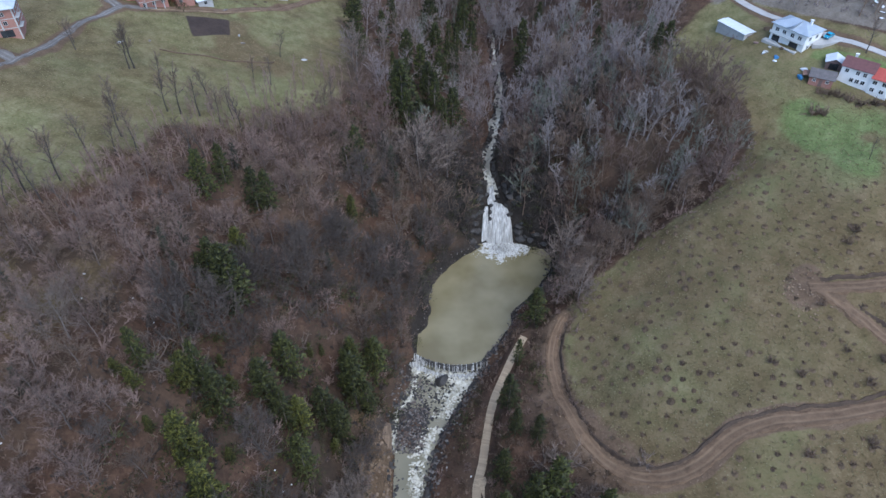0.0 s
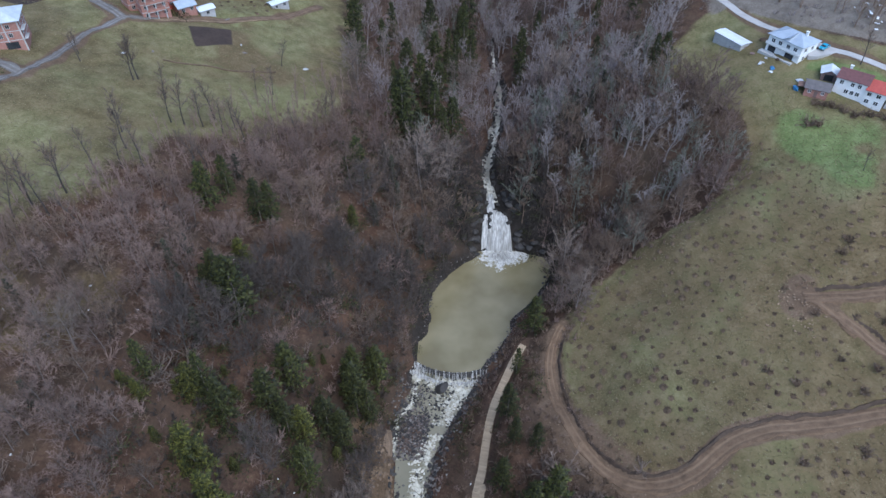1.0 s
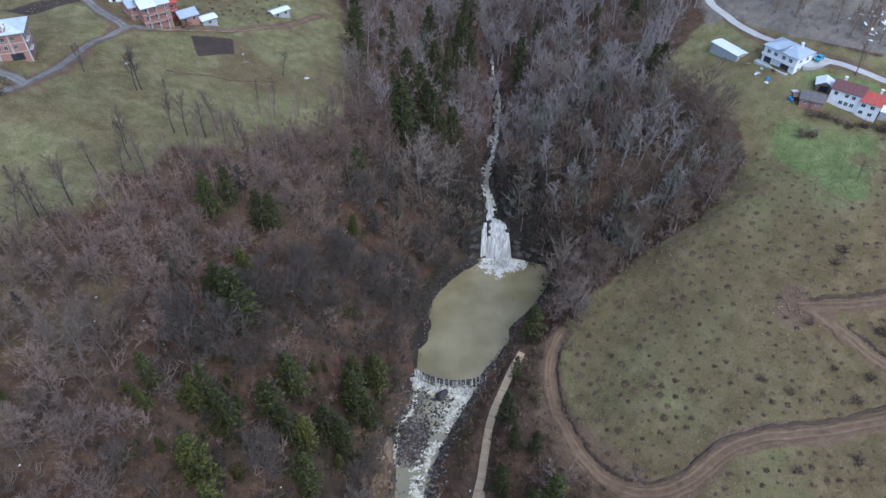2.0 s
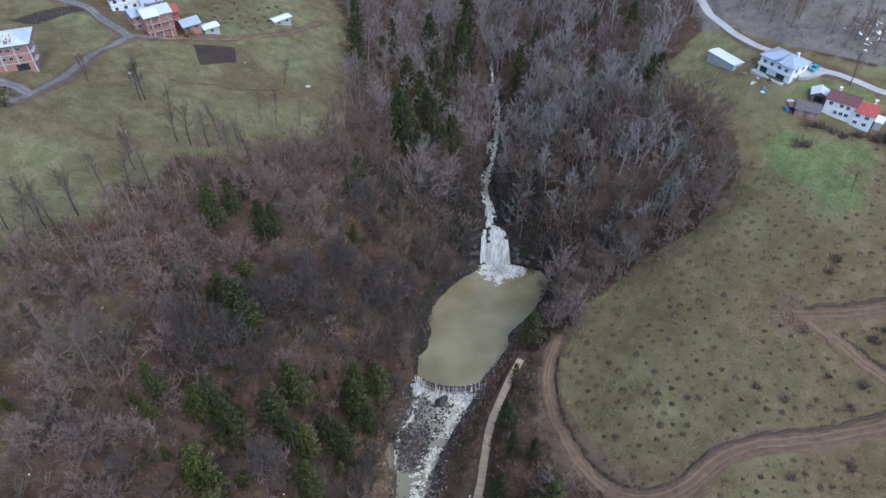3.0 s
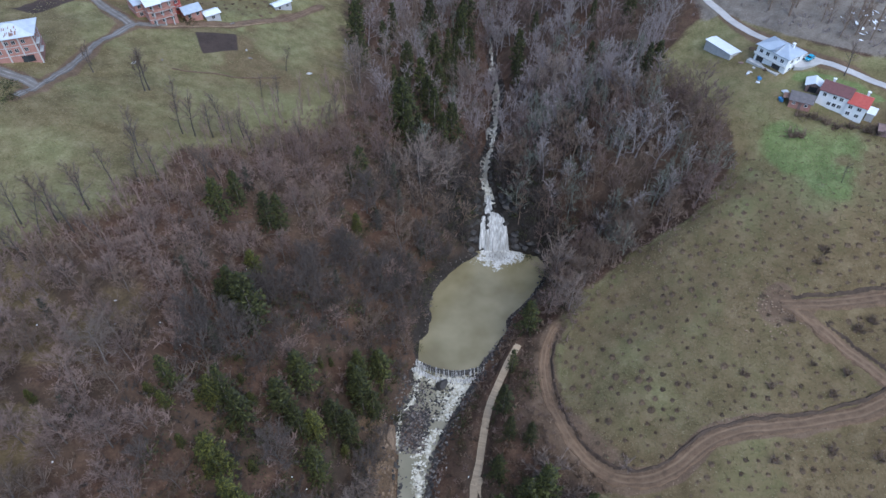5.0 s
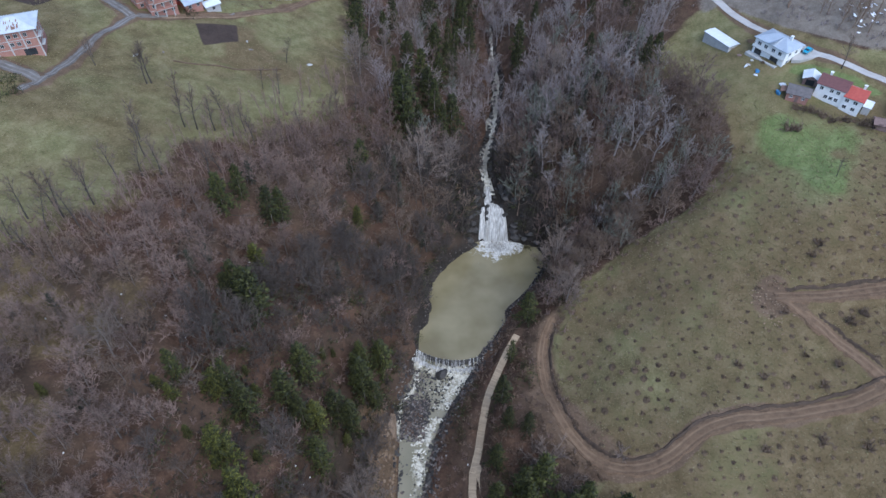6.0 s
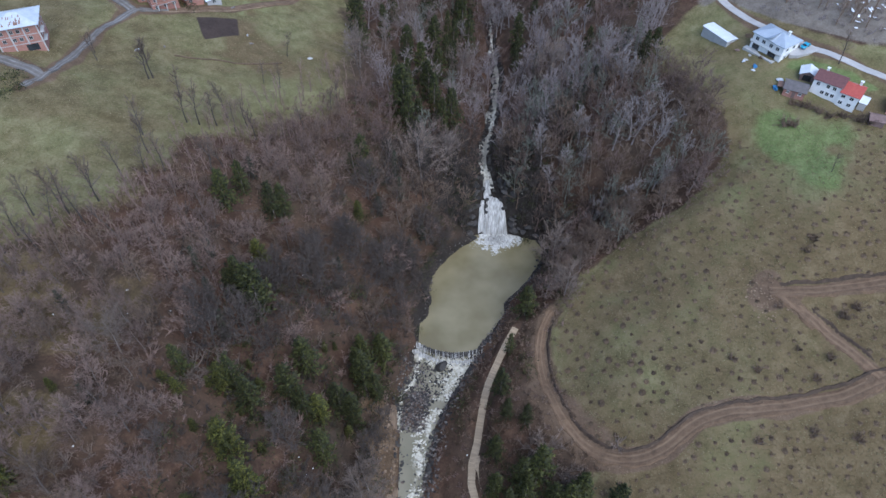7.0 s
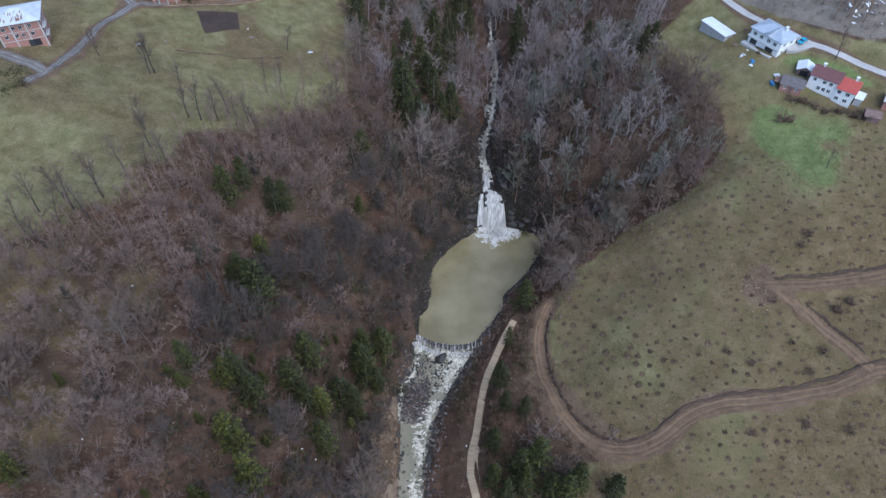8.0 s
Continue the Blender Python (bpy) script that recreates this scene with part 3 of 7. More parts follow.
def ribbon(name, y0, y1, dy, cols, zfun, material, foam, label, widen=1.0, weir=0):
    """A sheet of water along the stream; weir: which of its ends follows the weir's bow."""
    ys = np.arange(y0, y1 + dy / 2, dy)
    u = np.linspace(-1, 1, cols)
    s, w = np.interp(ys, STREAM_Y, STREAM_X), np.interp(ys, STREAM_Y, STREAM_W) + widen
    if y0 > 180:
        w = w * np.clip(1.2 + 1.0 * wander(ys, 0 * ys, 6, 3), 0.5, 2.3)
        s = s + (1.7 * wander(ys, 0 * ys, 9, 6) + 0.5 * wander(ys, 0 * ys, 4, 7)) * smooth01(ys, 188, 196)
    X, Y = s[:, None] + u[None, :] * w[:, None], np.repeat(ys[:, None], cols, 1)
    if weir > 0:
        Y = Y + (weir_line(X) - y0) * np.clip(1 - (Y - y0) / 9, 0, 1)
    if weir < 0:
        Y = Y + (weir_line(X) - 0.5 - y1) * np.clip(1 - (y1 - Y) / 9, 0, 1)
    Z = zfun(X, Y)
    me = mesh_from(name, np.stack([X, Y, Z], -1).reshape(-1, 3), grid_faces(len(ys), cols), material, True)
    a = me.attributes.new("foam", "FLOAT", "POINT")
    a.data.foreach_set("value", foam(X, Y).astype(np.float32).ravel())
    return tagged(new(name, me), label, "water", kind="structure")


def pool_foam(X, Y):
    d = np.hypot((X - 21.0) / 8.6, (Y - 171.0) / 6.4)
    return np.clip(1.45 - 0.95 * d + 0.3 * wander(X, Y, 1.6, 2) + 0.15 * wander(X, Y, 0.7, 5), 0, 1.2)


def river_foam(X, Y):
    to_weir = weir_line(X) - Y
    near_weir = 0.5 * np.exp(-((to_weir - 2.6) / 1.9) ** 2) - 0.2 * np.exp(-(to_weir / 1.2) ** 2)
    mid, w = np.interp(Y, STREAM_Y, STREAM_X), np.interp(Y, STREAM_Y, STREAM_W)
    channel = np.interp(Y, [70, 86.5, 91.5, 97.2, 102.6, 106.2, 113.2, 120], [-8.6, -7.9, -6.9, -4.2, -1.6, 1.3, 3.8, 4.5])
    core = 0.37 * np.exp(-((X - channel + 0.8 * wander(X, Y, 5, 3)) / np.interp(Y, [85, 104, 112], [2.2, 2.4, 4.6])) ** 2)
    side = 0.55 * np.exp(-((X - np.interp(Y, [90, 94, 105, 110.6, 118], [-14, -14.5, -14.3, -9.8, -8.5])) / 1.1) ** 2) * smooth01(Y, 92, 95)
    still = 0.5 * knoll(X, Y, -12, 86, 2.2, 6)
    return np.clip(0.2 + near_weir + core + side + 0.25 * wander(X, Y, 2.8, 2) + 0.16 * wander(X, Y, 1.1, 7) - still, 0, 1)


def river_level(X, Y):
    f = river_foam(X, Y)
    churn = 0.55 * np.abs(wander(X, Y, 1.5, 5)) + 0.32 * wander(X, Y, 0.7, 6)
    return np.interp(Y + bow(X, Y), STREAM_Y, STREAM_Z) - 0.3 + churn * np.clip(f - 0.15, 0, 1) + 0.25 * smooth01(f, 0.5, 0.9)


pool = ribbon("pool", 122.3, 174.6, 0.4, 90, lambda X, Y: 0.03 * np.sin(2.4 * np.hypot(X - 20, Y - 173) + 5 * wander(X, Y, 6, 4)) * smooth01(wander(X, Y, 7, 9), -0.4, 0.5) * (0.4 + 0.6 * smooth01(wander(X, Y, 13, 6), -0.3, 0.5)) + 0.25 * np.clip(pool_foam(X, Y) - 0.5, 0, 1) * (1 + wander(X, Y, 0.8, 3)), POOL,
              pool_foam, "muddy olive-brown plunge pool with foam under the waterfall", weir=1)
river = ribbon("river", 45, 121.6, 0.24, 86, river_level, RIVER, river_foam, "shallow muddy river churning white over boulders", widen=0.5, weir=-1)
brook = ribbon("brook", 187.5, 420, 0.6, 16, lambda X, Y: np.interp(Y, STREAM_Y, STREAM_Z) - 0.35 + 0.3 * wander(X, Y, 1.6, 5), BROOK,
               lambda X, Y: 0.36 + 0.16 * (1 - smooth01(Y, 200, 225)) + 0.3 * wander(X, 0.6 * Y, 2.6, 4) + 0.42 * wander(X, Y, 9, 5) + 0.2 * wander(X, Y, 1.2, 8), "narrow pale brook running down the wooded ravine", widen=0.2)


def road(name, line, half, material, label):
    """A paved strip laid on its bench, 8 cm proud, with side faces."""
    pts = []
    for (ax, ay), (cx, cy) in zip(line, line[1:]):
        n = max(2, int(math.hypot(cx - ax, cy - ay) / 2.0))
        pts += [(ax + (cx - ax) * i / n, ay + (cy - ay) * i / n) for i in range(n)]
    P = np.array(pts + [line[-1]])
    for _ in range(3):
        P[1:-1] = 0.25 * P[:-2] + 0.5 * P[1:-1] + 0.25 * P[2:]
    T = np.gradient(P, axis=0)
    T /= np.linalg.norm(T, axis=1)[:, None]
    N = np.stack([-T[:, 1], T[:, 0]], 1)
    z = height(P[:, 0], P[:, 1]) + 0.09
    V = []
    for k, dz in ((-half, -0.4), (-half, 0.0), (-half * 0.4, 0.03), (half * 0.4, 0.03), (half, 0.0), (half, -0.4)):
        e = k * (1 + 0.08 * wander(P[:, 0], P[:, 1], 7, k))
        V.append(np.stack([P[:, 0] + N[:, 0] * e, P[:, 1] + N[:, 1] * e, z + dz], 1))
    V = np.stack(V, 1)
    me = mesh_from(name, V.reshape(-1, 3), grid_faces(len(P), 6), material)
    return tagged(new(name, me), label, "road", kind="structure")


def dirt_track(line, label, name="dirt_track", material=None, deep=1.0, wide=1.0, narrow=1.0):
    """A rutted earth track: two wheel ruts, a crown between them and ragged shoulders."""
    pts = []
    for (ax, ay), (cx, cy) in zip(line, line[1:]):
        n = max(2, int(math.hypot(cx - ax, cy - ay) / 0.8))
        pts += [(ax + (cx - ax) * i / n, ay + (cy - ay) * i / n) for i in range(n)]
    P = np.array(pts + [line[-1]])
    for _ in range(14 if wide == 1.0 else 45):
        P[1:-1] = 0.25 * P[:-2] + 0.5 * P[1:-1] + 0.25 * P[2:]
    T = np.gradient(P, axis=0)
    T /= np.linalg.norm(T, axis=1)[:, None]
    N = np.stack([-T[:, 1], T[:, 0]], 1)
    slim = np.clip(narrow + (1 - narrow) * np.arange(len(P)) / (0.42 * len(P)), narrow, 1)
    z = height(P[:, 0], P[:, 1])
    for _ in range(3):
        z[1:-1] = 0.25 * z[:-2] + 0.5 * z[1:-1] + 0.25 * z[2:]
    V = []
    for j, (k, dz) in enumerate(((-2.4, -0.5), (-1.9, 0.12), (-1.3, 0.17), (-1.0, 0.07), (-0.72, 0.07), (-0.4, 0.15), (0.1, 0.17), (0.5, 0.15), (0.75, 0.07), (1.05, 0.07), (1.35, 0.17), (1.9, 0.12), (2.4, -0.5))):
        e = k * wide * slim + 0.22 * wander(P[:, 0], P[:, 1], 6, 3) + (abs(k) > 1.5) * (0.45 * wander(P[:, 0], P[:, 1], 3.5, 7 + (k > 0)) + 0.25 * wander(P[:, 0], P[:, 1], 1.2, j))
        x, y = P[:, 0] + N[:, 0] * e, P[:, 1] + N[:, 1] * e
        V.append(np.stack([x, y, z + (dz * deep if dz > 0 else dz) + 0.04 + 0.06 * deep * wander(x, y, 1.3, 5)], 1))
    V = np.stack(V, 1)
    me = mesh_from(name, V.reshape(-1, 3), grid_faces(len(P), 13), material or SOIL)
    a = me.attributes.new("rut", "FLOAT", "POINT")
    a.data.foreach_set("value", np.tile(np.array([0, 0, 0.1, 0.9, 1, 0.3, 0, 0.3, 1, 0.9, 0.1, 0, 0], np.float32), len(P)))
    return tagged(new(name, me), label, "track", kind="structure")


def cut_bank(line, label, f0=0.0, f1=1.0):
    """The broken earth face on the uphill side of a track, uneven in height, with a turf lip."""
    pts = []
    for (ax, ay), (cx, cy) in zip(line, line[1:]):
        n = max(2, int(math.hypot(cx - ax, cy - ay) / 0.5))
        pts += [(ax + (cx - ax) * i / n, ay + (cy - ay) * i / n) for i in range(n)]
    P = np.array(pts)
    for _ in range(30):
        P[1:-1] = 0.25 * P[:-2] + 0.5 * P[1:-1] + 0.25 * P[2:]
    P = P[int(f0 * len(P)):int(f1 * len(P))]
    T = np.gradient(P, axis=0)
    T /= np.linalg.norm(T, axis=1)[:, None]
    N = np.stack([-T[:, 1], T[:, 0]], 1)
    gain = [float(np.mean(bare_height(P[:, 0] + s * 4 * N[:, 0], P[:, 1] + s * 4 * N[:, 1]))) for s in (1, -1)]
    N = N * (1 if gain[0] > gain[1] else -1)
    x, y = P[:, 0], P[:, 1]
    size = np.clip(0.55 + 0.5 * wander(x, y, 9, 2) + 0.25 * wander(x, y, 2.2, 4), 0.05, 1.2)
    size *= np.clip(np.minimum(np.arange(len(P)), np.arange(len(P))[::-1]) / 12, 0, 1)
    V = []
    for j, (k, dz) in enumerate(((2.0, -0.25), (2.25, 0.3), (2.45, 0.75), (2.6, 1.0), (2.85, 0.9), (3.15, -0.25))):
        e = k + 0.35 * wander(x, y, 3, 6) + 0.16 * wander(x, y, 0.9, 10 + j)
        px, py = x + N[:, 0] * e, y + N[:, 1] * e
        V.append(np.stack([px, py, height(px, py) + (dz * size if dz > 0 else dz) * 0.75], 1))
    me = mesh_from("track_bank", np.stack(V, 1).reshape(-1, 3), grid_faces(len(P), 6), EARTH_FACE)
    return tagged(new("track_bank", me), label, "bank", kind="structure")


cut_bank(TRACKS[0], "dark broken earth bank above the dirt track", 0.02, 0.97)
cut_bank(TRACKS[2], "dark broken earth bank above the upper track", 0.0, 0.97)
cut_bank(TRACKS[1], "low earth bank beside the steep track", 0.25, 0.95)
dirt_track(TRACKS[0], "rutted brown dirt track winding up the field", narrow=0.62)
dirt_track(ROAD_WEST[:4], "brown dirt lane along the top of the meadow")
dirt_track(TRACKS[1], "short steep dirt track between two bends")
dirt_track(TRACKS[2], "brown dirt track across the upper field")
dirt_track(ROAD_WEST[3:], "narrow worn grey asphalt village road", "village_road", ROAD_ASPHALT, 0.8, 0.78)
dirt_track(ROAD_WEST_2, "worn grey asphalt lane between houses", "upper_road", ROAD_ASPHALT, 0.8, 0.85)
dirt_track(ROAD_WEST_3, "muddy grey yard road by the brick building", "yard_road", ROAD_ASPHALT, 0.8, 0.9)
road("concrete_road", ROAD_EAST, 1.7, ROAD_CON, "pale concrete road past the houses")


# ---------------------------------------------------------------- trees
def tubes(segs, sides=3):
    """Tapered tubes, one for each row of x0 y0 z0 r0 x1 y1 z1 r1, as vertices and triangles."""
    segs = np.asarray(segs, float).reshape(-1, 8)
    a, b, ra, rb = segs[:, :3], segs[:, 4:7], segs[:, 3], segs[:, 7]
    d = b - a
    d /= np.linalg.norm(d, axis=1)[:, None] + 1e-9
    ref = np.where(np.abs(d[:, 2:]) > 0.9, [[1.0, 0, 0]], [[0, 0, 1.0]])
    u = np.cross(d, ref)
    u /= np.linalg.norm(u, axis=1)[:, None]
    v = np.cross(d, u)
    n = len(segs)
    ang = np.arange(sides) * 2 * np.pi / sides
    ring = np.cos(ang)[None, :, None] * u[:, None] + np.sin(ang)[None, :, None] * v[:, None]
    V = np.concatenate([a[:, None] + ring * ra[:, None, None], b[:, None] + ring * rb[:, None, None]], 1).reshape(-1, 3)
    k, k2 = np.arange(sides), (np.arange(sides) + 1) % sides
    f = np.concatenate([np.stack([k, k2, k2 + sides], 1), np.stack([k, k2 + sides, k + sides], 1)])
    F = (np.arange(n)[:, None, None] * 2 * sides + f[None]).reshape(-1, 3)
    return V, F


def spikes(segs):
    """Three-sided cones from x0 y0 z0 r0 to x1 y1 z1, as vertices and triangles."""
    segs = np.asarray(segs, float).reshape(-1, 7)
    a, b, r = segs[:, :3], segs[:, 4:7], segs[:, 3]
    d = b - a
    d /= np.linalg.norm(d, axis=1)[:, None] + 1e-9
    ref = np.where(np.abs(d[:, 2:]) > 0.9, [[1.0, 0, 0]], [[0, 0, 1.0]])
    u = np.cross(d, ref)
    u /= np.linalg.norm(u, axis=1)[:, None]
    v = np.cross(d, u)
    ang = np.arange(3) * 2 * np.pi / 3
    ring = np.cos(ang)[None, :, None] * u[:, None] + np.sin(ang)[None, :, None] * v[:, None]
    V = np.concatenate([a[:, None] + ring * r[:, None, None], b[:, None]], 1).reshape(-1, 3)
    F = (np.arange(len(segs))[:, None, None] * 4 + np.array([[0, 1, 3], [1, 2, 3], [2, 0, 3]])[None]).reshape(-1, 3)
    return V, F


def slivers(segs, seed=1):
    """Fine twigs, each one slim three-cornered shoot from x0 y0 z0 of width w to x1 y1 z1."""
    segs = np.asarray(segs, float).reshape(-1, 7)
    a, b, r = segs[:, :3], segs[:, 4:7], segs[:, 3]
    d = b - a
    u = np.cross(d, np.random.RandomState(seed).normal(0, 1, d.shape))
    u /= np.linalg.norm(u, axis=1)[:, None] + 1e-9
    V = np.stack([a - u * r[:, None], a + u * r[:, None], b], 1).reshape(-1, 3)
    return V, np.arange(len(segs) * 3).reshape(-1, 3)


def merge(*pieces):
    V, F, n = [], [], 0
    for v, f in pieces:
        V.append(v)
        F.append(f + n)
        n += len(v)
    return np.concatenate(V), np.concatenate(F)


def bent(rng, p, d, length, r0, r1, n, wob, lift):
    """A limb of n pieces that wanders and turns upwards: its points, directions and radii."""
    pts, dirs, rad = [np.array(p, float)], [], [r0]
    d = np.array(d, float)
    for i in range(n):
        d = d + rng.normal(0, wob, 3) + np.array([0, 0, lift])
        d /= np.linalg.norm(d)
        pts.append(pts[-1] + d * length / n)
        dirs.append(d.copy())
        rad.append(r0 + (r1 - r0) * (i + 1) / n)
    return pts, dirs, rad


def bare_tree(seed, tall, spread, limbs, subs, twigs, thick=0.04, upright=0.35, first=0.28):
    """A leafless broadleaf tree: trunk pieces, and the branches with their twigs."""
    rng = np.random.RandomState(seed)
    base = 0.016 * tall
    pts, dirs, rad = bent(rng, (0, 0, -0.8), (0, 0, 1), tall * 0.86 + 0.8, base, 0.04, 7, 0.07, 0.06)
    trunk = [(*pts[i], rad[i] * (1.35 if i == 0 else 1), *pts[i + 1], rad[i + 1]) for i in range(7)]
    wood, stalks, fine = [], [], []
    az = rng.rand() * 6.28
    for k in range(limbs):
        f = first + (0.97 - first) * (k + 0.5 * rng.rand()) / limbs
        i = min(int(f * 7), 6)
        p = pts[i] + (pts[i + 1] - pts[i]) * (f * 7 - i)
        az += 2.4 + rng.normal(0, 0.4)
        up = upright + 0.75 * f * rng.uniform(0.5, 1.2)
        d = np.array([math.cos(az), math.sin(az), up])
        d /= np.linalg.norm(d)
        reach = spread * (1.08 - 0.62 * f) * rng.uniform(0.75, 1.15)
        r = max(rad[i] * 0.55, 0.05)
        lp, ld, lr = bent(rng, p, d, reach, max(r * 0.65, 0.07), 0.03, 4, 0.13, 0.06)
        wood += [(*lp[j], lr[j], *lp[j + 1], lr[j + 1]) for j in range(4)]
        for q in range(subs):
            g = 0.22 + 0.78 * (q + rng.rand()) / subs
            j = min(int(g * 4), 3)
            sp = lp[j] + (lp[j + 1] - lp[j]) * (g * 4 - j)
            side = np.cross(ld[j], rng.normal(0, 1, 3))
            side /= np.linalg.norm(side) + 1e-9
            sd = ld[j] * 0.75 + side * 0.75 + np.array([0, 0, 0.25])
            sd /= np.linalg.norm(sd)
            sl = reach * 0.52 * (1.15 - 0.5 * g) * rng.uniform(0.7, 1.2)
            bp, bd, br = bent(rng, sp, sd, sl, max(lr[j] * 0.5, 0.034), 0.016, 2, 0.15, 0.08)
            stalks.append((*bp[0], br[0] * 1.2, *bp[2]))
            for w in range(twigs):
                h = 0.15 + 0.85 * (w + rng.rand()) / twigs
                m = min(int(h * 2), 1)
                tp = bp[m] + (bp[m + 1] - bp[m]) * (h * 2 - m)
                td = bd[m] * 0.7 + rng.normal(0, 0.55, 3) + np.array([0, 0, 0.3])
                td /= np.linalg.norm(td)
                tl = sl * rng.uniform(0.28, 0.66)
                fine.append((*tp, thick * rng.uniform(0.6, 1.1), *(tp + td * tl)))
    return tubes(trunk, 5), merge(tubes(wood, 3), spikes(stalks)), slivers(fine, seed)


def conifer(seed, tall, wide, boughs=95, ragged=0.25, tufts=5):
    """An evergreen: trunk, and boughs set in a spiral, each hung with tufts of needle sprays, with gaps between them."""
    rng = np.random.RandomState(seed)
    lean = rng.normal(0, 0.02, 2) * tall
    trunk = [(0, 0, -0.8, 0.016 * tall, lean[0], lean[1], tall * 0.5, 0.011 * tall), (lean[0], lean[1], tall * 0.5, 0.011 * tall, 0, 0, tall, 0.015)]
    sprays, limbs = [], []
    gap = rng.rand(5) * 6.28
    for k in range(boughs):
        f = 0.07 + 0.91 * (k + 0.7 * rng.rand()) / boughs
        a = 2.4 * k + rng.normal(0, 0.35)
        belly = (1 - f) ** 0.72 * (0.62 + 0.38 * min(f / 0.22, 1))
        reach = wide * belly * rng.uniform(1 - ragged, 1.1) * (1 + 0.45 * ragged * math.sin(2 * a + gap[0]) * math.sin(7 * f + gap[1])) + 0.2
        d = np.array([math.cos(a), math.sin(a), 0.5 * f - 0.2 + rng.normal(0, 0.12)])
        p0 = np.array([0, 0, tall * f])
        limbs.append((*p0, 0.045, *(p0 + d * reach)))
        for q in range(tufts):
            g = 0.38 + 0.62 * (q + rng.rand()) / tufts
            c = p0 + d * reach * g + rng.normal(0, 0.12, 3)
            for _ in range(3):
                e = 0.75 * d + rng.normal(0, 0.62, 3) + np.array([0, 0, 0.18])
                e /= np.linalg.norm(e)
                sprays.append((*c, rng.uniform(0.12, 0.19), *(c + e * rng.uniform(0.3, 0.66))))
    sprays += [(0, 0, tall - 0.6, 0.14, *(rng.normal(0, 0.25, 2)), tall + 0.35) for _ in range(3)]
    return tubes(trunk, 6), merge(spikes(sprays), spikes(limbs))


def bush(seed, size, stems, twigs, thick=0.03):
    """A leafless shrub: stems that fan out from one foot, with twigs."""
    rng = np.random.RandomState(seed)
    wood, fine = [], []
    for k in range(stems):
        a = rng.rand() * 6.28
        d = np.array([math.cos(a), math.sin(a), rng.uniform(0.6, 2.2)])
        d /= np.linalg.norm(d)
        ln = size * rng.uniform(0.6, 1.1)
        p, e, r = bent(rng, (0.15 * d[0], 0.15 * d[1], -0.25), d, ln, 0.05 * size ** 0.5, 0.015, 2, 0.15, 0.03)
        wood += [(*p[j], r[j], *p[j + 1], r[j + 1]) for j in range(2)]
        for w in range(twigs):
            h = 0.25 + 0.75 * rng.rand()
            m = min(int(h * 2), 1)
            tp = p[m] + (p[m + 1] - p[m]) * (h * 2 - m)
            td = e[m] + rng.normal(0, 0.6, 3)
            fine.append((*tp, thick, *(tp + td / np.linalg.norm(td) * ln * rng.uniform(0.25, 0.5))))
    return merge(tubes(wood, 3), slivers(fine, seed))


def in_woods(x, y):
    """Where bare woods stand: 0 outside, 1 inside."""
    X, Y = np.array([x], float), np.array([y], float)
    off = abs(x - np.interp(y, STREAM_Y, STREAM_X)) - np.interp(y, STREAM_Y, STREAM_W)
    if off < (0.3 if y > 252 else 1.4 if y > 172 else 9.0 if x > 12 and 124 < y < 150 else 3.5 if x > 12 and y > 124 else 1.6 if y > 124 else 3.0):
        return 0.0
    if within(X, Y, MEADOW_WEST)[0] > -3 or within(X, Y, FIELD_EAST)[0] > -2:
        return 0.0
    if min(along(X, Y, k)[0][0] for k in TRACKS + [ROAD_WEST, ROAD_EAST]) < 5:
        return 0.0
    if x > 0 and y < 128 and x < 60:
        return 0.0
    if y < 98 and x > -18 and x < 0:
        return 0.0
    return 1.0


def scatter(x0, x1, y0, y1, gap, seed, jitter=0.42):
    """Jittered places on a staggered grid, nearest rows first."""
    rng = np.random.RandomState(seed)
    out, row, y = [], 0, y0
    while y < y1:
        x = x0 + (gap / 2 if row % 2 else 0)
        while x < x1:
            out.append((x + rng.uniform(-jitter, jitter) * gap, y + rng.uniform(-jitter, jitter) * gap))
            x += gap
        y, row = y + gap * 0.87, row + 1
    return out


def tree_kind(name, trunk, limbs, crown, bark, leaf, label, group, crown_name="crown"):
    root = thing(name, 0, 0, -900, label=label, category="tree", group=group)
    part("trunk", mesh_from("trunk", *trunk, bark, True), None, root)
    for nm, piece, mat in (("branchwork", limbs, BRANCH_PALE if bark is BARK_PALE else BRANCH_DARK if bark is BARK_DARK else BRANCH), (crown_name, crown, leaf)):
        if piece is not None:
            part(nm, mesh_from(nm, *piece, mat), None, root)
    return root


BEECHES = [  # height, spread, limbs, subs, twigs, upright
    (13.5, 8.4, 17, 6, 20, 0.5), (16, 9.0, 18, 6, 20, 0.55), (12, 7.6, 16, 6, 20, 0.6), (15, 8.2, 17, 6, 19, 0.75), (11.5, 8.0, 16, 6, 20, 0.45), (14, 7.4, 17, 5, 22, 0.85),
    (14, 7.8, 17, 6, 19, 0.6), (12.5, 7.2, 16, 6, 19, 0.7)]
SLENDER = [(15, 4.8, 14, 5, 15, 0.95), (17, 5.0, 15, 5, 15, 1.0), (13, 4.6, 13, 5, 15, 0.85)]
woods_group = "bare trees of the ravine woods"
protos = []
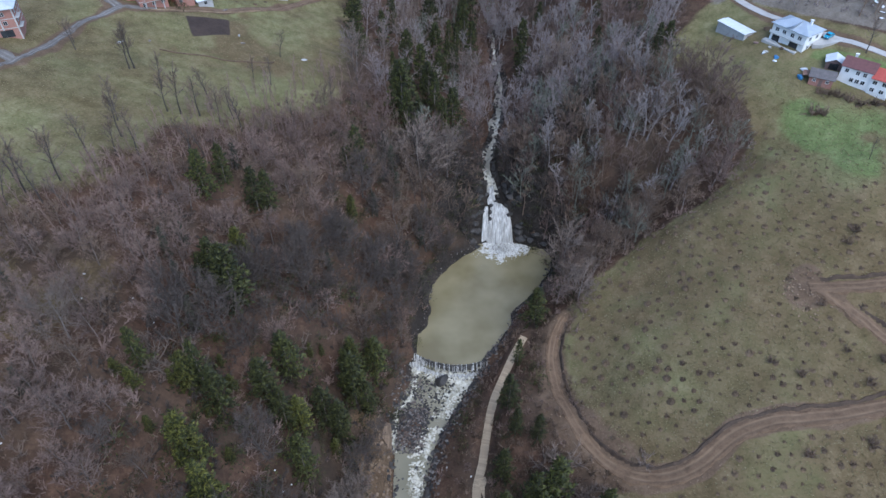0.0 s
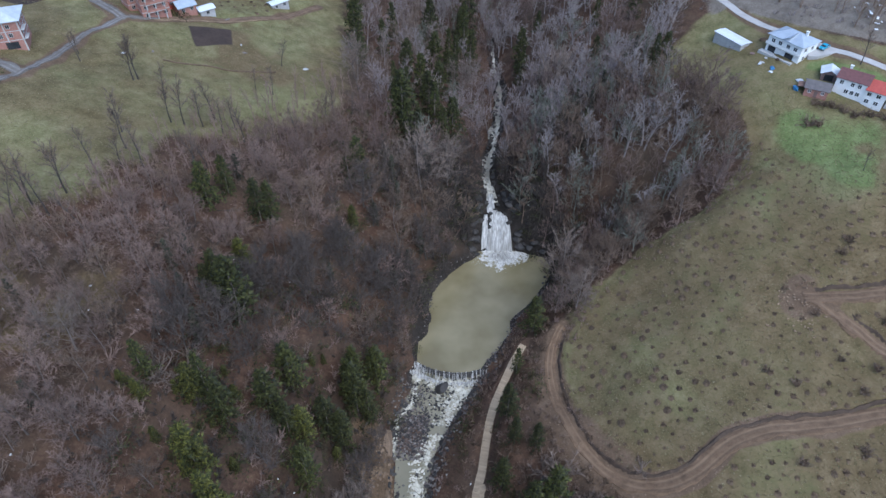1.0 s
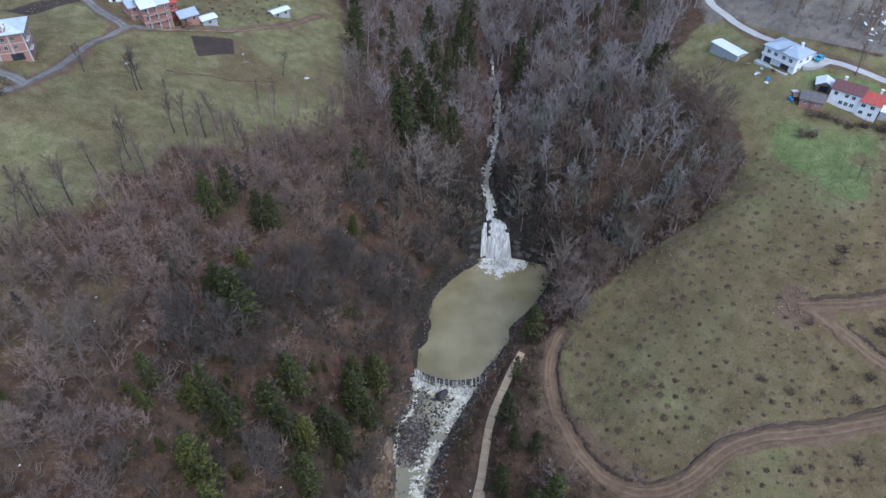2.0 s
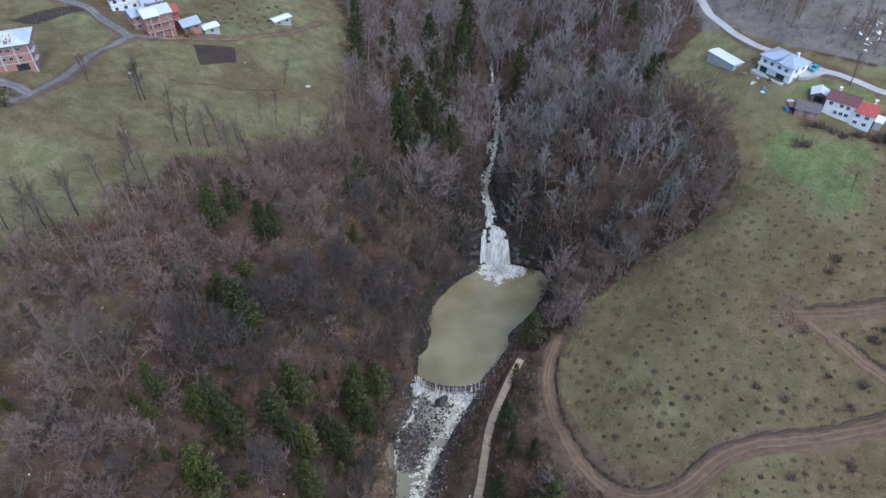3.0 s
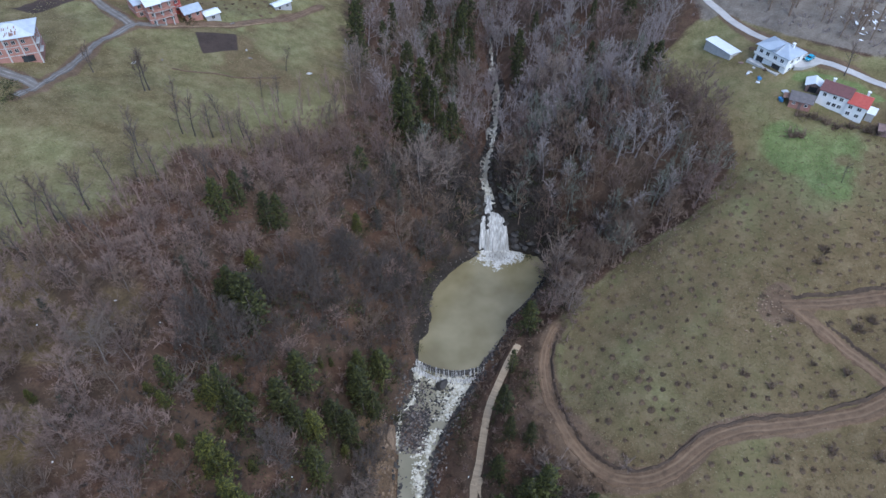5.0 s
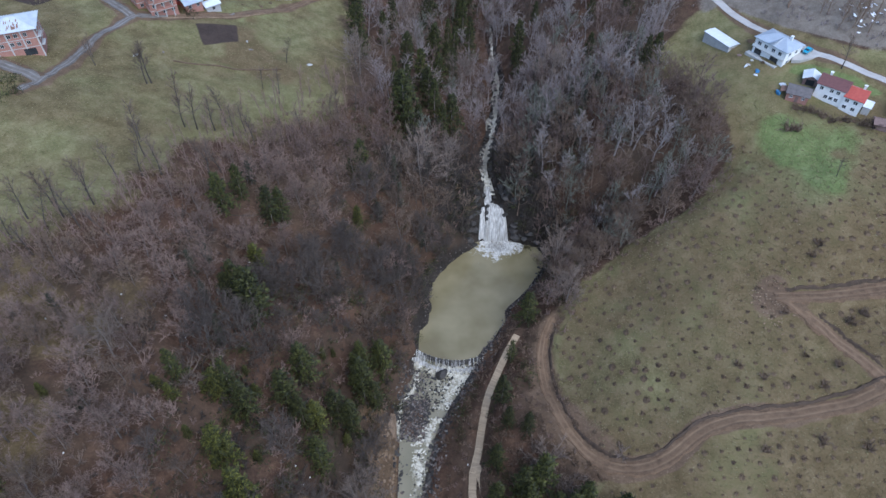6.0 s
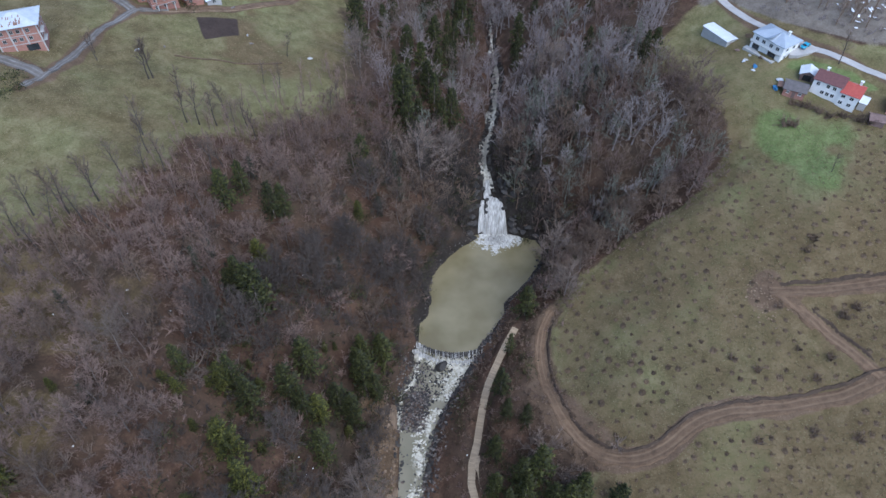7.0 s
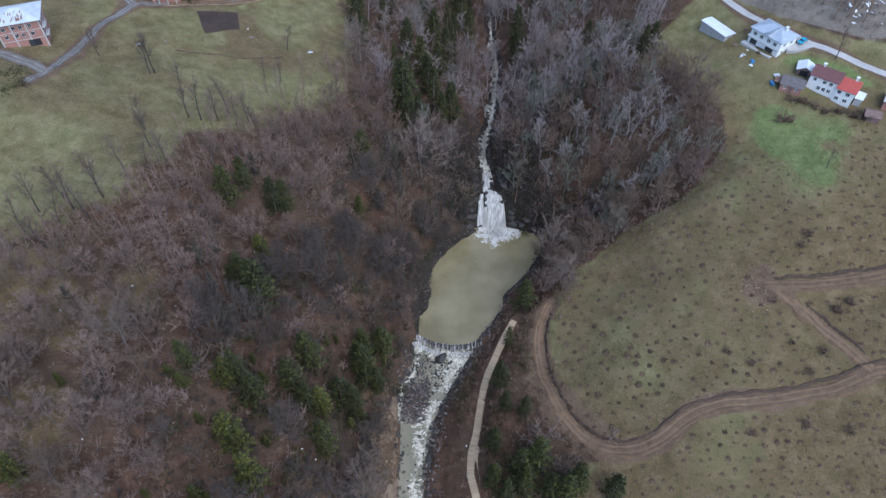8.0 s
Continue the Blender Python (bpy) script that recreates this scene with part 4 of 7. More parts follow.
for i, (h, sp, li, su, tw, up) in enumerate(BEECHES):
    tr, lb, cr = bare_tree(20 + i, h, sp, li, su, tw, thick=0.048, upright=up, first=0.13)
    pale, red, dark = i in (1, 4), i in (2, 5), i > 5
    protos.append(tree_kind("bare_tree", tr, lb, cr, BARK_PALE if pale else BARK_DARK if dark else BARK, TWIG_PALE if pale else TWIG_RED if red else TWIG_DARK if dark else TWIG,
                            "leafless pale grey broadleaf tree on the ravine slope" if pale else "leafless reddish-brown broadleaf tree on leaf litter" if red
                            else "leafless tree beside the ravine, its twigs darkened for shade" if dark else "leafless grey-brown broadleaf tree on the ravine slope", woods_group))
slender = []
for i, (h, sp, li, su, tw, up) in enumerate(SLENDER):
    tr, lb, cr = bare_tree(50 + i, h, sp, li, su, tw, thick=0.027, upright=up, first=0.36)
    slender.append(tree_kind("slender_tree", tr, lb, cr, BARK_DARK, TWIG, "slender leafless tree at the meadow edge", "slender trees at the meadow edge"))
spruces = []
for i, (h, sp, rg) in enumerate([(10.5, 3.3, 0.55), (12.0, 3.3, 0.6), (9.0, 3.4, 0.6)]):
    tr, cr = conifer(70 + i, h, sp, 105, rg, 4)
    spruces.append(tree_kind("spruce_tree", tr, None, cr, BARK, NEEDLES, "dark green spruce standing among bare trees", "spruces among the bare trees"))
firs = []
for i, (h, sp, rg) in enumerate([(9.6, 4.2, 0.5), (8.6, 4.0, 0.55)]):
    tr, cr = conifer(80 + i, h, sp, 130, rg, 6)
    firs.append(tree_kind("yellowish_fir", tr, None, cr, BARK, NEEDLES_YELLOW, "yellow-green conifer on the lower slope", "yellow-green conifers"))

ivy_trees = []
for i, (h, sp) in enumerate([(11, 2.2), (13, 2.5)]):
    tr, cr = conifer(90 + i, h, sp, 60, 0.75)
    limb = bare_tree(95 + i, h + 2, 4.6, 12, 5, 12, thick=0.036, upright=0.6)[1:]
    ivy_trees.append(tree_kind("ivy_clad_tree", tr, merge(*limb), cr, BARK, NEEDLES_DULL, "leafless tree overgrown with dull green ivy", "ivy-clad trees of the ravine", "ivy"))


def plant(proto, x, y, size=1.0, turn=0.0, stretch=1.0, used=set()):
    """The first tree of a kind is the one that was built; the next ones are copies."""
    m = pose(x, y, level(x, y), 0, 0, turn) @ Matrix.Diagonal((size, size, size * stretch, 1))
    if proto.name in used:
        return copy_thing(proto, m)
    used.add(proto.name)
    proto.matrix_basis = m
    return proto


# conifers at the places where they stand: x, y, crown width in metres
SLOPE_SPRUCES = [(-64.1, 137.4, 7.3), (-61.0, 144.8, 5.6), (-27.7, 170.6, 6.7), (-32.2, 171.2, 3.5), (-57.1, 108.0, 3.7), (-62.0, 80.7, 4.7), (-50.6, 80.4, 5.0), (-47.1, 77.2, 4.5), (-37.8, 94.7, 5.2), (-40.2, 84.4, 5.3), (-36.4, 81.5, 4.4), (-29.5, 88.9, 5.1), (-25.7, 87.5, 4.6),
                 (-24.7, 107.1, 5.4), (-25.9, 102.8, 4.7), (-23.6, 99.3, 5.6), (-20.2, 98.4, 5.2), (-19.3, 110.5, 5.6), (-31.5, 72.7, 5.4), (-52.4, 141.1, 5.2), (-49.5, 142.7, 4.6), (-50.0, 104.8, 6.6), (-54.6, 108.4, 4.6)]
RAVINE_SPRUCES = [(-15.3, 207.3, 10.6), (-9.4, 203.5, 6.8), (-3.2, 211.9, 9.0), (3.2, 210.0, 8.4), (-12.9, 198.2, 7.6), (-0.5, 204.8, 6.9), (-38.9, 281.0, 8.7), (-36.8, 258.9, 8.6), (-33.6, 246.6, 6.2), (-23.0, 279.3, 8.6), (-15.4, 250.6, 7.4), (-6.6, 292.6, 7.9), (-9.1, 234.6, 7.6),
                  (11.3, 303.3, 12.8), (8.7, 283.4, 10.5), (12.0, 267.7, 9.5), (1.3, 256.4, 7.1), (61.9, 257.2, 6.3), (41.5, 277.2, 5.0), (58.0, 233.5, 4.3), (49.6, 197.1, 4.3), (43.7, 193.7, 3.8), (74.7, 249.8, 5.6), (73.2, 210.7, 6.9), (77.8, 214.5, 6.0), (33.0, 261.2, 7.0), (32.0, 252.0, 6.0), (5, 264, 8), (-4, 262, 8), (-2, 240, 8), (4, 246, 8), (-20, 234, 6), (-26, 263, 7), (7, 292, 8), (2, 276, 7), (-14, 222, 8), (-6, 224, 8), (-17, 215, 7)]
BANK_SPRUCES = [(27.5, 129.4, 6.6), (21.4, 115.0, 4.7), (17.4, 99.4, 5.4), (18.6, 90.7, 4.6), (24.0, 88.4, 4.5), (14.6, 79.6, 5.0), (14.2, 69.5, 5.2), (21.0, 70.5, 7.9), (25.9, 71.8, 9.6), (22.4, 67.0, 6.8), (36.7, 66.4, 7.8), (46.1, 63.9, 5.7), (17.5, 65.3, 6.2), (29.3, 65.3, 6.8), (32.9, 63.7, 6.8)]
FIRS = [(-53.7, 123.8, 5.9), (-62.2, 76.0, 3.5), (-65.4, 77.6, 2.7), (-56.8, 79.8, 4.4), (-53.5, 80.1, 6.4), (-49.7, 87.8, 4.3), (-46.6, 83.1, 6.6), (-34.7, 103.9, 4.8), (-32.4, 106.3, 4.2), (-33.5, 82.8, 7.0), (-57.7, 68.6, 5.6), (-49.4, 64.7, 8.0), (-43.7, 67.5, 4.9), (-26.8, 83.1, 3.2),
        (-85.0, 71.0, 4.9), (-28.3, 152.6, 4.1), (-27.2, 93.2, 3.6), (-49.2, 75.0, 3.6), (-44.9, 57.4, 8.7), (-55.1, 51.7, 4.2), (-64.1, 50.4, 3.9), (-87.6, 50.9, 5.7), (-53.0, 52.0, 3.7)]
IVY = [(-59.4, 151.4, 0.85), (-61.4, 104.4, 0.95), (-56.5, 96.3, 0.95), (-63.5, 117.0, 0.9), (47.3, 205.3, 1.0), (51.4, 200.3, 1.0), (44.6, 191.8, 1.0), (48.4, 188.8, 0.9), (41.6, 202.3, 0.9), (-32.6, 130.9, 0.8), (-55.7, 93.7, 0.8), (-65.8, 111.7, 0.8), (-77.0, 69.1, 0.7), (-89.2, 91.3, 0.7), (56.4, 208.1, 1.0),
       (63.7, 212.8, 1.0), (70.6, 225.6, 1.0), (-20, 137, 0.9), (-16, 142, 1.0), (-12, 152, 0.9), (-8, 160, 0.9), (-22, 158, 1.0), (-15, 166, 0.9), (-17, 172, 1.0), (-6, 183, 1.1), (33, 190, 1.0), (36, 186, 0.9), (38, 235, 1.0), (-19, 180, 1.0), (-10, 190, 1.0)]
rng = np.random.RandomState(5)
taken = []
for x, y, w in SLOPE_SPRUCES + BANK_SPRUCES + RAVINE_SPRUCES:
    k = rng.randint(3)
    plant(spruces[k], x, y, w * (1.05 if x > 10 and y < 135 else 1.42 if y < 160 else 1.0) / (2 * (3.3, 3.3, 3.4)[k]), rng.rand() * 360, rng.uniform(1.0, 1.3))
    taken.append((x, y))
for x, y, w in FIRS:
    k = rng.randint(2)
    plant(firs[k], x, y, 1.35 * w / (2 * (4.2, 4.0)[k]), rng.rand() * 360, rng.uniform(1.05, 1.35))
    taken.append((x, y))

for x, y, s in IVY:
    plant(ivy_trees[rng.randint(2)], x, y, s, rng.rand() * 360)

# slender trees on the meadow's edge and singly by the road
for x, y, s in [(-98.9, 187.4, 1.2), (-97.9, 188.6, 1.0), (-116, 192, 0.7), (-118, 196, 0.6), (-104, 200, 0.5), (-88, 182, 0.8), (-83.0, 170.2, 0.95), (-79.3, 170.3, 1.1), (-74.4, 171.9, 0.9), (-89.8, 135.6, 0.95), (-92.8, 125.6, 1.0), (-81.6, 143.4, 0.9), (-100.6, 115.5, 0.95), (-106.3, 118.4, 0.9), (-72.6, 177.8, 1.0), (-68.7, 171.6, 0.8), (-70.5, 149.3, 1.0), (-66.3, 176.7, 0.8),
                (-85.5, 140.4, 0.8), (-93.4, 117.2, 0.9), (-98.5, 120.1, 1.0), (-102, 124, 0.9), (-108, 112, 0.9), (-96, 130, 0.8), (-88, 150, 1.0), (-92, 158, 0.9), (-61, 225, 0.8), (-66, 204, 0.6), (-60, 203, 0.7), (-72, 154, 0.9), (-68, 152, 0.9),
                (-32.9, 224.8, 1.2), (133, 191.5, 0.8), (118.5, 149, 0.5)]:
    plant(slender[rng.randint(3)], x, y, s, rng.rand() * 360)
    taken.append((x, y))

# large pale beeches that stand out from the woods
for x, y, s in [(7, 240, 1.25), (-8, 176, 1.15), (1, 182, 1.0), (43, 222, 1.1), (-34, 233, 0.9)]:
    plant(protos[1], x, y, s, rng.rand() * 360)
    taken.append((x, y))
# fallen trees lying on the slope
for x, y, s, turn in [(-62, 137, 0.7, 80), (-54, 138, 0.75, 95), (-46, 151, 0.7, 70), (-39, 150, 0.7, 100), (-83, 79, 0.8, 35), (-77, 75, 0.8, 30), (-81, 64, 0.7, 60), (-64, 106, 0.7, 20)]:
    ob = copy_thing(slender[0], pose(x, y, level(x, y) + 0.5, 0, 0, turn) @ pose(0, 0, 0, 78, 0, 0) @ Matrix.Diagonal((s * 0.7, s * 0.7, s, 1)))
    ob.name = "fallen_tree"
    tagged(ob, "leafless tree fallen across the leaf-littered slope", "fallen tree", "fallen trees on the slope")

count, thin, far_pieces = 0, 0, []
for x, y in scatter(26, 92, 148, 222, 7.0, 19):
    if in_woods(x, y):
        far_pieces.append((x, y, rng.uniform(0.8, 1.25), rng.rand() * 360, rng.choice(6, p=[0.24, 0.12, 0.2, 0.16, 0.12, 0.16])))
for x, y in scatter(-165, 95, 40, 350, 5.9, 11):
    if x < -95 - 0.4 * y or not in_woods(x, y) or min(math.hypot(x - a, y - b) for a, b in taken) < (5.6 if y < 115 and x > -70 else 5.2 if y < 192 else 6.0):
        continue
    size, turn = rng.uniform(0.66, 1.15), rng.rand() * 360
    edge = -within(np.array([x]), np.array([y]), MEADOW_WEST)[0]
    if edge < 9 and y < 215:
        if rng.rand() < 0.5 and thin < 120:
            plant(slender[rng.randint(3)], x, y, size * 0.9, turn)
            thin += 1
        continue
    off = abs(x - np.interp(y, STREAM_Y, STREAM_X)) - np.interp(y, STREAM_Y, STREAM_W)
    if edge < 34 and y < 215:
        k, size = rng.choice([2, 5, 2, 0]), size * 0.82
    # near the stream and among the conifers: trees with shade painted into their twigs
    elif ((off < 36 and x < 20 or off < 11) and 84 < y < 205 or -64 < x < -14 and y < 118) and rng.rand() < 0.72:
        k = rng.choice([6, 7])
    else:
        k = rng.choice(6, p=[0.18, 0.02, 0.39, 0.08, 0.01, 0.32] if x < -45 else [0.36, 0.06, 0.18, 0.26, 0.02, 0.12])
    if y > 215 and rng.rand() < 0.15:
        continue
    if count < 298 and y < 200 and x > -135:
        plant(protos[k], x, y, size * (1.12 if y > 140 else 1.0), turn)
        count += 1
    else:
        far_pieces.append((x, y, size * 1.05, turn, k))

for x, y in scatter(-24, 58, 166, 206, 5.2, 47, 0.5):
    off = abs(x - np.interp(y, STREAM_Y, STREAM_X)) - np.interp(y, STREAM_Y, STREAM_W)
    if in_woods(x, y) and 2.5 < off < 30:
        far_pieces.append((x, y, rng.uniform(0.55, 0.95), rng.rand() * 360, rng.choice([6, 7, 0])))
# trees that close over the brook where it comes out of the upper ravine
upper = np.random.RandomState(83)
for k in range(26):
    y = 283 + 2.6 * k + upper.uniform(-1, 1)
    far_pieces.append((np.interp(y, STREAM_Y, STREAM_X) + upper.normal(0, 2.0), y, upper.uniform(0.7, 1.05), upper.rand() * 360, upper.choice([0, 2, 3, 5])))


def far_woods(name, places, models, material, label):
    """Woods too far off to count: many trees in one mesh."""
    out = []
    xs, ys = np.array([p[0] for p in places]), np.array([p[1] for p in places])
    zs = height(xs, ys)
    for (x, y, s, turn, k), z in zip(places, zs):
        V, F = models[k % len(models)]
        c, n = math.cos(radians(turn)) * s, math.sin(radians(turn)) * s
        out.append((np.stack([V[:, 0] * c - V[:, 1] * n + x, V[:, 0] * n + V[:, 1] * c + y, V[:, 2] * s + z], 1), F))
    return tagged(new(name, mesh_from(name, *merge(*out), material)), label, "woods", kind="stuff")


FAR_TREES = [(16, 7.0, 0.7), (18, 6.8, 0.8), (14, 6.8, 0.6), (17, 6.6, 0.85), (13, 7.0, 0.5), (16, 6.8, 0.75), (15, 6.6, 0.7), (14, 6.4, 0.7)]
far_models = [merge(*bare_tree(120 + i, h, sp, 11, 4, 18, thick=0.052, upright=up, first=0.2)) for i, (h, sp, up) in enumerate(FAR_TREES)]
# far trees take twig colours lightened for distance haze; nearer ones keep TWIG
far_woods("far_bare_woods", [p for p in far_pieces if p[4] == 3 and p[0] > -12], far_models, TWIG_HAZE_GREY, "distant leafless grey woods, paled for haze, on the upper ravine")
far_woods("far_brown_woods", [p for p in far_pieces if p[4] == 0 and p[1] > 204], far_models, TWIG_HAZE_MAUVE, "distant leafless mauve woods, paled for haze, on the upper ravine")
far_woods("ravine_woods", [p for p in far_pieces if p[4] == 0 and p[1] <= 204], far_models, TWIG, "leafless grey-brown woods on the ravine slope")
far_woods("far_dark_woods", [p for p in far_pieces if p[4] in (6, 7)], far_models, TWIG_DARK, "leafless woods along the ravine, darkened for shade")
far_woods("far_reddish_woods", [p for p in far_pieces if p[4] in (2, 5)], far_models, TWIG_RED, "distant leafless reddish woods on the upper ravine")
far_woods("far_pale_woods", [p for p in far_pieces if p[4] in (1, 3, 4) and p[0] <= -12], far_models, TWIG_PALE, "distant leafless pale grey woods on the upper ravine")
far_woods("far_mossy_woods", [p for p in far_pieces if p[4] in (1, 4) and p[0] > -12], far_models, TWIG_GREEN, "distant leafless woods green with ivy and lichen")
hill_models = [merge(*bare_tree(140 + i, h, sp, 10, 4, 8, thick=0.06, upright=up)) for i, (h, sp, li, su, tw, up) in enumerate(SLENDER)]
hill = [(x, y, rng.uniform(0.6, 1.0), rng.rand() * 360, rng.randint(3)) for x, y in scatter(96, 175, 150, 275, 5.0, 17, 0.6)
        if within(np.array([x]), np.array([y]), FIELD_EAST)[0] < -4 and along(np.array([x]), np.array([y]), ROAD_EAST)[0][0] > 4.5 and y > 195 and wander(np.array([x]), np.array([y]), 16, 41)[0] > -0.15]
hill_brush = [(x, y, rng.uniform(0.7, 1.6), rng.rand() * 360, rng.randint(4)) for x, y in scatter(98, 175, 195, 275, 4.2, 27, 0.6)
              if within(np.array([x]), np.array([y]), FIELD_EAST)[0] < -2 and along(np.array([x]), np.array([y]), ROAD_EAST)[0][0] > 3.5]
# brush twigs are lightened for haze, like the far woods
far_woods("hillside_brush", hill_brush, [bush(280 + i, 1.6, 5, 9, 0.05) for i in range(4)], TWIG_HAZE_MAUVE, "low bare brush on the slope above the concrete road")
far_woods("hillside_woods", hill, hill_models, TWIG, "sparse leafless trees on the slope above the concrete road")

# thin saplings that thicken from the meadow into the woods
sapling_models = [merge(*bare_tree(160 + i, h, sp, 8, 3, 7, thick=0.034, upright=1.3, first=0.3)) for i, (h, sp) in enumerate([(9, 2.6), (11, 2.9), (8, 2.4), (10, 3.0)])]
saplings = []
for x, y in scatter(-112, -36, 104, 226, 3.3, 71, 0.5):
    inside = within(np.array([x]), np.array([y]), MEADOW_WEST)[0]
    reach = 15 if x > -84 else 4
    if -12 < inside < reach and rng.rand() < 0.75 * (1 - max(inside, 0) / reach) ** 0.7:
        saplings.append((x, y, rng.uniform(0.55, 1.1), rng.rand() * 360, rng.randint(4)))
far_woods("meadow_edge_saplings", saplings, sapling_models, TWIG_RED, "thicket of thin reddish leafless saplings along the meadow")

# low brush that covers the forest floor, and thickens along the edges of the fields
brush_models = [bush(290 + i, 1.5, 5, 11, 0.05) for i in range(4)]
brush = [(x, y, rng.uniform(0.6, 1.5), rng.rand() * 360, rng.randint(4)) for x, y in scatter(-120, 95, 46, 225, 4.8, 61, 0.5) if in_woods(x, y) and x > -95 - 0.4 * y]
brush += [(x, y, rng.uniform(0.8, 1.8), rng.rand() * 360, rng.randint(4)) for x, y in scatter(-46, 14, 124, 206, 3.1, 67, 0.5) if in_woods(x, y)]
for line in (FIELD_EAST[5:17], MEADOW_WEST[1:12]):
    for (ax, ay), (bx, by) in zip(line, line[1:]):
        for _ in range(int(math.hypot(bx - ax, by - ay) * 1.3)):
            f = rng.rand()
            brush.append((ax + (bx - ax) * f + rng.normal(0, 2.2) - (1.5 if ax > 0 else -1.5), ay + (by - ay) * f + rng.normal(0, 2.2), rng.uniform(0.7, 1.7), rng.rand() * 360, rng.randint(4)))
far_woods("forest_floor_brush", [p for k, p in enumerate(brush) if k % 2], brush_models, TWIG_RED, "low bare brush covering the leaf-littered forest floor")
far_woods("forest_edge_brush", [p for k, p in enumerate(brush) if k % 2 == 0], brush_models, TWIG, "low grey-brown brush under the bare trees")

slope_brush = [(x, y, rng.uniform(1.3, 2.7), rng.rand() * 360, rng.randint(4)) for x, y in scatter(-72, -14, 50, 128, 3.7, 63, 0.5) if in_woods(x, y)]
# most of this brush takes the twig colour darkened for shade
far_woods("slope_thicket", [p for k, p in enumerate(slope_brush) if k % 3], brush_models, TWIG_DARK, "dark bare thicket among the conifers of the slope")
far_woods("slope_brush", [p for k, p in enumerate(slope_brush) if k % 3 == 0], brush_models, TWIG_RED, "reddish bare brush among the conifers of the slope")

# shrubs under the trees and on the open bank
shrubs = []
for i, (sz, st, tw, mat, label) in enumerate([(2.4, 14, 9, TWIG, "bare grey-brown shrub on the forest floor"), (1.9, 14, 9, TWIG_RED, "bare reddish shrub on leaf litter"),
                                              (2.2, 14, 10, TWIG_PALE, "bare pale grey shrub on the slope")]):
    me = mesh_from("bare_shrub", *bush(200 + i, sz, st, tw * 2, 0.03), mat)
    shrubs.append(tagged(new("bare_shrub", me), label, "shrub", "shrubs of the ravine slopes"))
    shrubs[-1].matrix_basis = pose(0, 0, -900)
spots = [p for p in scatter(-125, 92, 46, 200, 8.2, 23) if in_woods(*p)][:190]
for x, y in spots:
    plant(shrubs[rng.choice(3, p=[0.45, 0.35, 0.2])], x, y, rng.uniform(0.7, 1.5), rng.rand() * 360)
for x, y, s in [(28, 78.5, 2.1), (33, 74, 1.9), (29.5, 75, 1.4), (30.5, 81, 2.0), (27, 75, 1.6), (35.5, 70.5, 1.7), (31.5, 71, 1.8), (25.5, 82, 1.7), (49, 79.5, 1.0), (46, 143.5, 1.6), (-61, 82, 2.2), (-57, 84, 2.0)]:
    plant(shrubs[2], x, y, s, rng.rand() * 360)

bank_shrubs = []
for i, (sz, st, tw, mat, label) in enumerate([(1.7, 13, 14, TWIG_RED, "bare reddish brush on the river bank"), (2.0, 13, 14, TWIG, "bare grey-brown brush on the river bank"), (1.4, 13, 14, DRY, "dry brown brush on the river bank")]):
    bank_shrubs.append(tagged(new("bank_brush", mesh_from("bank_brush", *bush(215 + i, sz, st, tw, 0.03), mat)), label, "brush", "brush on the river banks"))
    bank_shrubs[-1].matrix_basis = pose(0, 0, -900)
spots = [(x, y) for x, y in scatter(-2, 47, 54, 136, 3.1, 29, 0.48)
         if min(along(np.array([x]), np.array([y]), k)[0][0] for k in TRACKS + [[q[:2] for q in DECK]]) > 2.3 and within(np.array([x]), np.array([y]), FIELD_EAST)[0] < -0.5
         and abs(x - np.interp(y, STREAM_Y, STREAM_X)) - np.interp(y, STREAM_Y, STREAM_W) > 3.2]
spots += [(x, y) for x, y in scatter(-30, -9, 56, 128, 4.0, 30, 0.48) if abs(x - np.interp(y, STREAM_Y, STREAM_X)) - np.interp(y, STREAM_Y, STREAM_W) > 1.8]
for x, y in spots[:295]:
    plant(bank_shrubs[rng.choice(3)], x, y, rng.uniform(0.6, 1.35), rng.rand() * 360)

thicket = [(x, y, rng.uniform(0.6, 1.5), rng.rand() * 360, rng.randint(4)) for x, y in scatter(6, 48, 58, 140, 2.2, 37, 0.5)
           if min(along(np.array([x]), np.array([y]), k)[0][0] for k in TRACKS) > 2.4 and along(np.array([x]), np.array([y]), [q[:2] for q in DECK])[0][0] > 1.9 and within(np.array([x]), np.array([y]), FIELD_EAST)[0] < 0.5
           and abs(x - np.interp(y, STREAM_Y, STREAM_X)) - np.interp(y, STREAM_Y, STREAM_W) > 2.4]
far_woods("bank_thicket", thicket, brush_models, TWIG, "tangle of bare grey-brown brush on the river bank")

# leggy bushes and small dead plants in rows over the field
def field_tuft(seed, size):
    """A dead plant: a mat of drooping blades on a low mound, with a few stems standing up."""
    g = np.random.RandomState(seed)
    blades = []
    for k in range(52):
        a, f = g.rand() * 6.28, g.rand() ** 0.6
        p = np.array([math.cos(a) * 0.75 * f * size, math.sin(a) * 0.6 * f * size, 0.18 * size * (1 - f * f)])
        d = np.array([math.cos(a) + g.normal(0, 0.5), math.sin(a) + g.normal(0, 0.5), g.uniform(-0.1, 0.8)])
        blades.append((*p, g.uniform(0.03, 0.075), *(p + d * size * g.uniform(0.2, 0.5))))
    mound = tubes([(0, 0, -0.3, 1.0 * size, 0, 0, 0.06 * size, 0.5 * size), (0, 0, 0.06 * size, 0.5 * size, 0, 0, 0.16 * size, 0.1)], 9)
    return merge(bush(seed, 0.8 * size, 5, 7, 0.035), slivers(blades, seed), mound)


tufts, tuft_models = [], [field_tuft(230 + i, sz) for i, sz in enumerate((0.8, 0.95, 0.7))]
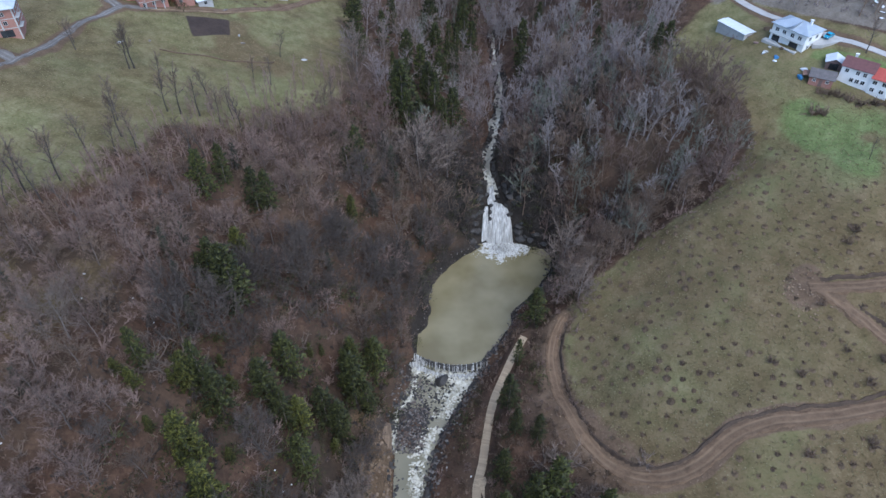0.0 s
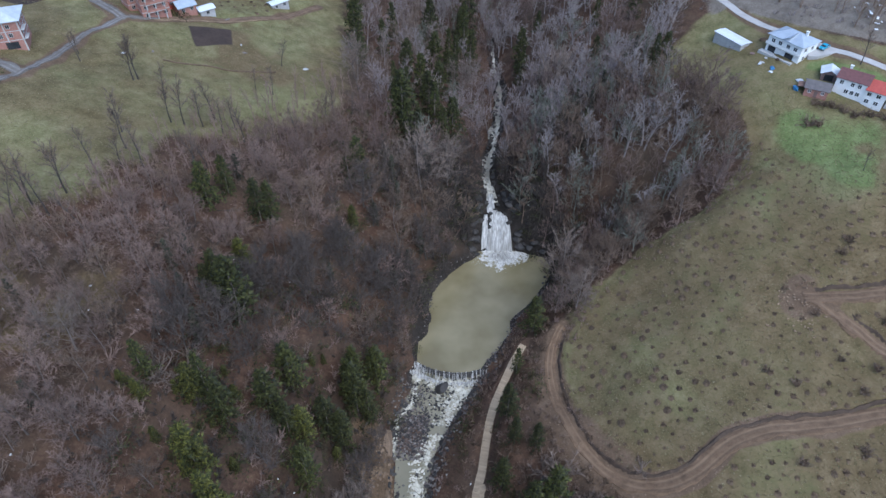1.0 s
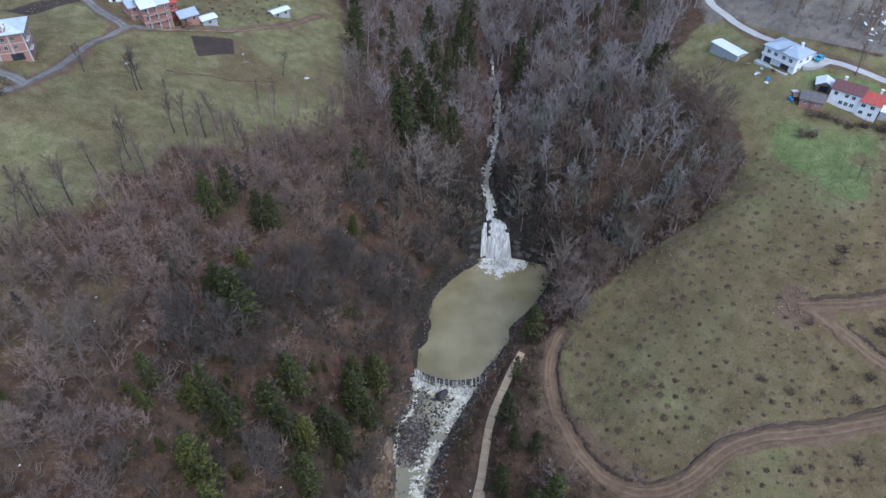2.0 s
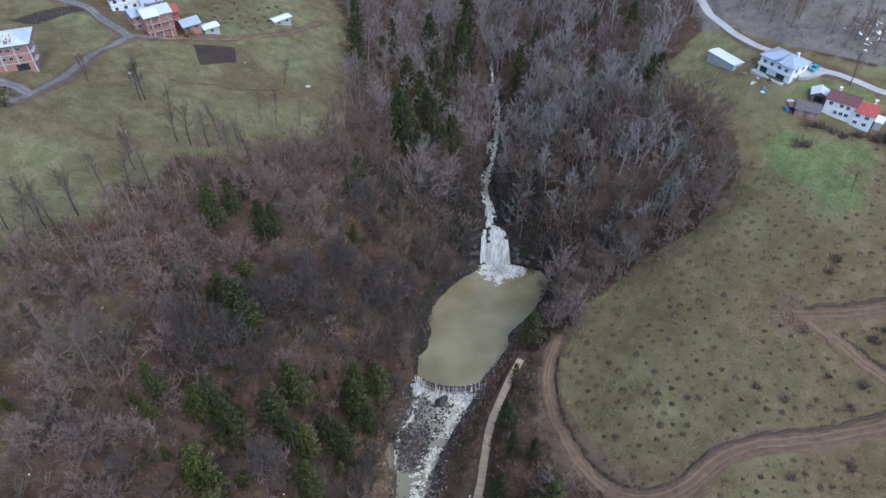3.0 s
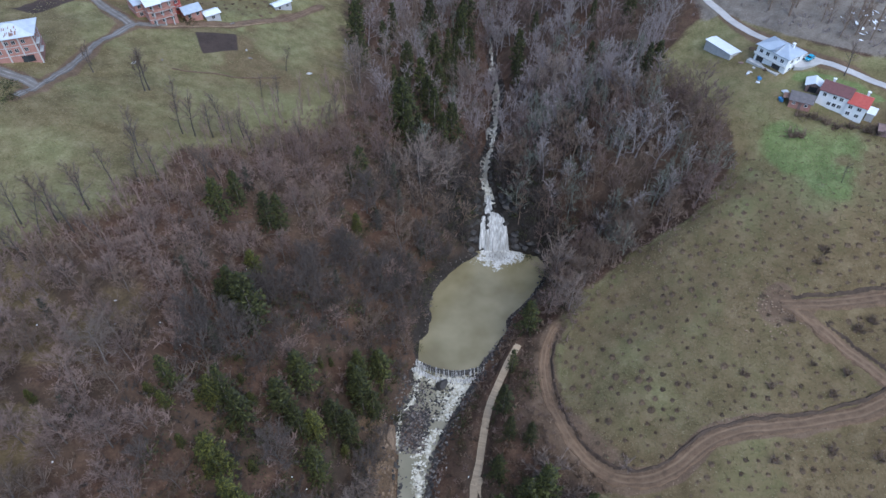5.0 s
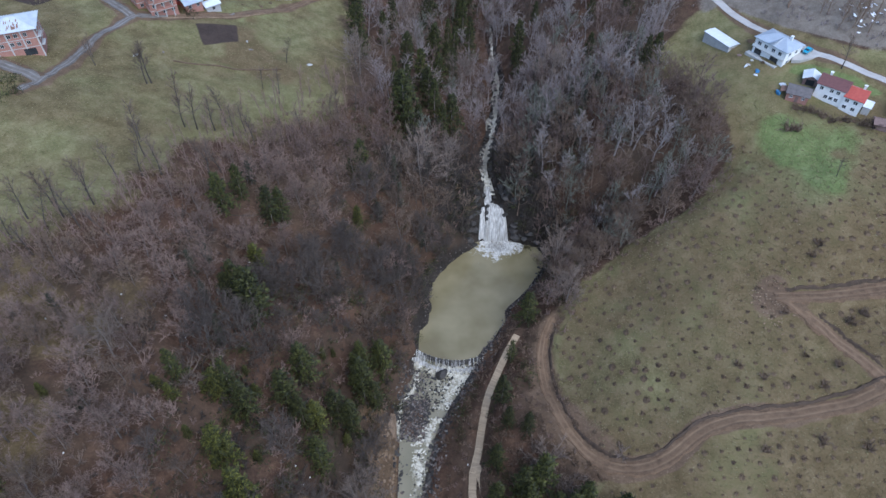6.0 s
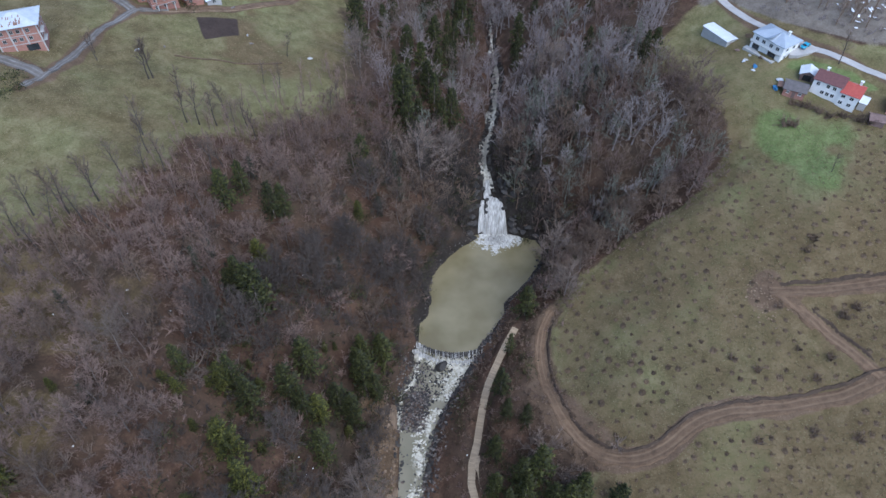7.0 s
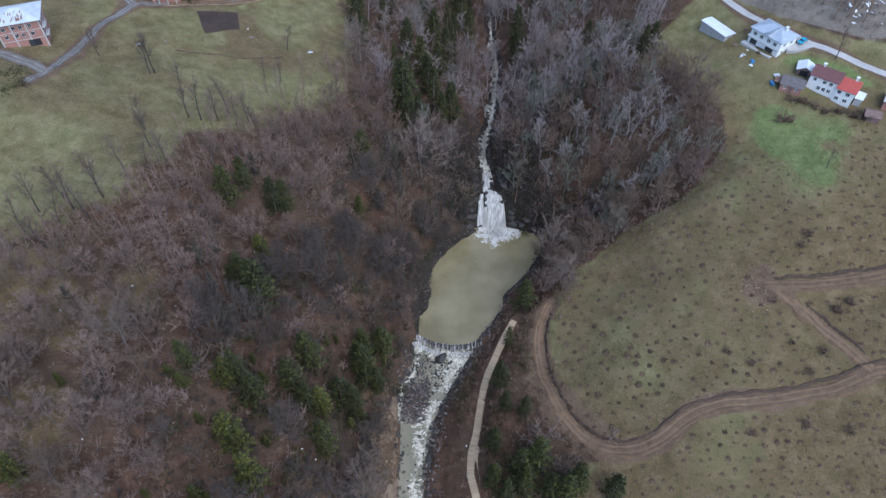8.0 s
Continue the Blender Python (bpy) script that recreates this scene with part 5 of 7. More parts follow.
for i, (mat, label) in enumerate(((DRY_PALE, "small brown dead plant on the sloping field"), (DRY_PALE, "matted brown dead plant on the sloping field"), (DRY, "small dark dead plant on the sloping field"))):
    tufts.append(tagged(new("field_plant", mesh_from("field_plant", *tuft_models[i], mat)), label, "plant", "plants in rows on the field"))
    tufts[-1].matrix_basis = pose(0, 0, -900)
n, rest = 0, []
for x, y in scatter(34, 140, 58, 172, 3.6, 31, 0.22):
    X, Y = np.array([x]), np.array([y])
    if within(X, Y, FIELD_EAST)[0] > 2.2 and within(X, Y, LUSH)[0] < 0 and min(along(X, Y, k)[0][0] for k in TRACKS) > 3.4 and rng.rand() < 0.92:
        size = rng.uniform(0.75, 1.35) * (1 + 0.3 * wander(X, Y, 9, 31)[0])
        if n < 298 and 74 < y < 128 and x < 96:
            plant(tufts[rng.randint(3)], x, y, size, rng.rand() * 360)
            n += 1
        else:
            rest.append((x, y, size, rng.rand() * 360, rng.randint(3)))
far_woods("upper_field_plants", rest, tuft_models, DRY_PALE, "small dead plants in rows on the upper field")
for x, y in scatter(-104, -70, 258, 292, 5.0, 33, 0.25)[:62]:
    if along(np.array([x]), np.array([y]), ROAD_WEST)[0][0] > 4:
        ob = plant(tufts[rng.randint(3)], x, y, rng.uniform(0.8, 1.3), rng.rand() * 360)
        ob.name = "garden_plant"
        tagged(ob, "dark clump of garden plants by the village", "plant", "garden plants")


def grass_tufts(name, places, label):
    """Short winter grass standing in tufts, too small to pick apart."""
    P = np.array(places)
    z = height(P[:, 0], P[:, 1])
    r = np.random.RandomState(77)
    n = 3
    x, y, z = np.repeat(P[:, 0], n), np.repeat(P[:, 1], n), np.repeat(z, n)
    a, lean, tall = r.rand(len(x)) * 6.28, r.uniform(0.2, 0.5, len(x)), r.uniform(0.06, 0.2, len(x))
    segs = np.stack([x, y, z - 0.02, r.uniform(0.06, 0.15, len(x)), x + lean * np.cos(a), y + lean * np.sin(a), z + tall], 1)
    return tagged(new(name, mesh_from(name, *slivers(segs, 3), GRASS_TUFT)), label, "grass", kind="stuff")


open_field = np.stack([rng.uniform(30, 140, 20000), rng.uniform(56, 185, 20000)], 1)
near_track = np.min([along(open_field[:, 0], open_field[:, 1], k)[0] for k in TRACKS], axis=0)
open_field = open_field[(within(open_field[:, 0], open_field[:, 1], FIELD_EAST) > 0.5) & (near_track > 3.0)]
grass_tufts("field_grass", open_field, "short brown and olive winter grass on the field")
open_field = np.stack([rng.uniform(-150, -40, 14000), rng.uniform(110, 260, 14000)], 1)
open_field = open_field[(within(open_field[:, 0], open_field[:, 1], MEADOW_WEST) > -8) & (along(open_field[:, 0], open_field[:, 1], ROAD_WEST)[0] > 3.5)]
open_field = open_field[within(open_field[:, 0], open_field[:, 1], PLOTS[0]) < -1]
grass_tufts("meadow_grass", open_field, "short olive winter grass on the meadow")
field_bush = tagged(new("field_bush", mesh_from("field_bush", *bush(260, 1.6, 22, 22, 0.025), TWIG)), "dark leafless bush on the sloping field", "bush", "bushes on the field")
for x, y, s in [(107, 126.4, 1.4), (109, 129, 1.1), (100, 100, 0.8), (108, 97, 1.0), (114, 108, 1.3), (118, 110, 1.2), (97, 112, 1.0),
                (114.2, 176.8, 1.2), (119, 174.7, 1.3), (124.5, 170.6, 1.2), (121.5, 172.6, 1.3), (116.5, 176, 1.0), (128.3, 170, 1.2), (110.5, 169.3, 1.6), (113, 169, 1.4), (88, 95, 1.0), (82, 99, 0.9), (132.3, 167.8, 1.4), (135.3, 166.6, 1.5), (138, 167.4, 1.2), (99, 78, 1.1), (84, 76, 1.0), (110, 76, 1.3), (103, 92, 1.1)]:
    plant(field_bush, x, y, s, rng.rand() * 360)

# evergreen undergrowth, dark under the bare crowns
def leafy_bush(seed, size, leaves):
    rng = np.random.RandomState(seed)
    out = []
    lobes = [(rng.normal(0, 0.45, 2) * size, rng.uniform(0.45, 0.8) * size) for _ in range(6)]
    for k in range(leaves):
        c, rad = lobes[rng.randint(6)]
        d = rng.normal(0, 1, 3)
        d[2] = abs(d[2])
        d /= np.linalg.norm(d)
        p = np.array([c[0], c[1], -0.1]) + d * rad * rng.uniform(0.75, 1.05)
        e = d + rng.normal(0, 0.6, 3)
        out.append((*p, rng.uniform(0.055, 0.11), *(p + e / np.linalg.norm(e) * rng.uniform(0.2, 0.4))))
    stems = [(0, 0, -0.4, 0.07, c[0], c[1], rad * 0.7, 0.03) for c, rad in lobes]
    return merge(tubes(stems, 3), spikes(out))


POOL_LAURELS = [(40, 138), (44, 146), (38.5, 150), (-9, 128), (-11, 133), (-14, 126), (27, 118), (16, 90), (22, 80), (26, 107), (18, 76), (-20, 118), (-17, 112), (-22, 110),
                (-16, 104), (-7, 140), (-6.5, 147), (-6.8, 153), (-4, 159), (-1, 164.5), (3, 169), (6, 172.5), (7.5, 176), (10, 179.5), (5, 178), (31, 172), (33, 168), (36.5, 163),
                (38.5, 158), (29, 176), (27.5, 179.5), (26, 183), (31, 186), (11, 184), (8, 187), (39.5, 152), (-12, 138)]
BANK_LAURELS = [(-14, 146), (-10, 143), (-9, 150), (-6, 156), (-4, 163), (-1, 168), (2, 173), (-13, 121), (-15, 117), (-17, 121), (-19, 105), (-18, 100), (-23, 101), (-26, 95),
                (-31, 84), (-44, 81), (-52, 77), (-36, 73), (-24, 113), (33, 177), (37, 172), (35, 183), (30, 181), (40, 166), (15, 98), (13.5, 84), (9.5, 104), (11, 108),
                (6, 98), (5, 92), (24.5, 110.5), (13, 74), (-131, 164), (-128.5, 166), (-130, 168.5), (-133, 171), (-100, 237.5)]
laurels = [tagged(new("evergreen_shrub", mesh_from("evergreen_shrub", *leafy_bush(270 + i, 1.9, 125), NEEDLES)), "dark evergreen shrub under bare trees", "shrub", "evergreen undergrowth") for i in range(2)]
for x, y in [p for p in scatter(-34, 50, 126, 206, 6.4, 41, 0.5) if in_woods(*p)][:150] + POOL_LAURELS + BANK_LAURELS:
    plant(laurels[rng.randint(2)], x, y, rng.uniform(0.7, 1.5), rng.rand() * 360)
for x, y in [p for p in scatter(-60, -16, 54, 126, 6.0, 43, 0.5) if in_woods(*p)][:105]:
    plant(laurels[rng.randint(2)], x, y, rng.uniform(0.8, 1.7), rng.rand() * 360)

# ---------------------------------------------------------------- waterfall, weir and stones
def stone_mesh(name, seed, material, flat=0.7, sub=2):
    """An angular boulder: a ball cut by random planes, then roughened."""
    r = np.random.RandomState(seed)
    bm = bmesh.new()
    bmesh.ops.create_icosphere(bm, subdivisions=sub, radius=1.0)
    planes = [(Vector(r.normal(0, 1, 3)).normalized(), r.uniform(0.42, 0.85)) for _ in range(11)]
    for v in bm.verts:
        for n, d in planes:
            over = v.co.dot(n) - d
            if over > 0:
                v.co -= n * over
        v.co *= 1 + 0.07 * noise.noise(v.co * 2.3 + Vector((seed, 0, 0)))
        v.co.z *= flat
    me = bpy.data.meshes.new(name)
    bm.to_mesh(me)
    bm.free()
    me.materials.append(material)
    return me


boulders = [stone_mesh("boulder", 300 + i, ROCK, 0.6 + 0.08 * i) for i in range(5)]
pebbles = []
for i in range(4):
    me = stone_mesh("pebble", 320 + i, ROCK, 0.6, 1)
    V = np.array([v.co[:] for v in me.vertices])
    F = np.array([p.vertices[:] for p in me.polygons])
    pebbles.append((V, F))
    bpy.data.meshes.remove(me)


def boulder(x, y, z, size, seed, label, group):
    r = np.random.RandomState(seed)
    ob = new("boulder", boulders[seed % 5])
    ob.matrix_basis = pose(x, y, z, r.uniform(-15, 15), r.uniform(-15, 15), r.rand() * 360) @ Matrix.Diagonal((size * r.uniform(0.85, 1.3), size, size * r.uniform(0.8, 1.1), 1))
    return tagged(ob, label, "boulder", group)


def scattered_stones(name, places, material, label):
    out = []
    r = np.random.RandomState(9)
    for x, y, z, s in places:
        V, F = pebbles[r.randint(4)]
        a = r.rand() * 6.28
        c, n = math.cos(a) * s, math.sin(a) * s
        out.append((np.stack([(V[:, 0] * c - V[:, 1] * n) + x, V[:, 0] * n * 0.9 + V[:, 1] * c * 0.9 + y, V[:, 2] * s + z], 1), F))
    return tagged(new(name, mesh_from(name, *merge(*out), material)), label, "stones", kind="stuff")


# the fall: a broad curtain, a thin strand beside it, and the cascade above the lip
def curtain(name, path, width, shift, seed, parent, label=""):
    """A sheet of falling water along a path of (y, z), swollen into strands, closed behind."""
    path = np.array(path, float)
    t = np.linspace(0, 1, 34)
    seg = np.linspace(0, 1, len(path))
    py, pz = np.interp(t, seg, path[:, 0]), np.interp(t, seg, path[:, 1])
    w = np.interp(t, seg, width)
    mid = np.interp(t, seg, shift)
    n = 44
    u = np.linspace(-1, 1, n)
    X = mid[:, None] + u[None] * w[:, None]
    strand = 0.30 * wander(X, t[:, None] * 1.3 + 0 * X, 0.75, seed) + 0.16 * wander(X, t[:, None] * 2.2 + 0 * X, 0.3, seed + 1)
    ragged = 0.08 * wander(X, t[:, None] * 9 + 0 * X, 0.6, seed + 2) * t[:, None]
    edge = np.clip((1 - np.abs(u)) * 6, 0, 1)[None]
    Y = py[:, None] - (0.35 + strand + ragged) * edge * (0.35 + 0.65 * t[:, None])
    Z = pz[:, None] + 0.12 * strand
    front = np.stack([X, Y, Z], -1).reshape(-1, 3)
    back = np.stack([X, py[:, None] + 0.35 + 0 * X, Z - 0.1], -1).reshape(-1, 3)
    f = grid_faces(34, n)
    k = len(front)
    rim = np.concatenate([np.arange(n), np.arange(1, 34) * n + n - 1, (33 * n + np.arange(n - 2, -1, -1)), np.arange(32, 0, -1) * n])
    side = np.stack([rim, np.roll(rim, -1), np.roll(rim, -1) + k, rim + k], 1)
    me = mesh_from(name, np.concatenate([front, back]), np.concatenate([f[:, ::-1], f + k, side]), FALLS, True)
    return part(name, me, None, parent, label)


waterfall = thing("waterfall", 0, 0, 0, label="white waterfall pouring over dark rock into the pool", category="waterfall")
curtain("main_curtain", [(182.8, 10.8), (180.8, 10.2), (178.0, 7.6), (175.4, 4.0), (173.2, -0.3)], [1.7, 3.1, 3.9, 4.4, 4.8], [18.8, 19.8, 20.2, 20.2, 20.3], 3, waterfall)
curtain("side_strand", [(181.8, 10.3), (179.8, 9.0), (177.4, 6.4), (175.2, 3.2), (173.6, -0.3)], [0.6, 0.9, 1.1, 1.3, 1.5], [15.4, 15.0, 14.9, 14.9, 15.0], 9, waterfall, "thin strand of falling water beside the main curtain")
curtain("upper_cascade", [(191.0, 12.6), (188.6, 12.2), (186.8, 11.7), (184.6, 11.3), (182.6, 10.7)], [0.8, 1.3, 0.9, 1.5, 2.0], [17.6, 17.0, 17.6, 17.2, 17.8], 14, waterfall, "small stepped cascade above the lip")
r = np.random.RandomState(41)
spray = []
for k in range(1300):
    a, d = r.uniform(0, 6.28), abs(r.normal(0, 1))
    x, y = 20.8 + 4.4 * d * math.cos(a), 170.4 + 2.9 * d * math.sin(a)
    s = r.uniform(0.12, 0.42) * math.exp(-0.25 * d)
    spray.append((x, y, 0.05 + 0.5 * s + max(0, r.normal(0, 0.35)) * math.exp(-d), s))
scattered_stones("plunge_foam", spray, FALLS, "white foam boiling at the foot of the waterfall")

rock_group = "dark rocks about the waterfall"
for k in range(46):
    west = k % 2
    y = r.uniform(170.5, 190)
    edge = np.interp(y, [170, 174, 178, 190], [12.5, 7.6, 6.4, 3.6]) + abs(r.normal(0, 1.6))
    mid = np.interp(y, STREAM_Y, STREAM_X)
    x = mid - edge if west else mid + edge
    boulder(x, y, level(x, y) - 0.35, r.uniform(0.9, 2.3), 400 + k, "dark wet rock beside the waterfall", rock_group)
for x, y, z, s in [(16.7, 180.2, 9.4, 1.3), (16.9, 182.0, 10.6, 1.1), (16.5, 178.4, 7.6, 1.0), (19.8, 186.0, 11.6, 0.9), (15.4, 186.8, 11.9, 1.0), (18.8, 183.8, 11.2, 0.9), (23.6, 179.6, 8.4, 1.4), (22.4, 182.2, 10.2, 1.2)]:
    boulder(x, y, z, s, int(500 + x * 7 + y), "dark wet rock splitting the falling water", rock_group)
for x, y, s in [(5.0, 167.2, 0.9), (6.3, 168.8, 0.8), (35.6, 160.0, 0.9), (34.6, 157.0, 0.7)]:
    ob = boulder(x, y, 0.1, s, int(600 + x * 3 + y), "pale limestone block at the water's edge", "pale blocks at the pool")

# the weir: a bowed row of stones with water combing through
weir = thing("weir", 0, 0, 0, label="low bowed stone weir with white water combing through", category="weir")
for k, x in enumerate(np.linspace(-10.4, 14.4, 52)):
    y = float(weir_line(np.array(x))) - 0.15 + r.normal(0, 0.12)
    z = 0.02 + r.normal(0, 0.06) - 0.2 * smooth01(np.array(-x), 6, 11)
    ob = new("stone", boulders[k % 5])
    ob.parent = weir
    s = r.uniform(0.28, 0.5)
    ob.matrix_basis = pose(x, y, z - 0.25, r.uniform(-20, 20), r.uniform(-20, 20), r.rand() * 360) @ Matrix.Diagonal((s * 0.8, s * 1.2, s * 1.4, 1))
sill = []
xs = np.linspace(-12, 16, 50)
for dy, dz in ((0.35, -0.9), (0.35, -0.08), (-0.25, -0.1), (-0.7, -1.0), (-0.9, -2.6)):
    sill.append(np.stack([xs, weir_line(xs) + dy, dz + 0.1 * wander(xs, xs * 0, 1.1, 4)], 1))
part("sill", mesh_from("sill", np.stack(sill, 0).reshape(-1, 3), grid_faces(5, 50), ROCK, True), None, weir, "dark wet rock sill of the weir")
strands = []
for k in range(96):
    x = r.uniform(-11, 13.8) if k % 3 else r.uniform(-11.2, -5)
    y = float(weir_line(np.array(x)))
    w, drop = r.choice([0.04, 0.06, 0.09, 0.15], p=[0.4, 0.3, 0.2, 0.1]), r.uniform(0.9, 2.1)
    strands += [(x, y + 0.1, 0.04, w * 0.7, x + r.normal(0, 0.05), y - 0.5, -0.25, w), (x, y - 0.5, -0.25, w, x + r.normal(0, 0.1), y - 1.7, -drop, w * 1.5)]
for k in range(56):
    x = r.uniform(-11.3, 14.8)
    f = r.rand()
    ob = new("stone", boulders[k % 5])
    ob.parent = weir
    s = r.uniform(0.22, 0.46)
    ob.matrix_basis = pose(x, float(weir_line(np.array(x))) - 0.55 - 1.2 * f, -0.55 - 1.25 * f, r.uniform(-20, 20), r.uniform(-20, 20), r.rand() * 360) @ Matrix.Diagonal((s * 0.8, s, s * 1.7, 1))
part("spilling_water", mesh_from("spilling_water", *tubes(strands, 5), FALLS, True), None, weir, "white strands of water spilling between the stones")["kind"] = "stuff"
foam = [(r.uniform(-10.5, 12) if k % 3 else r.uniform(-11, -5), 0, 0, r.uniform(0.15, 0.5)) for k in range(420)]
foam = [(x, float(weir_line(np.array(x))) - 2.0 - abs(r.normal(0, 0.8)), -2.05 + r.uniform(-0.15, 0.15) - 0.12 * s, s) for x, _, _, s in foam]
scattered_stones("weir_foam", foam, FALLS, "white foam below the stone weir")

# lumps of foam boiling down the main channel and the thin one beside the bar
lumps = []
for k in range(760):
    y = r.uniform(62, 117)
    if k % 6 == 0:
        y = r.uniform(93, 117)
        x = np.interp(y, [90, 94, 105, 110.6, 118], [-14, -14.5, -14.3, -9.8, -8.5]) + r.normal(0, 0.6)
        s = r.uniform(0.15, 0.4)
    else:
        wide = np.interp(y, [85, 104, 112], [1.1, 1.3, 3.2])
        x = np.interp(y, [70, 86.5, 91.5, 97.2, 102.6, 106.2, 113.2, 120], [-8.6, -7.9, -6.9, -4.2, -1.6, 1.3, 3.8, 4.5]) + r.normal(0, wide)
        s = r.uniform(0.2, 0.75) * (0.8 if y > 108 else 1)
    if wander(np.array(x), np.array(y), 2.6, 21) > -0.25:
        lumps.append((x, y, float(river_level(np.array(x), np.array(y))) - 0.1 * s, s))
scattered_stones("channel_foam", lumps, FOAM, "creamy foam boiling down the river channel")

# half-drowned stones of the rapids below the weir, and the dark boulder bank along the far side
rapids = []
while len(rapids) < 470:
    y = r.uniform(98, 118.5)
    mid, w = np.interp(y, STREAM_Y, STREAM_X), np.interp(y, STREAM_Y, STREAM_W)
    x = mid + r.uniform(-1, 0.95) * w
    main = np.interp(y, [86.5, 97.2, 102.6, 106.2, 113.2, 120], [-7.9, -4.2, -1.6, 1.3, 3.8, 4.5])
    if abs(x - main) > np.interp(y, [97, 110, 118], [1.8, 1.6, 0.6]) and weir_line(x) - y > 1.6:
        rapids.append((x, y, np.interp(y + bow(x, y), STREAM_Y, STREAM_Z) - 0.3 + r.uniform(-0.1, 0.2), r.uniform(0.2, 0.75)))
scattered_stones("rapids_stones", rapids, ROCK, "dark wet stones breaking the rapids below the weir")
bank_rocks = []
for k in range(520):
    y = r.uniform(62, 127)
    x = np.interp(y, STREAM_Y, STREAM_X) + np.interp(y, STREAM_Y, STREAM_W) + abs(r.normal(0, 2.0)) - 0.4
    bank_rocks.append((x, y, level(x, y) + 0.05, r.uniform(0.25, 0.85)))
scattered_stones("bank_boulders", bank_rocks, GRAVEL, "grey and dark boulders heaped along the river bank")

# boulders of the river
boulder(-0.6, 115.8, -2.9, 2.7, 703, "large dark boulder standing in the white water", "boulders in the river")
for k in range(150):
    y = r.uniform(60, 117)
    mid, w = np.interp(y, STREAM_Y, STREAM_X), np.interp(y, STREAM_Y, STREAM_W)
    if k % 3 == 0:
        x = mid + w + r.normal(0.3, 0.9)
    elif k % 3 == 1:
        x = mid - w - r.normal(-0.4, 0.8)
    else:
        x = mid + r.uniform(-0.9, 0.8) * w
    z = max(level(x, y), np.interp(y, STREAM_Y, STREAM_Z) - 0.55)
    boulder(x, y, z, r.uniform(0.35, 0.95) * (1.25 if k % 3 < 2 else 1), 720 + k, "grey boulder in the shallow river", "boulders in the river")
stones = []
while len(stones) < 2700:
    y = r.uniform(58, 120)
    mid, w = np.interp(y, STREAM_Y, STREAM_X), np.interp(y, STREAM_Y, STREAM_W)
    kind = r.rand()
    if kind < 0.42:
        y = 100 + r.uniform(-1, 1) * 7
        x = -9.4 + 0.1 * (y - 100) + r.uniform(-1, 1) * 4.3 + r.normal(0, 0.5)
    elif kind < 0.6:
        y = r.uniform(104, 117.5)
        x = mid + r.uniform(-1, 1) * w
    elif kind < 0.75:
        x = mid + w + r.normal(0.6, 1.9)
    else:
        x = mid - w - r.normal(0.6, 1.6)
        if r.rand() < 0.6:
            continue
    stones.append((x, y, r.uniform(0.12, 0.42) if r.rand() < 0.8 else r.uniform(0.4, 0.75)))
zs = height(np.array([p[0] for p in stones]), np.array([p[1] for p in stones]))
scattered_stones("river_gravel", [(x, y, max(z, np.interp(y, STREAM_Y, STREAM_Z) - 0.3) + 0.05, s) for (x, y, s), z in zip(stones, zs)], GRAVEL, "grey gravel and cobbles of the river bank")
edge_stones = []
for k in range(900):
    y = r.uniform(122, 172)
    mid, w = np.interp(y, STREAM_Y, STREAM_X), np.interp(y, STREAM_Y, STREAM_W)
    x = mid + w + r.normal(1.2, 1.4) if r.rand() < 0.75 else mid - w - r.normal(0.5, 0.7)
    edge_stones.append((x, y, level(x, y) + 0.03, r.uniform(0.12, 0.45)))
scattered_stones("pool_edge_stones", edge_stones, GRAVEL, "grey and dark stones along the edge of the pool")
brook_stones = []
for k in range(420):
    y = r.uniform(188, 300)
    mid, w = np.interp(y, STREAM_Y, STREAM_X), np.interp(y, STREAM_Y, STREAM_W)
    x = mid + r.choice([-1, 1]) * (w * r.uniform(0.4, 1.1) + abs(r.normal(0, 0.6)))
    brook_stones.append((x, y, max(level(x, y), np.interp(y, STREAM_Y, STREAM_Z) - 0.3), r.uniform(0.25, 0.8) if k % 7 else r.uniform(0.9, 1.5)))
scattered_stones("brook_stones", brook_stones, ROCK, "grey stones in the bed of the brook")
cliff_rocks = []
for k in range(200):
    y = r.uniform(55, 100)
    x = np.interp(y, STREAM_Y, STREAM_X) - np.interp(y, STREAM_Y, STREAM_W) - abs(r.normal(0, 4.5)) * (1.5 if y < 70 else 0.6)
    cliff_rocks.append((x, y, level(x, y) - 0.2, r.uniform(0.25, 0.8)))


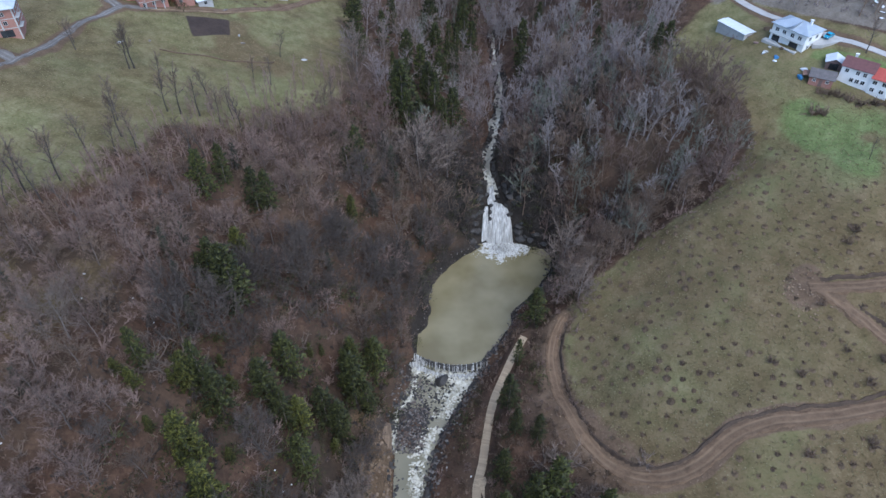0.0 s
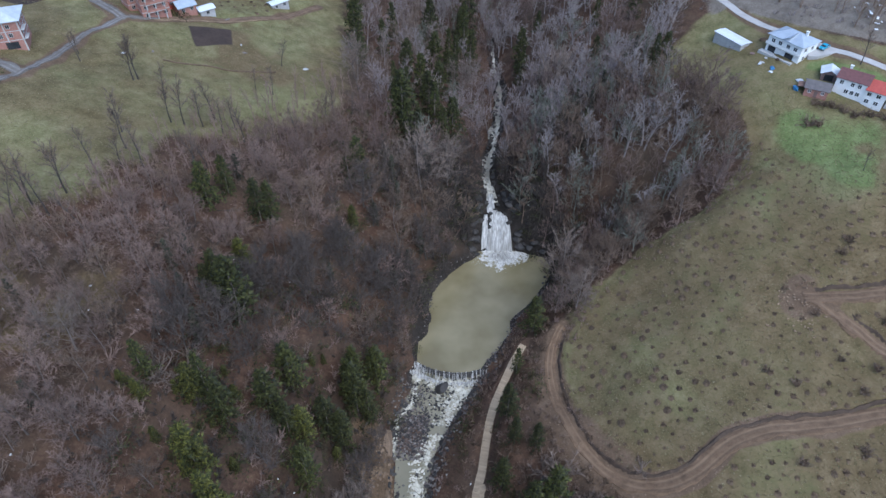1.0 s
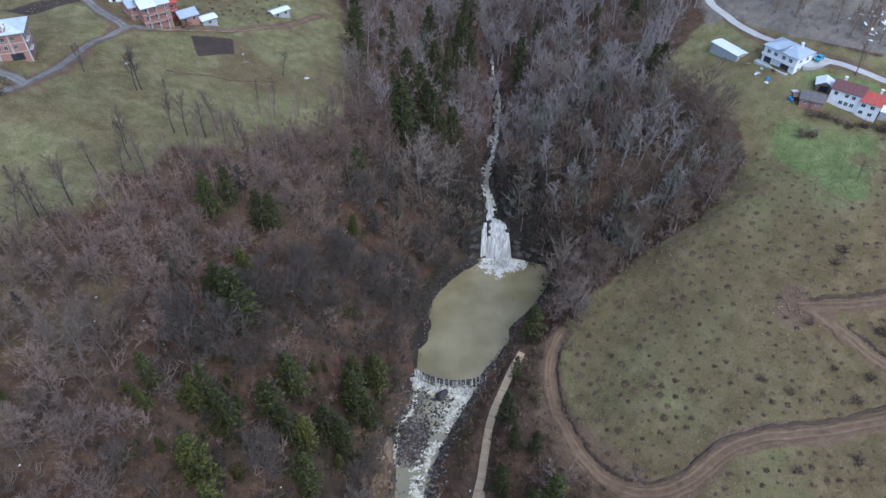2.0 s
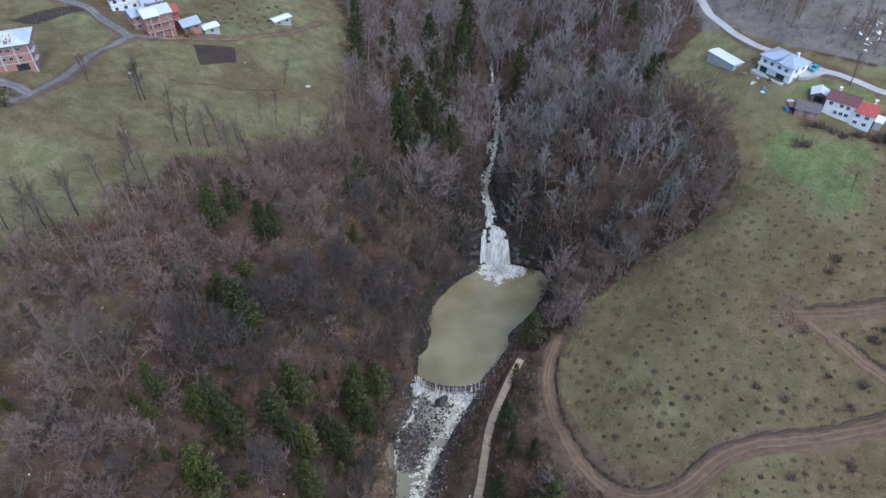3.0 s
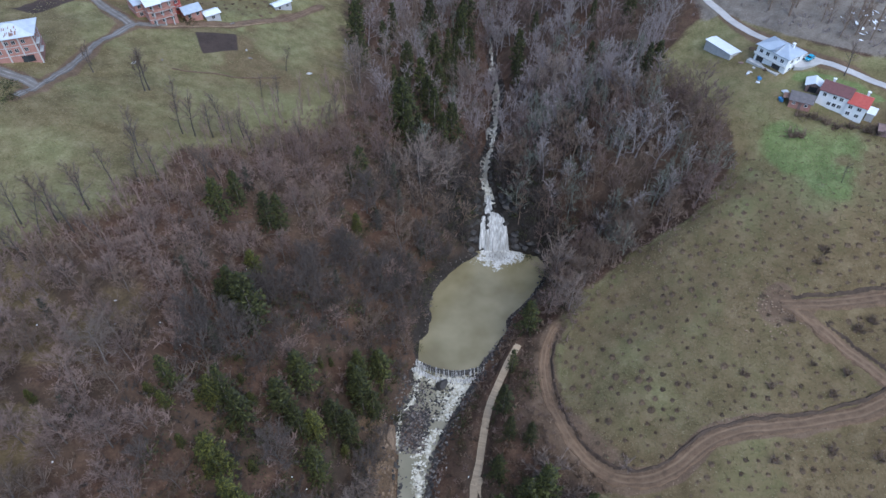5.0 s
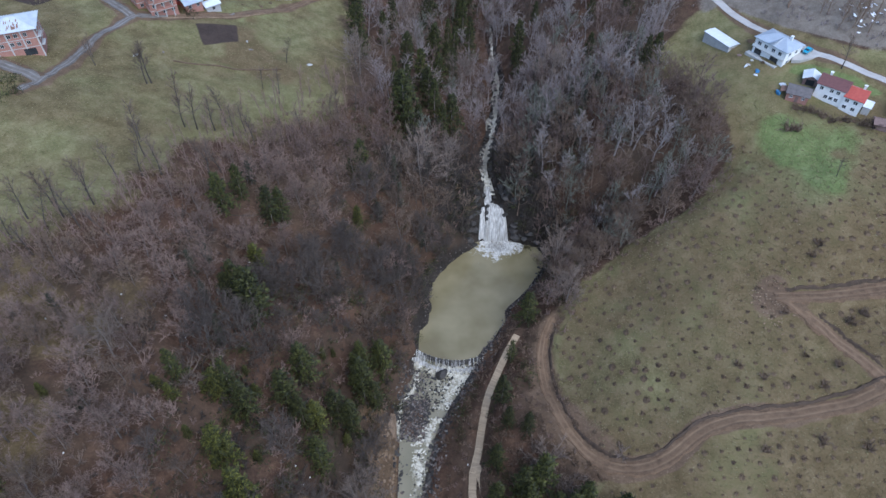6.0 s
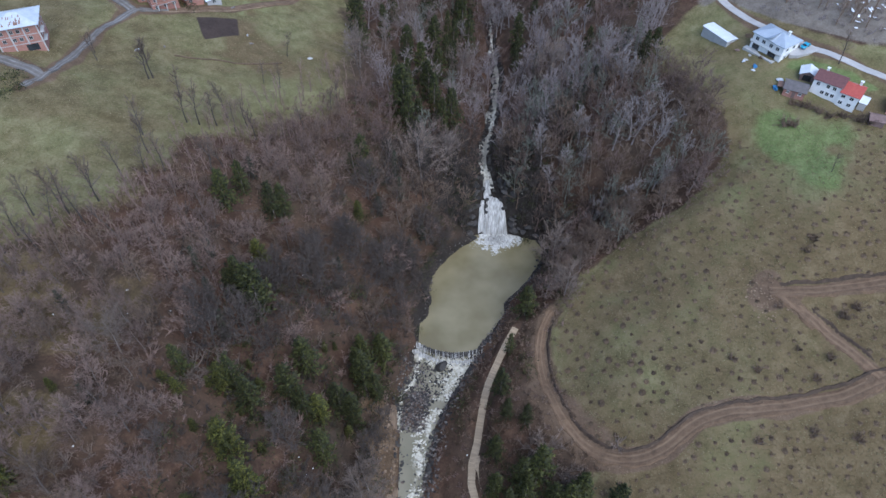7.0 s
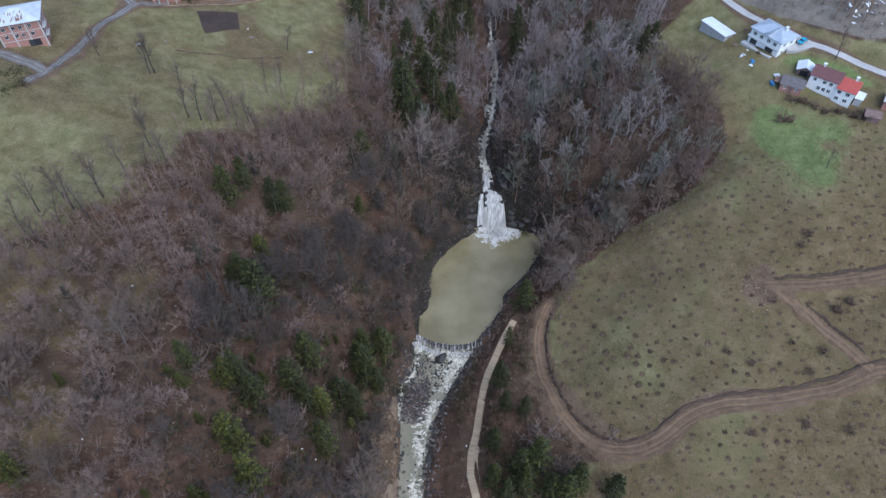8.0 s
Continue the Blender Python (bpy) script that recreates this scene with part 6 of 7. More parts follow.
def river_cliff():
    """A steep face of tan bedded rock at the water's edge: ledges, cracks and a crumbling brow."""
    ys, u = np.arange(57, 105.5, 0.3), np.linspace(0, 1, 26)
    foot = np.interp(ys, STREAM_Y, STREAM_X) - np.interp(ys, STREAM_Y, STREAM_W)
    U, Y = np.meshgrid(u, ys)
    tall = (7.8 + 1.6 * wander(ys, 0 * ys, 7, 3) + 0.9 * wander(ys, 0 * ys, 2.3, 5)) * smooth01(ys, 56, 61) * (1 - 0.8 * smooth01(ys, 96, 105.5))
    bed = np.interp(ys, STREAM_Y, STREAM_Z) - 0.8
    Zr = U * tall[:, None]
    out = 0.85 * wander(Y, Zr, 4.2, 11) + 0.5 * wander(Y, 2.2 * Zr, 1.6, 12) + 0.3 * wander(0.7 * Y, 5 * Zr, 1.3, 13) + 0.16 * wander(Y, Zr, 0.45, 14)
    X = foot[:, None] + 0.5 - 3.1 * U ** 1.15 - 2.2 * smooth01(U, 0.86, 1.0) + out * (0.35 + 0.65 * U)
    me = mesh_from("river_cliff", np.stack([X, Y, bed[:, None] + Zr - 1.3 * smooth01(U, 0.93, 1.0)], -1).reshape(-1, 3), grid_faces(len(ys), 26), CLIFF)
    return tagged(new("river_cliff", me), "steep tan rock cliff crumbling above the river", "cliff", kind="structure")


river_cliff()
outcrops = [stone_mesh("cliff_outcrop", 340 + i, CLIFF, 1.0, 3) for i in range(3)]
for k, (x, y, s) in enumerate([(-23.5, 63, 2.2), (-26.5, 60, 2.6), (-30, 58.5, 2.2), (-21, 58, 2.4), (-34, 59.5, 1.8), (-20.5, 69, 1.6)]):
    ob = new("cliff_outcrop", outcrops[k % 3])
    ob.matrix_basis = pose(x, y, level(x, y) - 0.55 * s, 0, 0, 47 * k) @ Matrix.Diagonal((1.1 * s, 1.2 * s, 0.8 * s, 1))
    tagged(ob, "tan weathered rock outcrop of the river cliff", "rock", "outcrops of the river cliff")
scattered_stones("cliff_rubble", cliff_rocks, CLIFF, "broken tan rock of the river cliff")
track_stones = []
for k in range(420):
    j = r.randint(len(TRACKS[0]) - 3)
    (ax, ay), (bx, by) = TRACKS[0][j], TRACKS[0][j + 1]
    f = r.rand()
    x, y = ax + (bx - ax) * f + r.normal(0, 2.6), ay + (by - ay) * f + r.normal(0, 2.6)
    if k % 4 == 0:
        x, y = 94 + r.normal(0, 3.0), 115 + r.normal(0, 4.0)
    track_stones.append((x, y, level(x, y) + 0.02, r.uniform(0.08, 0.3) * (1.6 if k % 4 == 0 else 1)))
scattered_stones("track_stones", track_stones, CLIFF, "pale stones scattered along the dirt track")


# ---------------------------------------------------------------- boardwalk
def box_bm(x0, x1, y0, y1, z0, z1, bevel=0.0):
    bm = bmesh.new()
    bmesh.ops.create_cube(bm, size=1.0)
    for v in bm.verts:
        v.co = Vector(((x0 + x1) / 2 + v.co.x * (x1 - x0), (y0 + y1) / 2 + v.co.y * (y1 - y0), (z0 + z1) / 2 + v.co.z * (z1 - z0)))
    if bevel:
        bmesh.ops.bevel(bm, geom=bm.edges[:], offset=bevel, segments=1, affect="EDGES")
    return bm


def shared(name, bm, material):
    me = bpy.data.meshes.new(name)
    bm.to_mesh(me)
    bm.free()
    me.materials.append(material)
    return me


PLANK_ME = shared("plank", box_bm(-1.12, 1.12, -0.225, 0.225, -0.05, 0.0, 0.012), PLANK)
POST_ME = shared("post", box_bm(-0.08, 0.08, -0.08, 0.08, -2.2, -0.06), BARK)


def boardwalk(name, line, label):
    root = thing(name, line[0][0], line[0][1], line[0][2], label=label, category="boardwalk")
    inv = root.matrix_basis.inverted()
    P = np.array(line, float)
    L = np.concatenate([[0], np.cumsum(np.linalg.norm(np.diff(P, axis=0), axis=1))])
    r = np.random.RandomState(3)
    at = lambda s: np.array([np.interp(s, L, P[:, i]) for i in range(3)])
    s, k = 0.2, 0
    rails = ([], [])
    while s < L[-1]:
        p, d = at(s), at(min(s + 0.8, L[-1])) - at(max(s - 0.8, 0))
        turn = math.degrees(math.atan2(d[1], d[0])) - 90
        tip = math.degrees(math.atan2(d[2], math.hypot(d[0], d[1])))
        ob = new("plank", PLANK_ME)
        ob.parent = root
        ob.matrix_basis = inv @ pose(*p, 0, 0, turn) @ pose(0, 0, r.normal(0, 0.006), tip, 0, r.normal(0, 0.5)) @ Matrix.Diagonal((1 + r.normal(0, 0.018), 1, 1, 1))
        n = np.array([-d[1], d[0], 0]) / math.hypot(d[0], d[1])
        for sgn in (0, 1):
            rails[sgn].append(np.array(p) + n * (0.75 if sgn else -0.75) - [0, 0, 0.14])
        if k % 5 == 0:
            for sgn in (-1, 1):
                q = new("post", POST_ME)
                q.parent = root
                q.matrix_basis = inv @ pose(*(np.array(p) + n * 0.8 * sgn), 0, 0, turn)
        s, k = s + 0.46, k + 1
    for pts in rails:
        segs = [(*pts[i], 0.09, *pts[i + 1], 0.09) for i in range(len(pts) - 1)]
        V, F = tubes(segs, 4)
        part("stringer", mesh_from("stringer", V - np.array(line[0]), F, BARK), None, root)
    return root


boardwalk("boardwalk", DECK, "pale weathered wooden boardwalk winding along the river bank")
boardwalk("boardwalk_branch", [(9.6, 81.5, 2.62), (10.9, 76.8, 2.4), (11.8, 72.0, 2.25)], "short branch of the pale wooden boardwalk")


# ---------------------------------------------------------------- buildings
def slab(points, thick):
    """A flat sheet through the corner points, with thickness downwards."""
    bm = bmesh.new()
    top = [bm.verts.new(p) for p in points]
    low = [bm.verts.new((p[0], p[1], p[2] - thick)) for p in points]
    bm.faces.new(top)
    bm.faces.new(low[::-1])
    n = len(points)
    for i in range(n):
        bm.faces.new((top[i], low[i], low[(i + 1) % n], top[(i + 1) % n]))
    return bm


def gable_roof(root, L, W, H, rise, over, material, name="roof", label=""):
    """Two slopes with the ridge along the house, and gable walls under them."""
    x0, x1, e = -L / 2 - over, L / 2 + over, W / 2 + over
    drop = rise * over / (W / 2)
    for s in (-1, 1):
        pts = [(x0, s * e, H - drop), (x1, s * e, H - drop), (x1, 0, H + rise), (x0, 0, H + rise)]
        part(name, slab([(p[0], p[1], p[2] + 0.16) for p in pts], 0.14), material, root, label)


def hip_roof(root, L, W, H, rise, over, material, label=""):
    a, b = L / 2 + over, W / 2 + over
    r = max(L / 2 - W / 2, 0.3)
    bm = bm_of([(-a, -b, H), (a, -b, H), (a, b, H), (-a, b, H), (-r, 0, H + rise), (r, 0, H + rise), (-a, -b, H - 0.15), (a, -b, H - 0.15), (a, b, H - 0.15), (-a, b, H - 0.15)],
               [(0, 1, 5, 4), (1, 2, 5), (2, 3, 4, 5), (3, 0, 4), (0, 6, 7, 1), (1, 7, 8, 2), (2, 8, 9, 3), (3, 9, 6, 0), (9, 8, 7, 6)])
    part("roof", bm, material, root, label)


def walls(root, L, W, H, material, gable=0.0, sink=2.5):
    V = [(-L / 2, -W / 2, -sink), (L / 2, -W / 2, -sink), (L / 2, W / 2, -sink), (-L / 2, W / 2, -sink), (-L / 2, -W / 2, H), (L / 2, -W / 2, H), (L / 2, W / 2, H), (-L / 2, W / 2, H)]
    F = [(0, 1, 5, 4), (2, 3, 7, 6), (3, 2, 1, 0)]
    if gable:
        V += [(-L / 2, 0, H + gable), (L / 2, 0, H + gable)]
        F += [(1, 2, 6, 9, 5), (3, 0, 4, 8, 7)]
    else:
        F += [(1, 2, 6, 5), (3, 0, 4, 7), (4, 5, 6, 7)]
    return part("wall", bm_of(V, F), material, root)


def window(root, x, y, z, w, h, face="front", trim=WHITE_WALL, name="window"):
    """A window with a proud frame, a recessed dark pane and a sill."""
    turn = {"front": 0, "back": 180, "right": 90, "left": -90}[face]
    bm = bmesh.new()
    t = 0.09
    for x0, x1, z0, z1 in ((-w / 2 - t, w / 2 + t, h / 2, h / 2 + t), (-w / 2 - t, w / 2 + t, -h / 2 - t, -h / 2), (-w / 2 - t, -w / 2, -h / 2, h / 2), (w / 2, w / 2 + t, -h / 2, h / 2), (-0.04, 0.04, -h / 2, h / 2)):
        m = bmesh.ops.create_cube(bm, size=1.0)["verts"]
        for v in m:
            v.co = Vector(((x0 + x1) / 2 + v.co.x * (x1 - x0), v.co.y * 0.12 - 0.03, (z0 + z1) / 2 + v.co.z * (z1 - z0)))
    ob = part(name, bm, trim, root)
    ob.matrix_basis = pose(x, y, z, 0, 0, turn)
    part("pane", box_bm(-w / 2, w / 2, -0.02, 0.03, -h / 2, h / 2), DARK_GLASS, ob)
    return ob


def chimney(root, x, y, z, h=1.2, material=WHITE_WALL):
    ob = part("chimney", box_bm(x - 0.35, x + 0.35, y - 0.35, y + 0.35, z - 0.8, z + h, 0.03), material, root)
    part("chimney_cap", box_bm(x - 0.5, x + 0.5, y - 0.5, y + 0.5, z + h + 0.02, z + h + 0.16, 0.02), material, ob)


def site(name, ax, ay, bx, by, depth, label, category="house", lift=0.0):
    """A building whose front runs from a to b; its other walls lie behind, away from the valley."""
    L = math.hypot(bx - ax, by - ay)
    turn = math.degrees(math.atan2(by - ay, bx - ax))
    nx, ny = -(by - ay) / L, (bx - ax) / L
    x, y = (ax + bx) / 2 + nx * depth / 2, (ay + by) / 2 + ny * depth / 2
    z = 0.5 * (level(ax, ay) + level(bx, by)) + lift
    return thing(name, x, y, z, turn, label, category), L


# long shed with a white roof
shed, L = site("long_shed", 95.5, 219, 101.0, 208.2, 4.6, "long grey block shed with a white sheet roof", "shed", 0.2)
walls(shed, L, 4.6, 2.9, GREY_WALL, 0.25)
gable_roof(shed, L, 4.6, 2.9, 0.25, 0.3, ROOF_WHITE, label="white corrugated sheet roof slope")
part("door", box_bm(L / 2, L / 2 + 0.07, -0.7, 0.7, -0.2, 2.0), ROOF_BROWN, shed, "brown plank door")

# two-storey house with a blue-grey roof
house, L = site("blue_roofed_house", 107.8, 205.2, 114.5, 195.0, 8.6, "pale two-storey house with a blue-grey hipped roof")
walls(house, L, 8.6, 5.6, WHITE_WALL)
hip_roof(house, L, 8.6, 5.75, 2.1, 0.6, ROOF_BLUE, "blue-grey sheet metal hipped roof")
for s in (-1, 1):
    part("cross_gable", slab([(1.2, -5.1, 5.95), (1.2 + s * 2.7, -5.1, 5.72), (1.2 + s * 2.7, 0, 6.0), (1.2, 0, 7.9)] if s > 0 else [(1.2, -5.1, 7.3), (1.2 - 2.7, -5.1, 5.72), (1.2 - 2.7, 0, 6.0), (1.2, 0, 7.9)], 0.12), ROOF_BLUE, house)
chimney(house, 3.2, 0.8, 7.3)
for x in (-4.2, -1.6, 1.4, 4.0):
    window(house, x, -4.32, 4.1, 1.2, 1.2)
# dark panels on the wall stand in for the shade inside open bays
for x, w in ((-3.9, 2.6), (2.6, 3.0)):
    part("porch_shade_panel", box_bm(x - w / 2, x + w / 2, -4.36, -4.22, 0.2, 2.1), DARK_GLASS, house, "dark panel for the shade in a ground-floor opening")
part("balcony", box_bm(-L / 2, L / 2, -5.3, -4.34, 2.62, 2.8), CONCRETE, house)
part("balcony_rail", box_bm(-L / 2, L / 2, -5.3, -5.2, 2.81, 3.6), WHITE_WALL, house)
part("terrace", box_bm(-L / 2 - 1.0, L / 2 - 1, -6.4, -4.34, -1.6, 0.12), CONCRETE, house, "pale concrete terrace before the house")
for y in (-2, 1.5):
    window(house, L / 2 + 0.02, y, 4.1, 1.1, 1.2, "right")
    window(house, L / 2 + 0.02, y, 1.3, 1.1, 1.2, "right")

# white house in two blocks
white, L1 = site("white_house", 120.6, 181.2, 127.4, 175.8, 7.0, "white two-storey house with dark red and orange-red roofs", lift=0.3)
walls(white, L1, 7.0, 5.1, WHITE_WALL, 1.7)
gable_roof(white, L1, 7.0, 5.1, 1.7, 0.4, ROOF_DARKRED, label="dark red tiled roof slope")
L2 = 5.8
ox = L1 / 2 + L2 / 2 + 0.01
block = part("east_block", bm_of([(ox - L2 / 2, -3.9, -2.5), (ox + L2 / 2, -3.9, -2.5), (ox + L2 / 2, 3.2, -2.5), (ox - L2 / 2, 3.2, -2.5), (ox - L2 / 2, -3.9, 3.8), (ox + L2 / 2, -3.9, 3.8), (ox + L2 / 2, 3.2, 4.4), (ox - L2 / 2, 3.2, 4.4)],
                                 [(0, 1, 5, 4), (1, 2, 6, 5), (2, 3, 7, 6), (3, 0, 4, 7), (4, 5, 6, 7), (3, 2, 1, 0)]), WHITE_WALL, white, "white rendered lower block of the house")
for s in (-1, 1):
    part("roof", slab([(ox - L2 / 2 - 0.1, -0.2 + s * 4.2, 4.0), (ox + L2 / 2 + 0.4, -0.2 + s * 4.2, 4.0), (ox + L2 / 2 + 0.4, -0.2, 6.0), (ox - L2 / 2 - 0.1, -0.2, 6.0)], 0.14), ROOF_RED, white, "orange-red tiled roof slope")
for x in (-2.7, 0.4, 2.4):
    window(white, x, -3.52, 3.9, 0.95, 1.15)
for x in (-0.6, 1.0, 2.6):
    window(white, x, -3.52, 1.4, 1.0, 1.2)
for x in (-1.6, 1.0):
    window(white, ox + x, -3.92, 2.8, 1.1, 1.1)
    window(white, ox + x, -3.92, 0.5, 1.1, 1.1)
for y in (-1.4, 1.4):
    window(white, -L1 / 2 - 0.02, y, 4.2, 0.9, 1.1, "left")
chimney(white, -2.2, 0.8, 6.4)
chimney(white, ox + 1.2, 0.3, 5.9)
annex = thing("lean_to_shed", 135.3, 173.9, level(135.3, 173.9), -38, "small grey lean-to shed with a pale roof", "shed")
walls(annex, 2.2, 3.4, 2.4, GREY_WALL)
part("roof", slab([(-1.3, -2.0, 2.5), (1.3, -2.0, 2.5), (1.3, 2.0, 3.0), (-1.3, 2.0, 3.0)], 0.1), ROOF_WHITE, annex)

# old brick hut with lean-to and white-roofed barn
hut, L = site("brick_hut", 111.8, 180.6, 117.6, 177.6, 5.6, "old orange-brick hut with a patched grey-brown roof", "hut", 0.2)
walls(hut, L, 5.6, 2.8, BRICK_RED, 1.3)
gable_roof(hut, L, 5.6, 2.8, 1.3, 0.5, ROOF_SLATE, label="patched grey-brown roof slope")
part("door", box_bm(-0.5, 0.5, -2.88, -2.8, 0, 2.0), ROOF_BROWN, hut)
for x in (-1.9, 1.8):
    window(hut, x, -2.82, 1.7, 0.8, 0.8)
part("porch_roof", slab([(-L / 2 - 2.2, -1.5, 2.0), (-L / 2, -1.5, 2.3), (-L / 2, 2.0, 2.3), (-L / 2 - 2.2, 2.0, 2.0)], 0.1), RUST, hut, "rusty lean-to sheet")
for x, y in ((-L / 2 - 2.0, -1.3), (-L / 2 - 2.0, 1.8)):
    part("porch_post", box_bm(x - 0.08, x + 0.08, y - 0.08, y + 0.08, -1.2, 1.88), BARK, hut)
barn, L = site("open_barn", 118.6, 186.4, 122.6, 184.4, 4.4, "small open barn under a white gabled sheet roof", "barn", 0.2)
walls(barn, L, 4.4, 2.4, ROOF_BROWN, 1.1)
gable_roof(barn, L, 4.4, 2.4, 1.1, 0.55, ROOF_WHITE, label="white sheet roof slope")
# the gable isn't cut open: a dark panel stands for the shade inside
part("opening", box_bm(-L / 2 - 0.06, -L / 2 + 0.08, -1.3, 1.3, 0, 2.0), DARK_GLASS, barn, "dark panel for the shade in the open barn front")
barn.matrix_basis = barn.matrix_basis @ pose(0, 0, 0, 0, 0, 90)
tarp = thing("blue_tarpaulin_heap", 110.6, 183.5, level(110.6, 183.5), 20, "heap covered with a bright blue tarpaulin", "heap")
me = stone_mesh("cover", 350, TARP_BLUE, 0.9)
ob = part("cover", me, None, tarp)
ob.matrix_basis = pose(0, 0, 0.3) @ Matrix.Diagonal((1.1, 1.4, 1.2, 1))
old, L = site("old_brown_shed", 134.5, 166.0, 138.5, 164.5, 4.0, "weathered brown shed with a rusty roof", "shed", 0.1)
walls(old, L, 4.0, 2.0, ROOF_BROWN, 0.9)
gable_roof(old, L, 4.0, 2.0, 0.9, 0.4, ROOF_BROWN)
neighbour, L = site("neighbour_house", 141.5, 170.5, 147.5, 167.0, 6.0, "small orange-brick house with a pale patched roof", lift=0.2)
walls(neighbour, L, 6.0, 2.9, BRICK_RED, 1.4)
gable_roof(neighbour, L, 6.0, 2.9, 1.4, 0.5, GREY_WALL)
window(neighbour, -1.5, -3.02, 1.7, 0.9, 1.0)
window(neighbour, 1.5, -3.02, 1.7, 0.9, 1.0)

pad = [(118.0, 196.2), (120.6, 195.6), (124.2, 196.2), (128.6, 197.6), (126.8, 200.8), (122.6, 203.8), (119.2, 200.2)]
part_z = max(level(x, y) for x, y in pad) + 0.02
tagged(part("car_yard", slab([(x, y, 0.5 * (part_z + level(x, y) + 0.35)) for x, y in pad], 1.2), ROAD_CON), "pale concrete yard beside the house", "yard", kind="structure")


def car(x, y, z, turn, label):
    """A small hatchback: bevelled lower body, glazed cabin, wheels, lamps."""
    root = thing("parked_car", x, y, z, turn, label, "car")
    bm = bmesh.new()
    prof = [(-2.05, 0.35), (-2.1, 0.75), (-1.95, 0.92), (-1.05, 0.98), (-0.55, 1.42), (0.95, 1.46), (1.75, 1.0), (2.0, 0.9), (2.05, 0.38)]
    a = [bm.verts.new((px, -0.82, pz)) for px, pz in prof]
    b = [bm.verts.new((px, 0.82, pz)) for px, pz in prof]
    bm.faces.new(a)
    bm.faces.new(b[::-1])
    for i in range(len(prof)):
        j = (i + 1) % len(prof)
        bm.faces.new((a[i], b[i], b[j], a[j]))
    bmesh.ops.bevel(bm, geom=bm.edges[:], offset=0.06, segments=2, affect="EDGES")
    part("body", bm, CAR_BLUE, root)
    for s in (-1, 1):
        part("side_window", slab([(-0.72, s * 0.835, 1.02), (1.3, s * 0.835, 1.05), (0.9, s * 0.835, 1.38), (-0.5, s * 0.835, 1.36)], 0.01), DARK_GLASS, root)
        bmw = bm_of([(-0.8, s * 0.826, 1.0), (1.45, s * 0.826, 1.02), (0.92, s * 0.826, 1.39), (-0.5, s * 0.826, 1.37), (-0.8, s * 0.84, 1.0), (1.45, s * 0.84, 1.02), (0.92, s * 0.84, 1.39), (-0.5, s * 0.84, 1.37)],
                    [(0, 1, 2, 3), (7, 6, 5, 4), (0, 4, 5, 1), (1, 5, 6, 2), (2, 6, 7, 3), (3, 7, 4, 0)])
        part("door_glass", bmw, DARK_GLASS, root)
        for wx in (-1.3, 1.3):
            V, F = tubes([(wx, s * 0.62, 0.32, 0.32, wx, s * 0.86, 0.32, 0.32)], 16)
            w = part("wheel", mesh_from("wheel", V, F, RUBBER, True), None, root)
            V, F = tubes([(wx, s * 0.80, 0.32, 0.2, wx, s * 0.875, 0.32, 0.02)], 12)
            part("rim", mesh_from("rim", V, F, CONCRETE), None, w)
        part("headlight", box_bm(-2.12, -2.0, s * 0.55 - 0.17, s * 0.55 + 0.17, 0.66, 0.8, 0.02), WHITE_WALL, root)
        part("tail_light", box_bm(1.99, 2.07, s * 0.6 - 0.14, s * 0.6 + 0.14, 0.7, 0.86, 0.02), ROOF_RED, root)
    part("windscreen", bm_of([(-1.07, -0.7, 1.0), (-1.07, 0.7, 1.0), (-0.6, 0.65, 1.41), (-0.6, -0.65, 1.41), (-1.1, -0.7, 1.01), (-1.1, 0.7, 1.01), (-0.63, 0.65, 1.42), (-0.63, -0.65, 1.42)],
                            [(0, 1, 2, 3), (7, 6, 5, 4), (0, 4, 5, 1), (1, 5, 6, 2), (2, 6, 7, 3), (3, 7, 4, 0)]), DARK_GLASS, root)
    return root


car(124.0, 199.6, part_z - 0.02, 38, "turquoise blue hatchback parked on the concrete yard")
for k, (x, y, s, mat, label) in enumerate([(109.0, 210.6, 1.2, DRY, "dark heap of cut brush beside the house"), (104.6, 198.9, 0.8, ROOF_PALE, "pale heap of sacks and rubble"), (107.0, 195.2, 1.1, TARP_BLUE, "dark blue covered heap in the yard"), (106.0, 193.4, 0.6, ROOF_WHITE, "white sheeting heaped in the yard"), (113.4, 186.9, 1.2, ROOF_PALE, "pale stack of boards and sheets"), (104.0, 205.0, 0.8, ROOF_BROWN, "dark heap of yard scrap"), (107.0, 201.0, 0.6, GREY_WALL, "pale heap of building rubble"), (109.5, 198.5, 0.8, DRY, "dark heap of cut brush"),
                                           (105.5, 199.5, 0.6, GREY_WALL, "grey heap of yard scrap")]):
    ob = new("yard_mound", stone_mesh("yard_mound", 360 + k, mat, 0.6))
    ob.matrix_basis = pose(x, y, level(x, y) + 0.1, 0, 0, 40 * k) @ Matrix.Diagonal((s * 1.6, s, s, 1))
    tagged(ob, label, "heap", "heaps in the yard")

# ---- village on the western meadow
brick, L = site("brick_apartment_building", -142.6, 187.0, -130.3, 191.6, 11.0, "unfinished three-storey orange-brick building with a pale rusted roof")
walls(brick, L, 11.0, 8.6, BRICK_RED)
hip_roof(brick, L, 11.0, 8.75, 2.3, 0.9, ROOF_PALE, "pale sheet metal roof with rusty patches")
for z in (2.75, 5.6, 8.4):
    part("floor_band", box_bm(-L / 2 - 0.06, L / 2 + 0.06, -5.56, 5.56, z - 0.2, z), CONCRETE, brick, "pale concrete floor slab edge")
for x in (-L / 2 + 0.2, -2.2, 2.2, L / 2 - 0.2):
    part("column", box_bm(x - 0.2, x + 0.2, -5.55, -5.4, -1.5, 8.5), CONCRETE, brick)
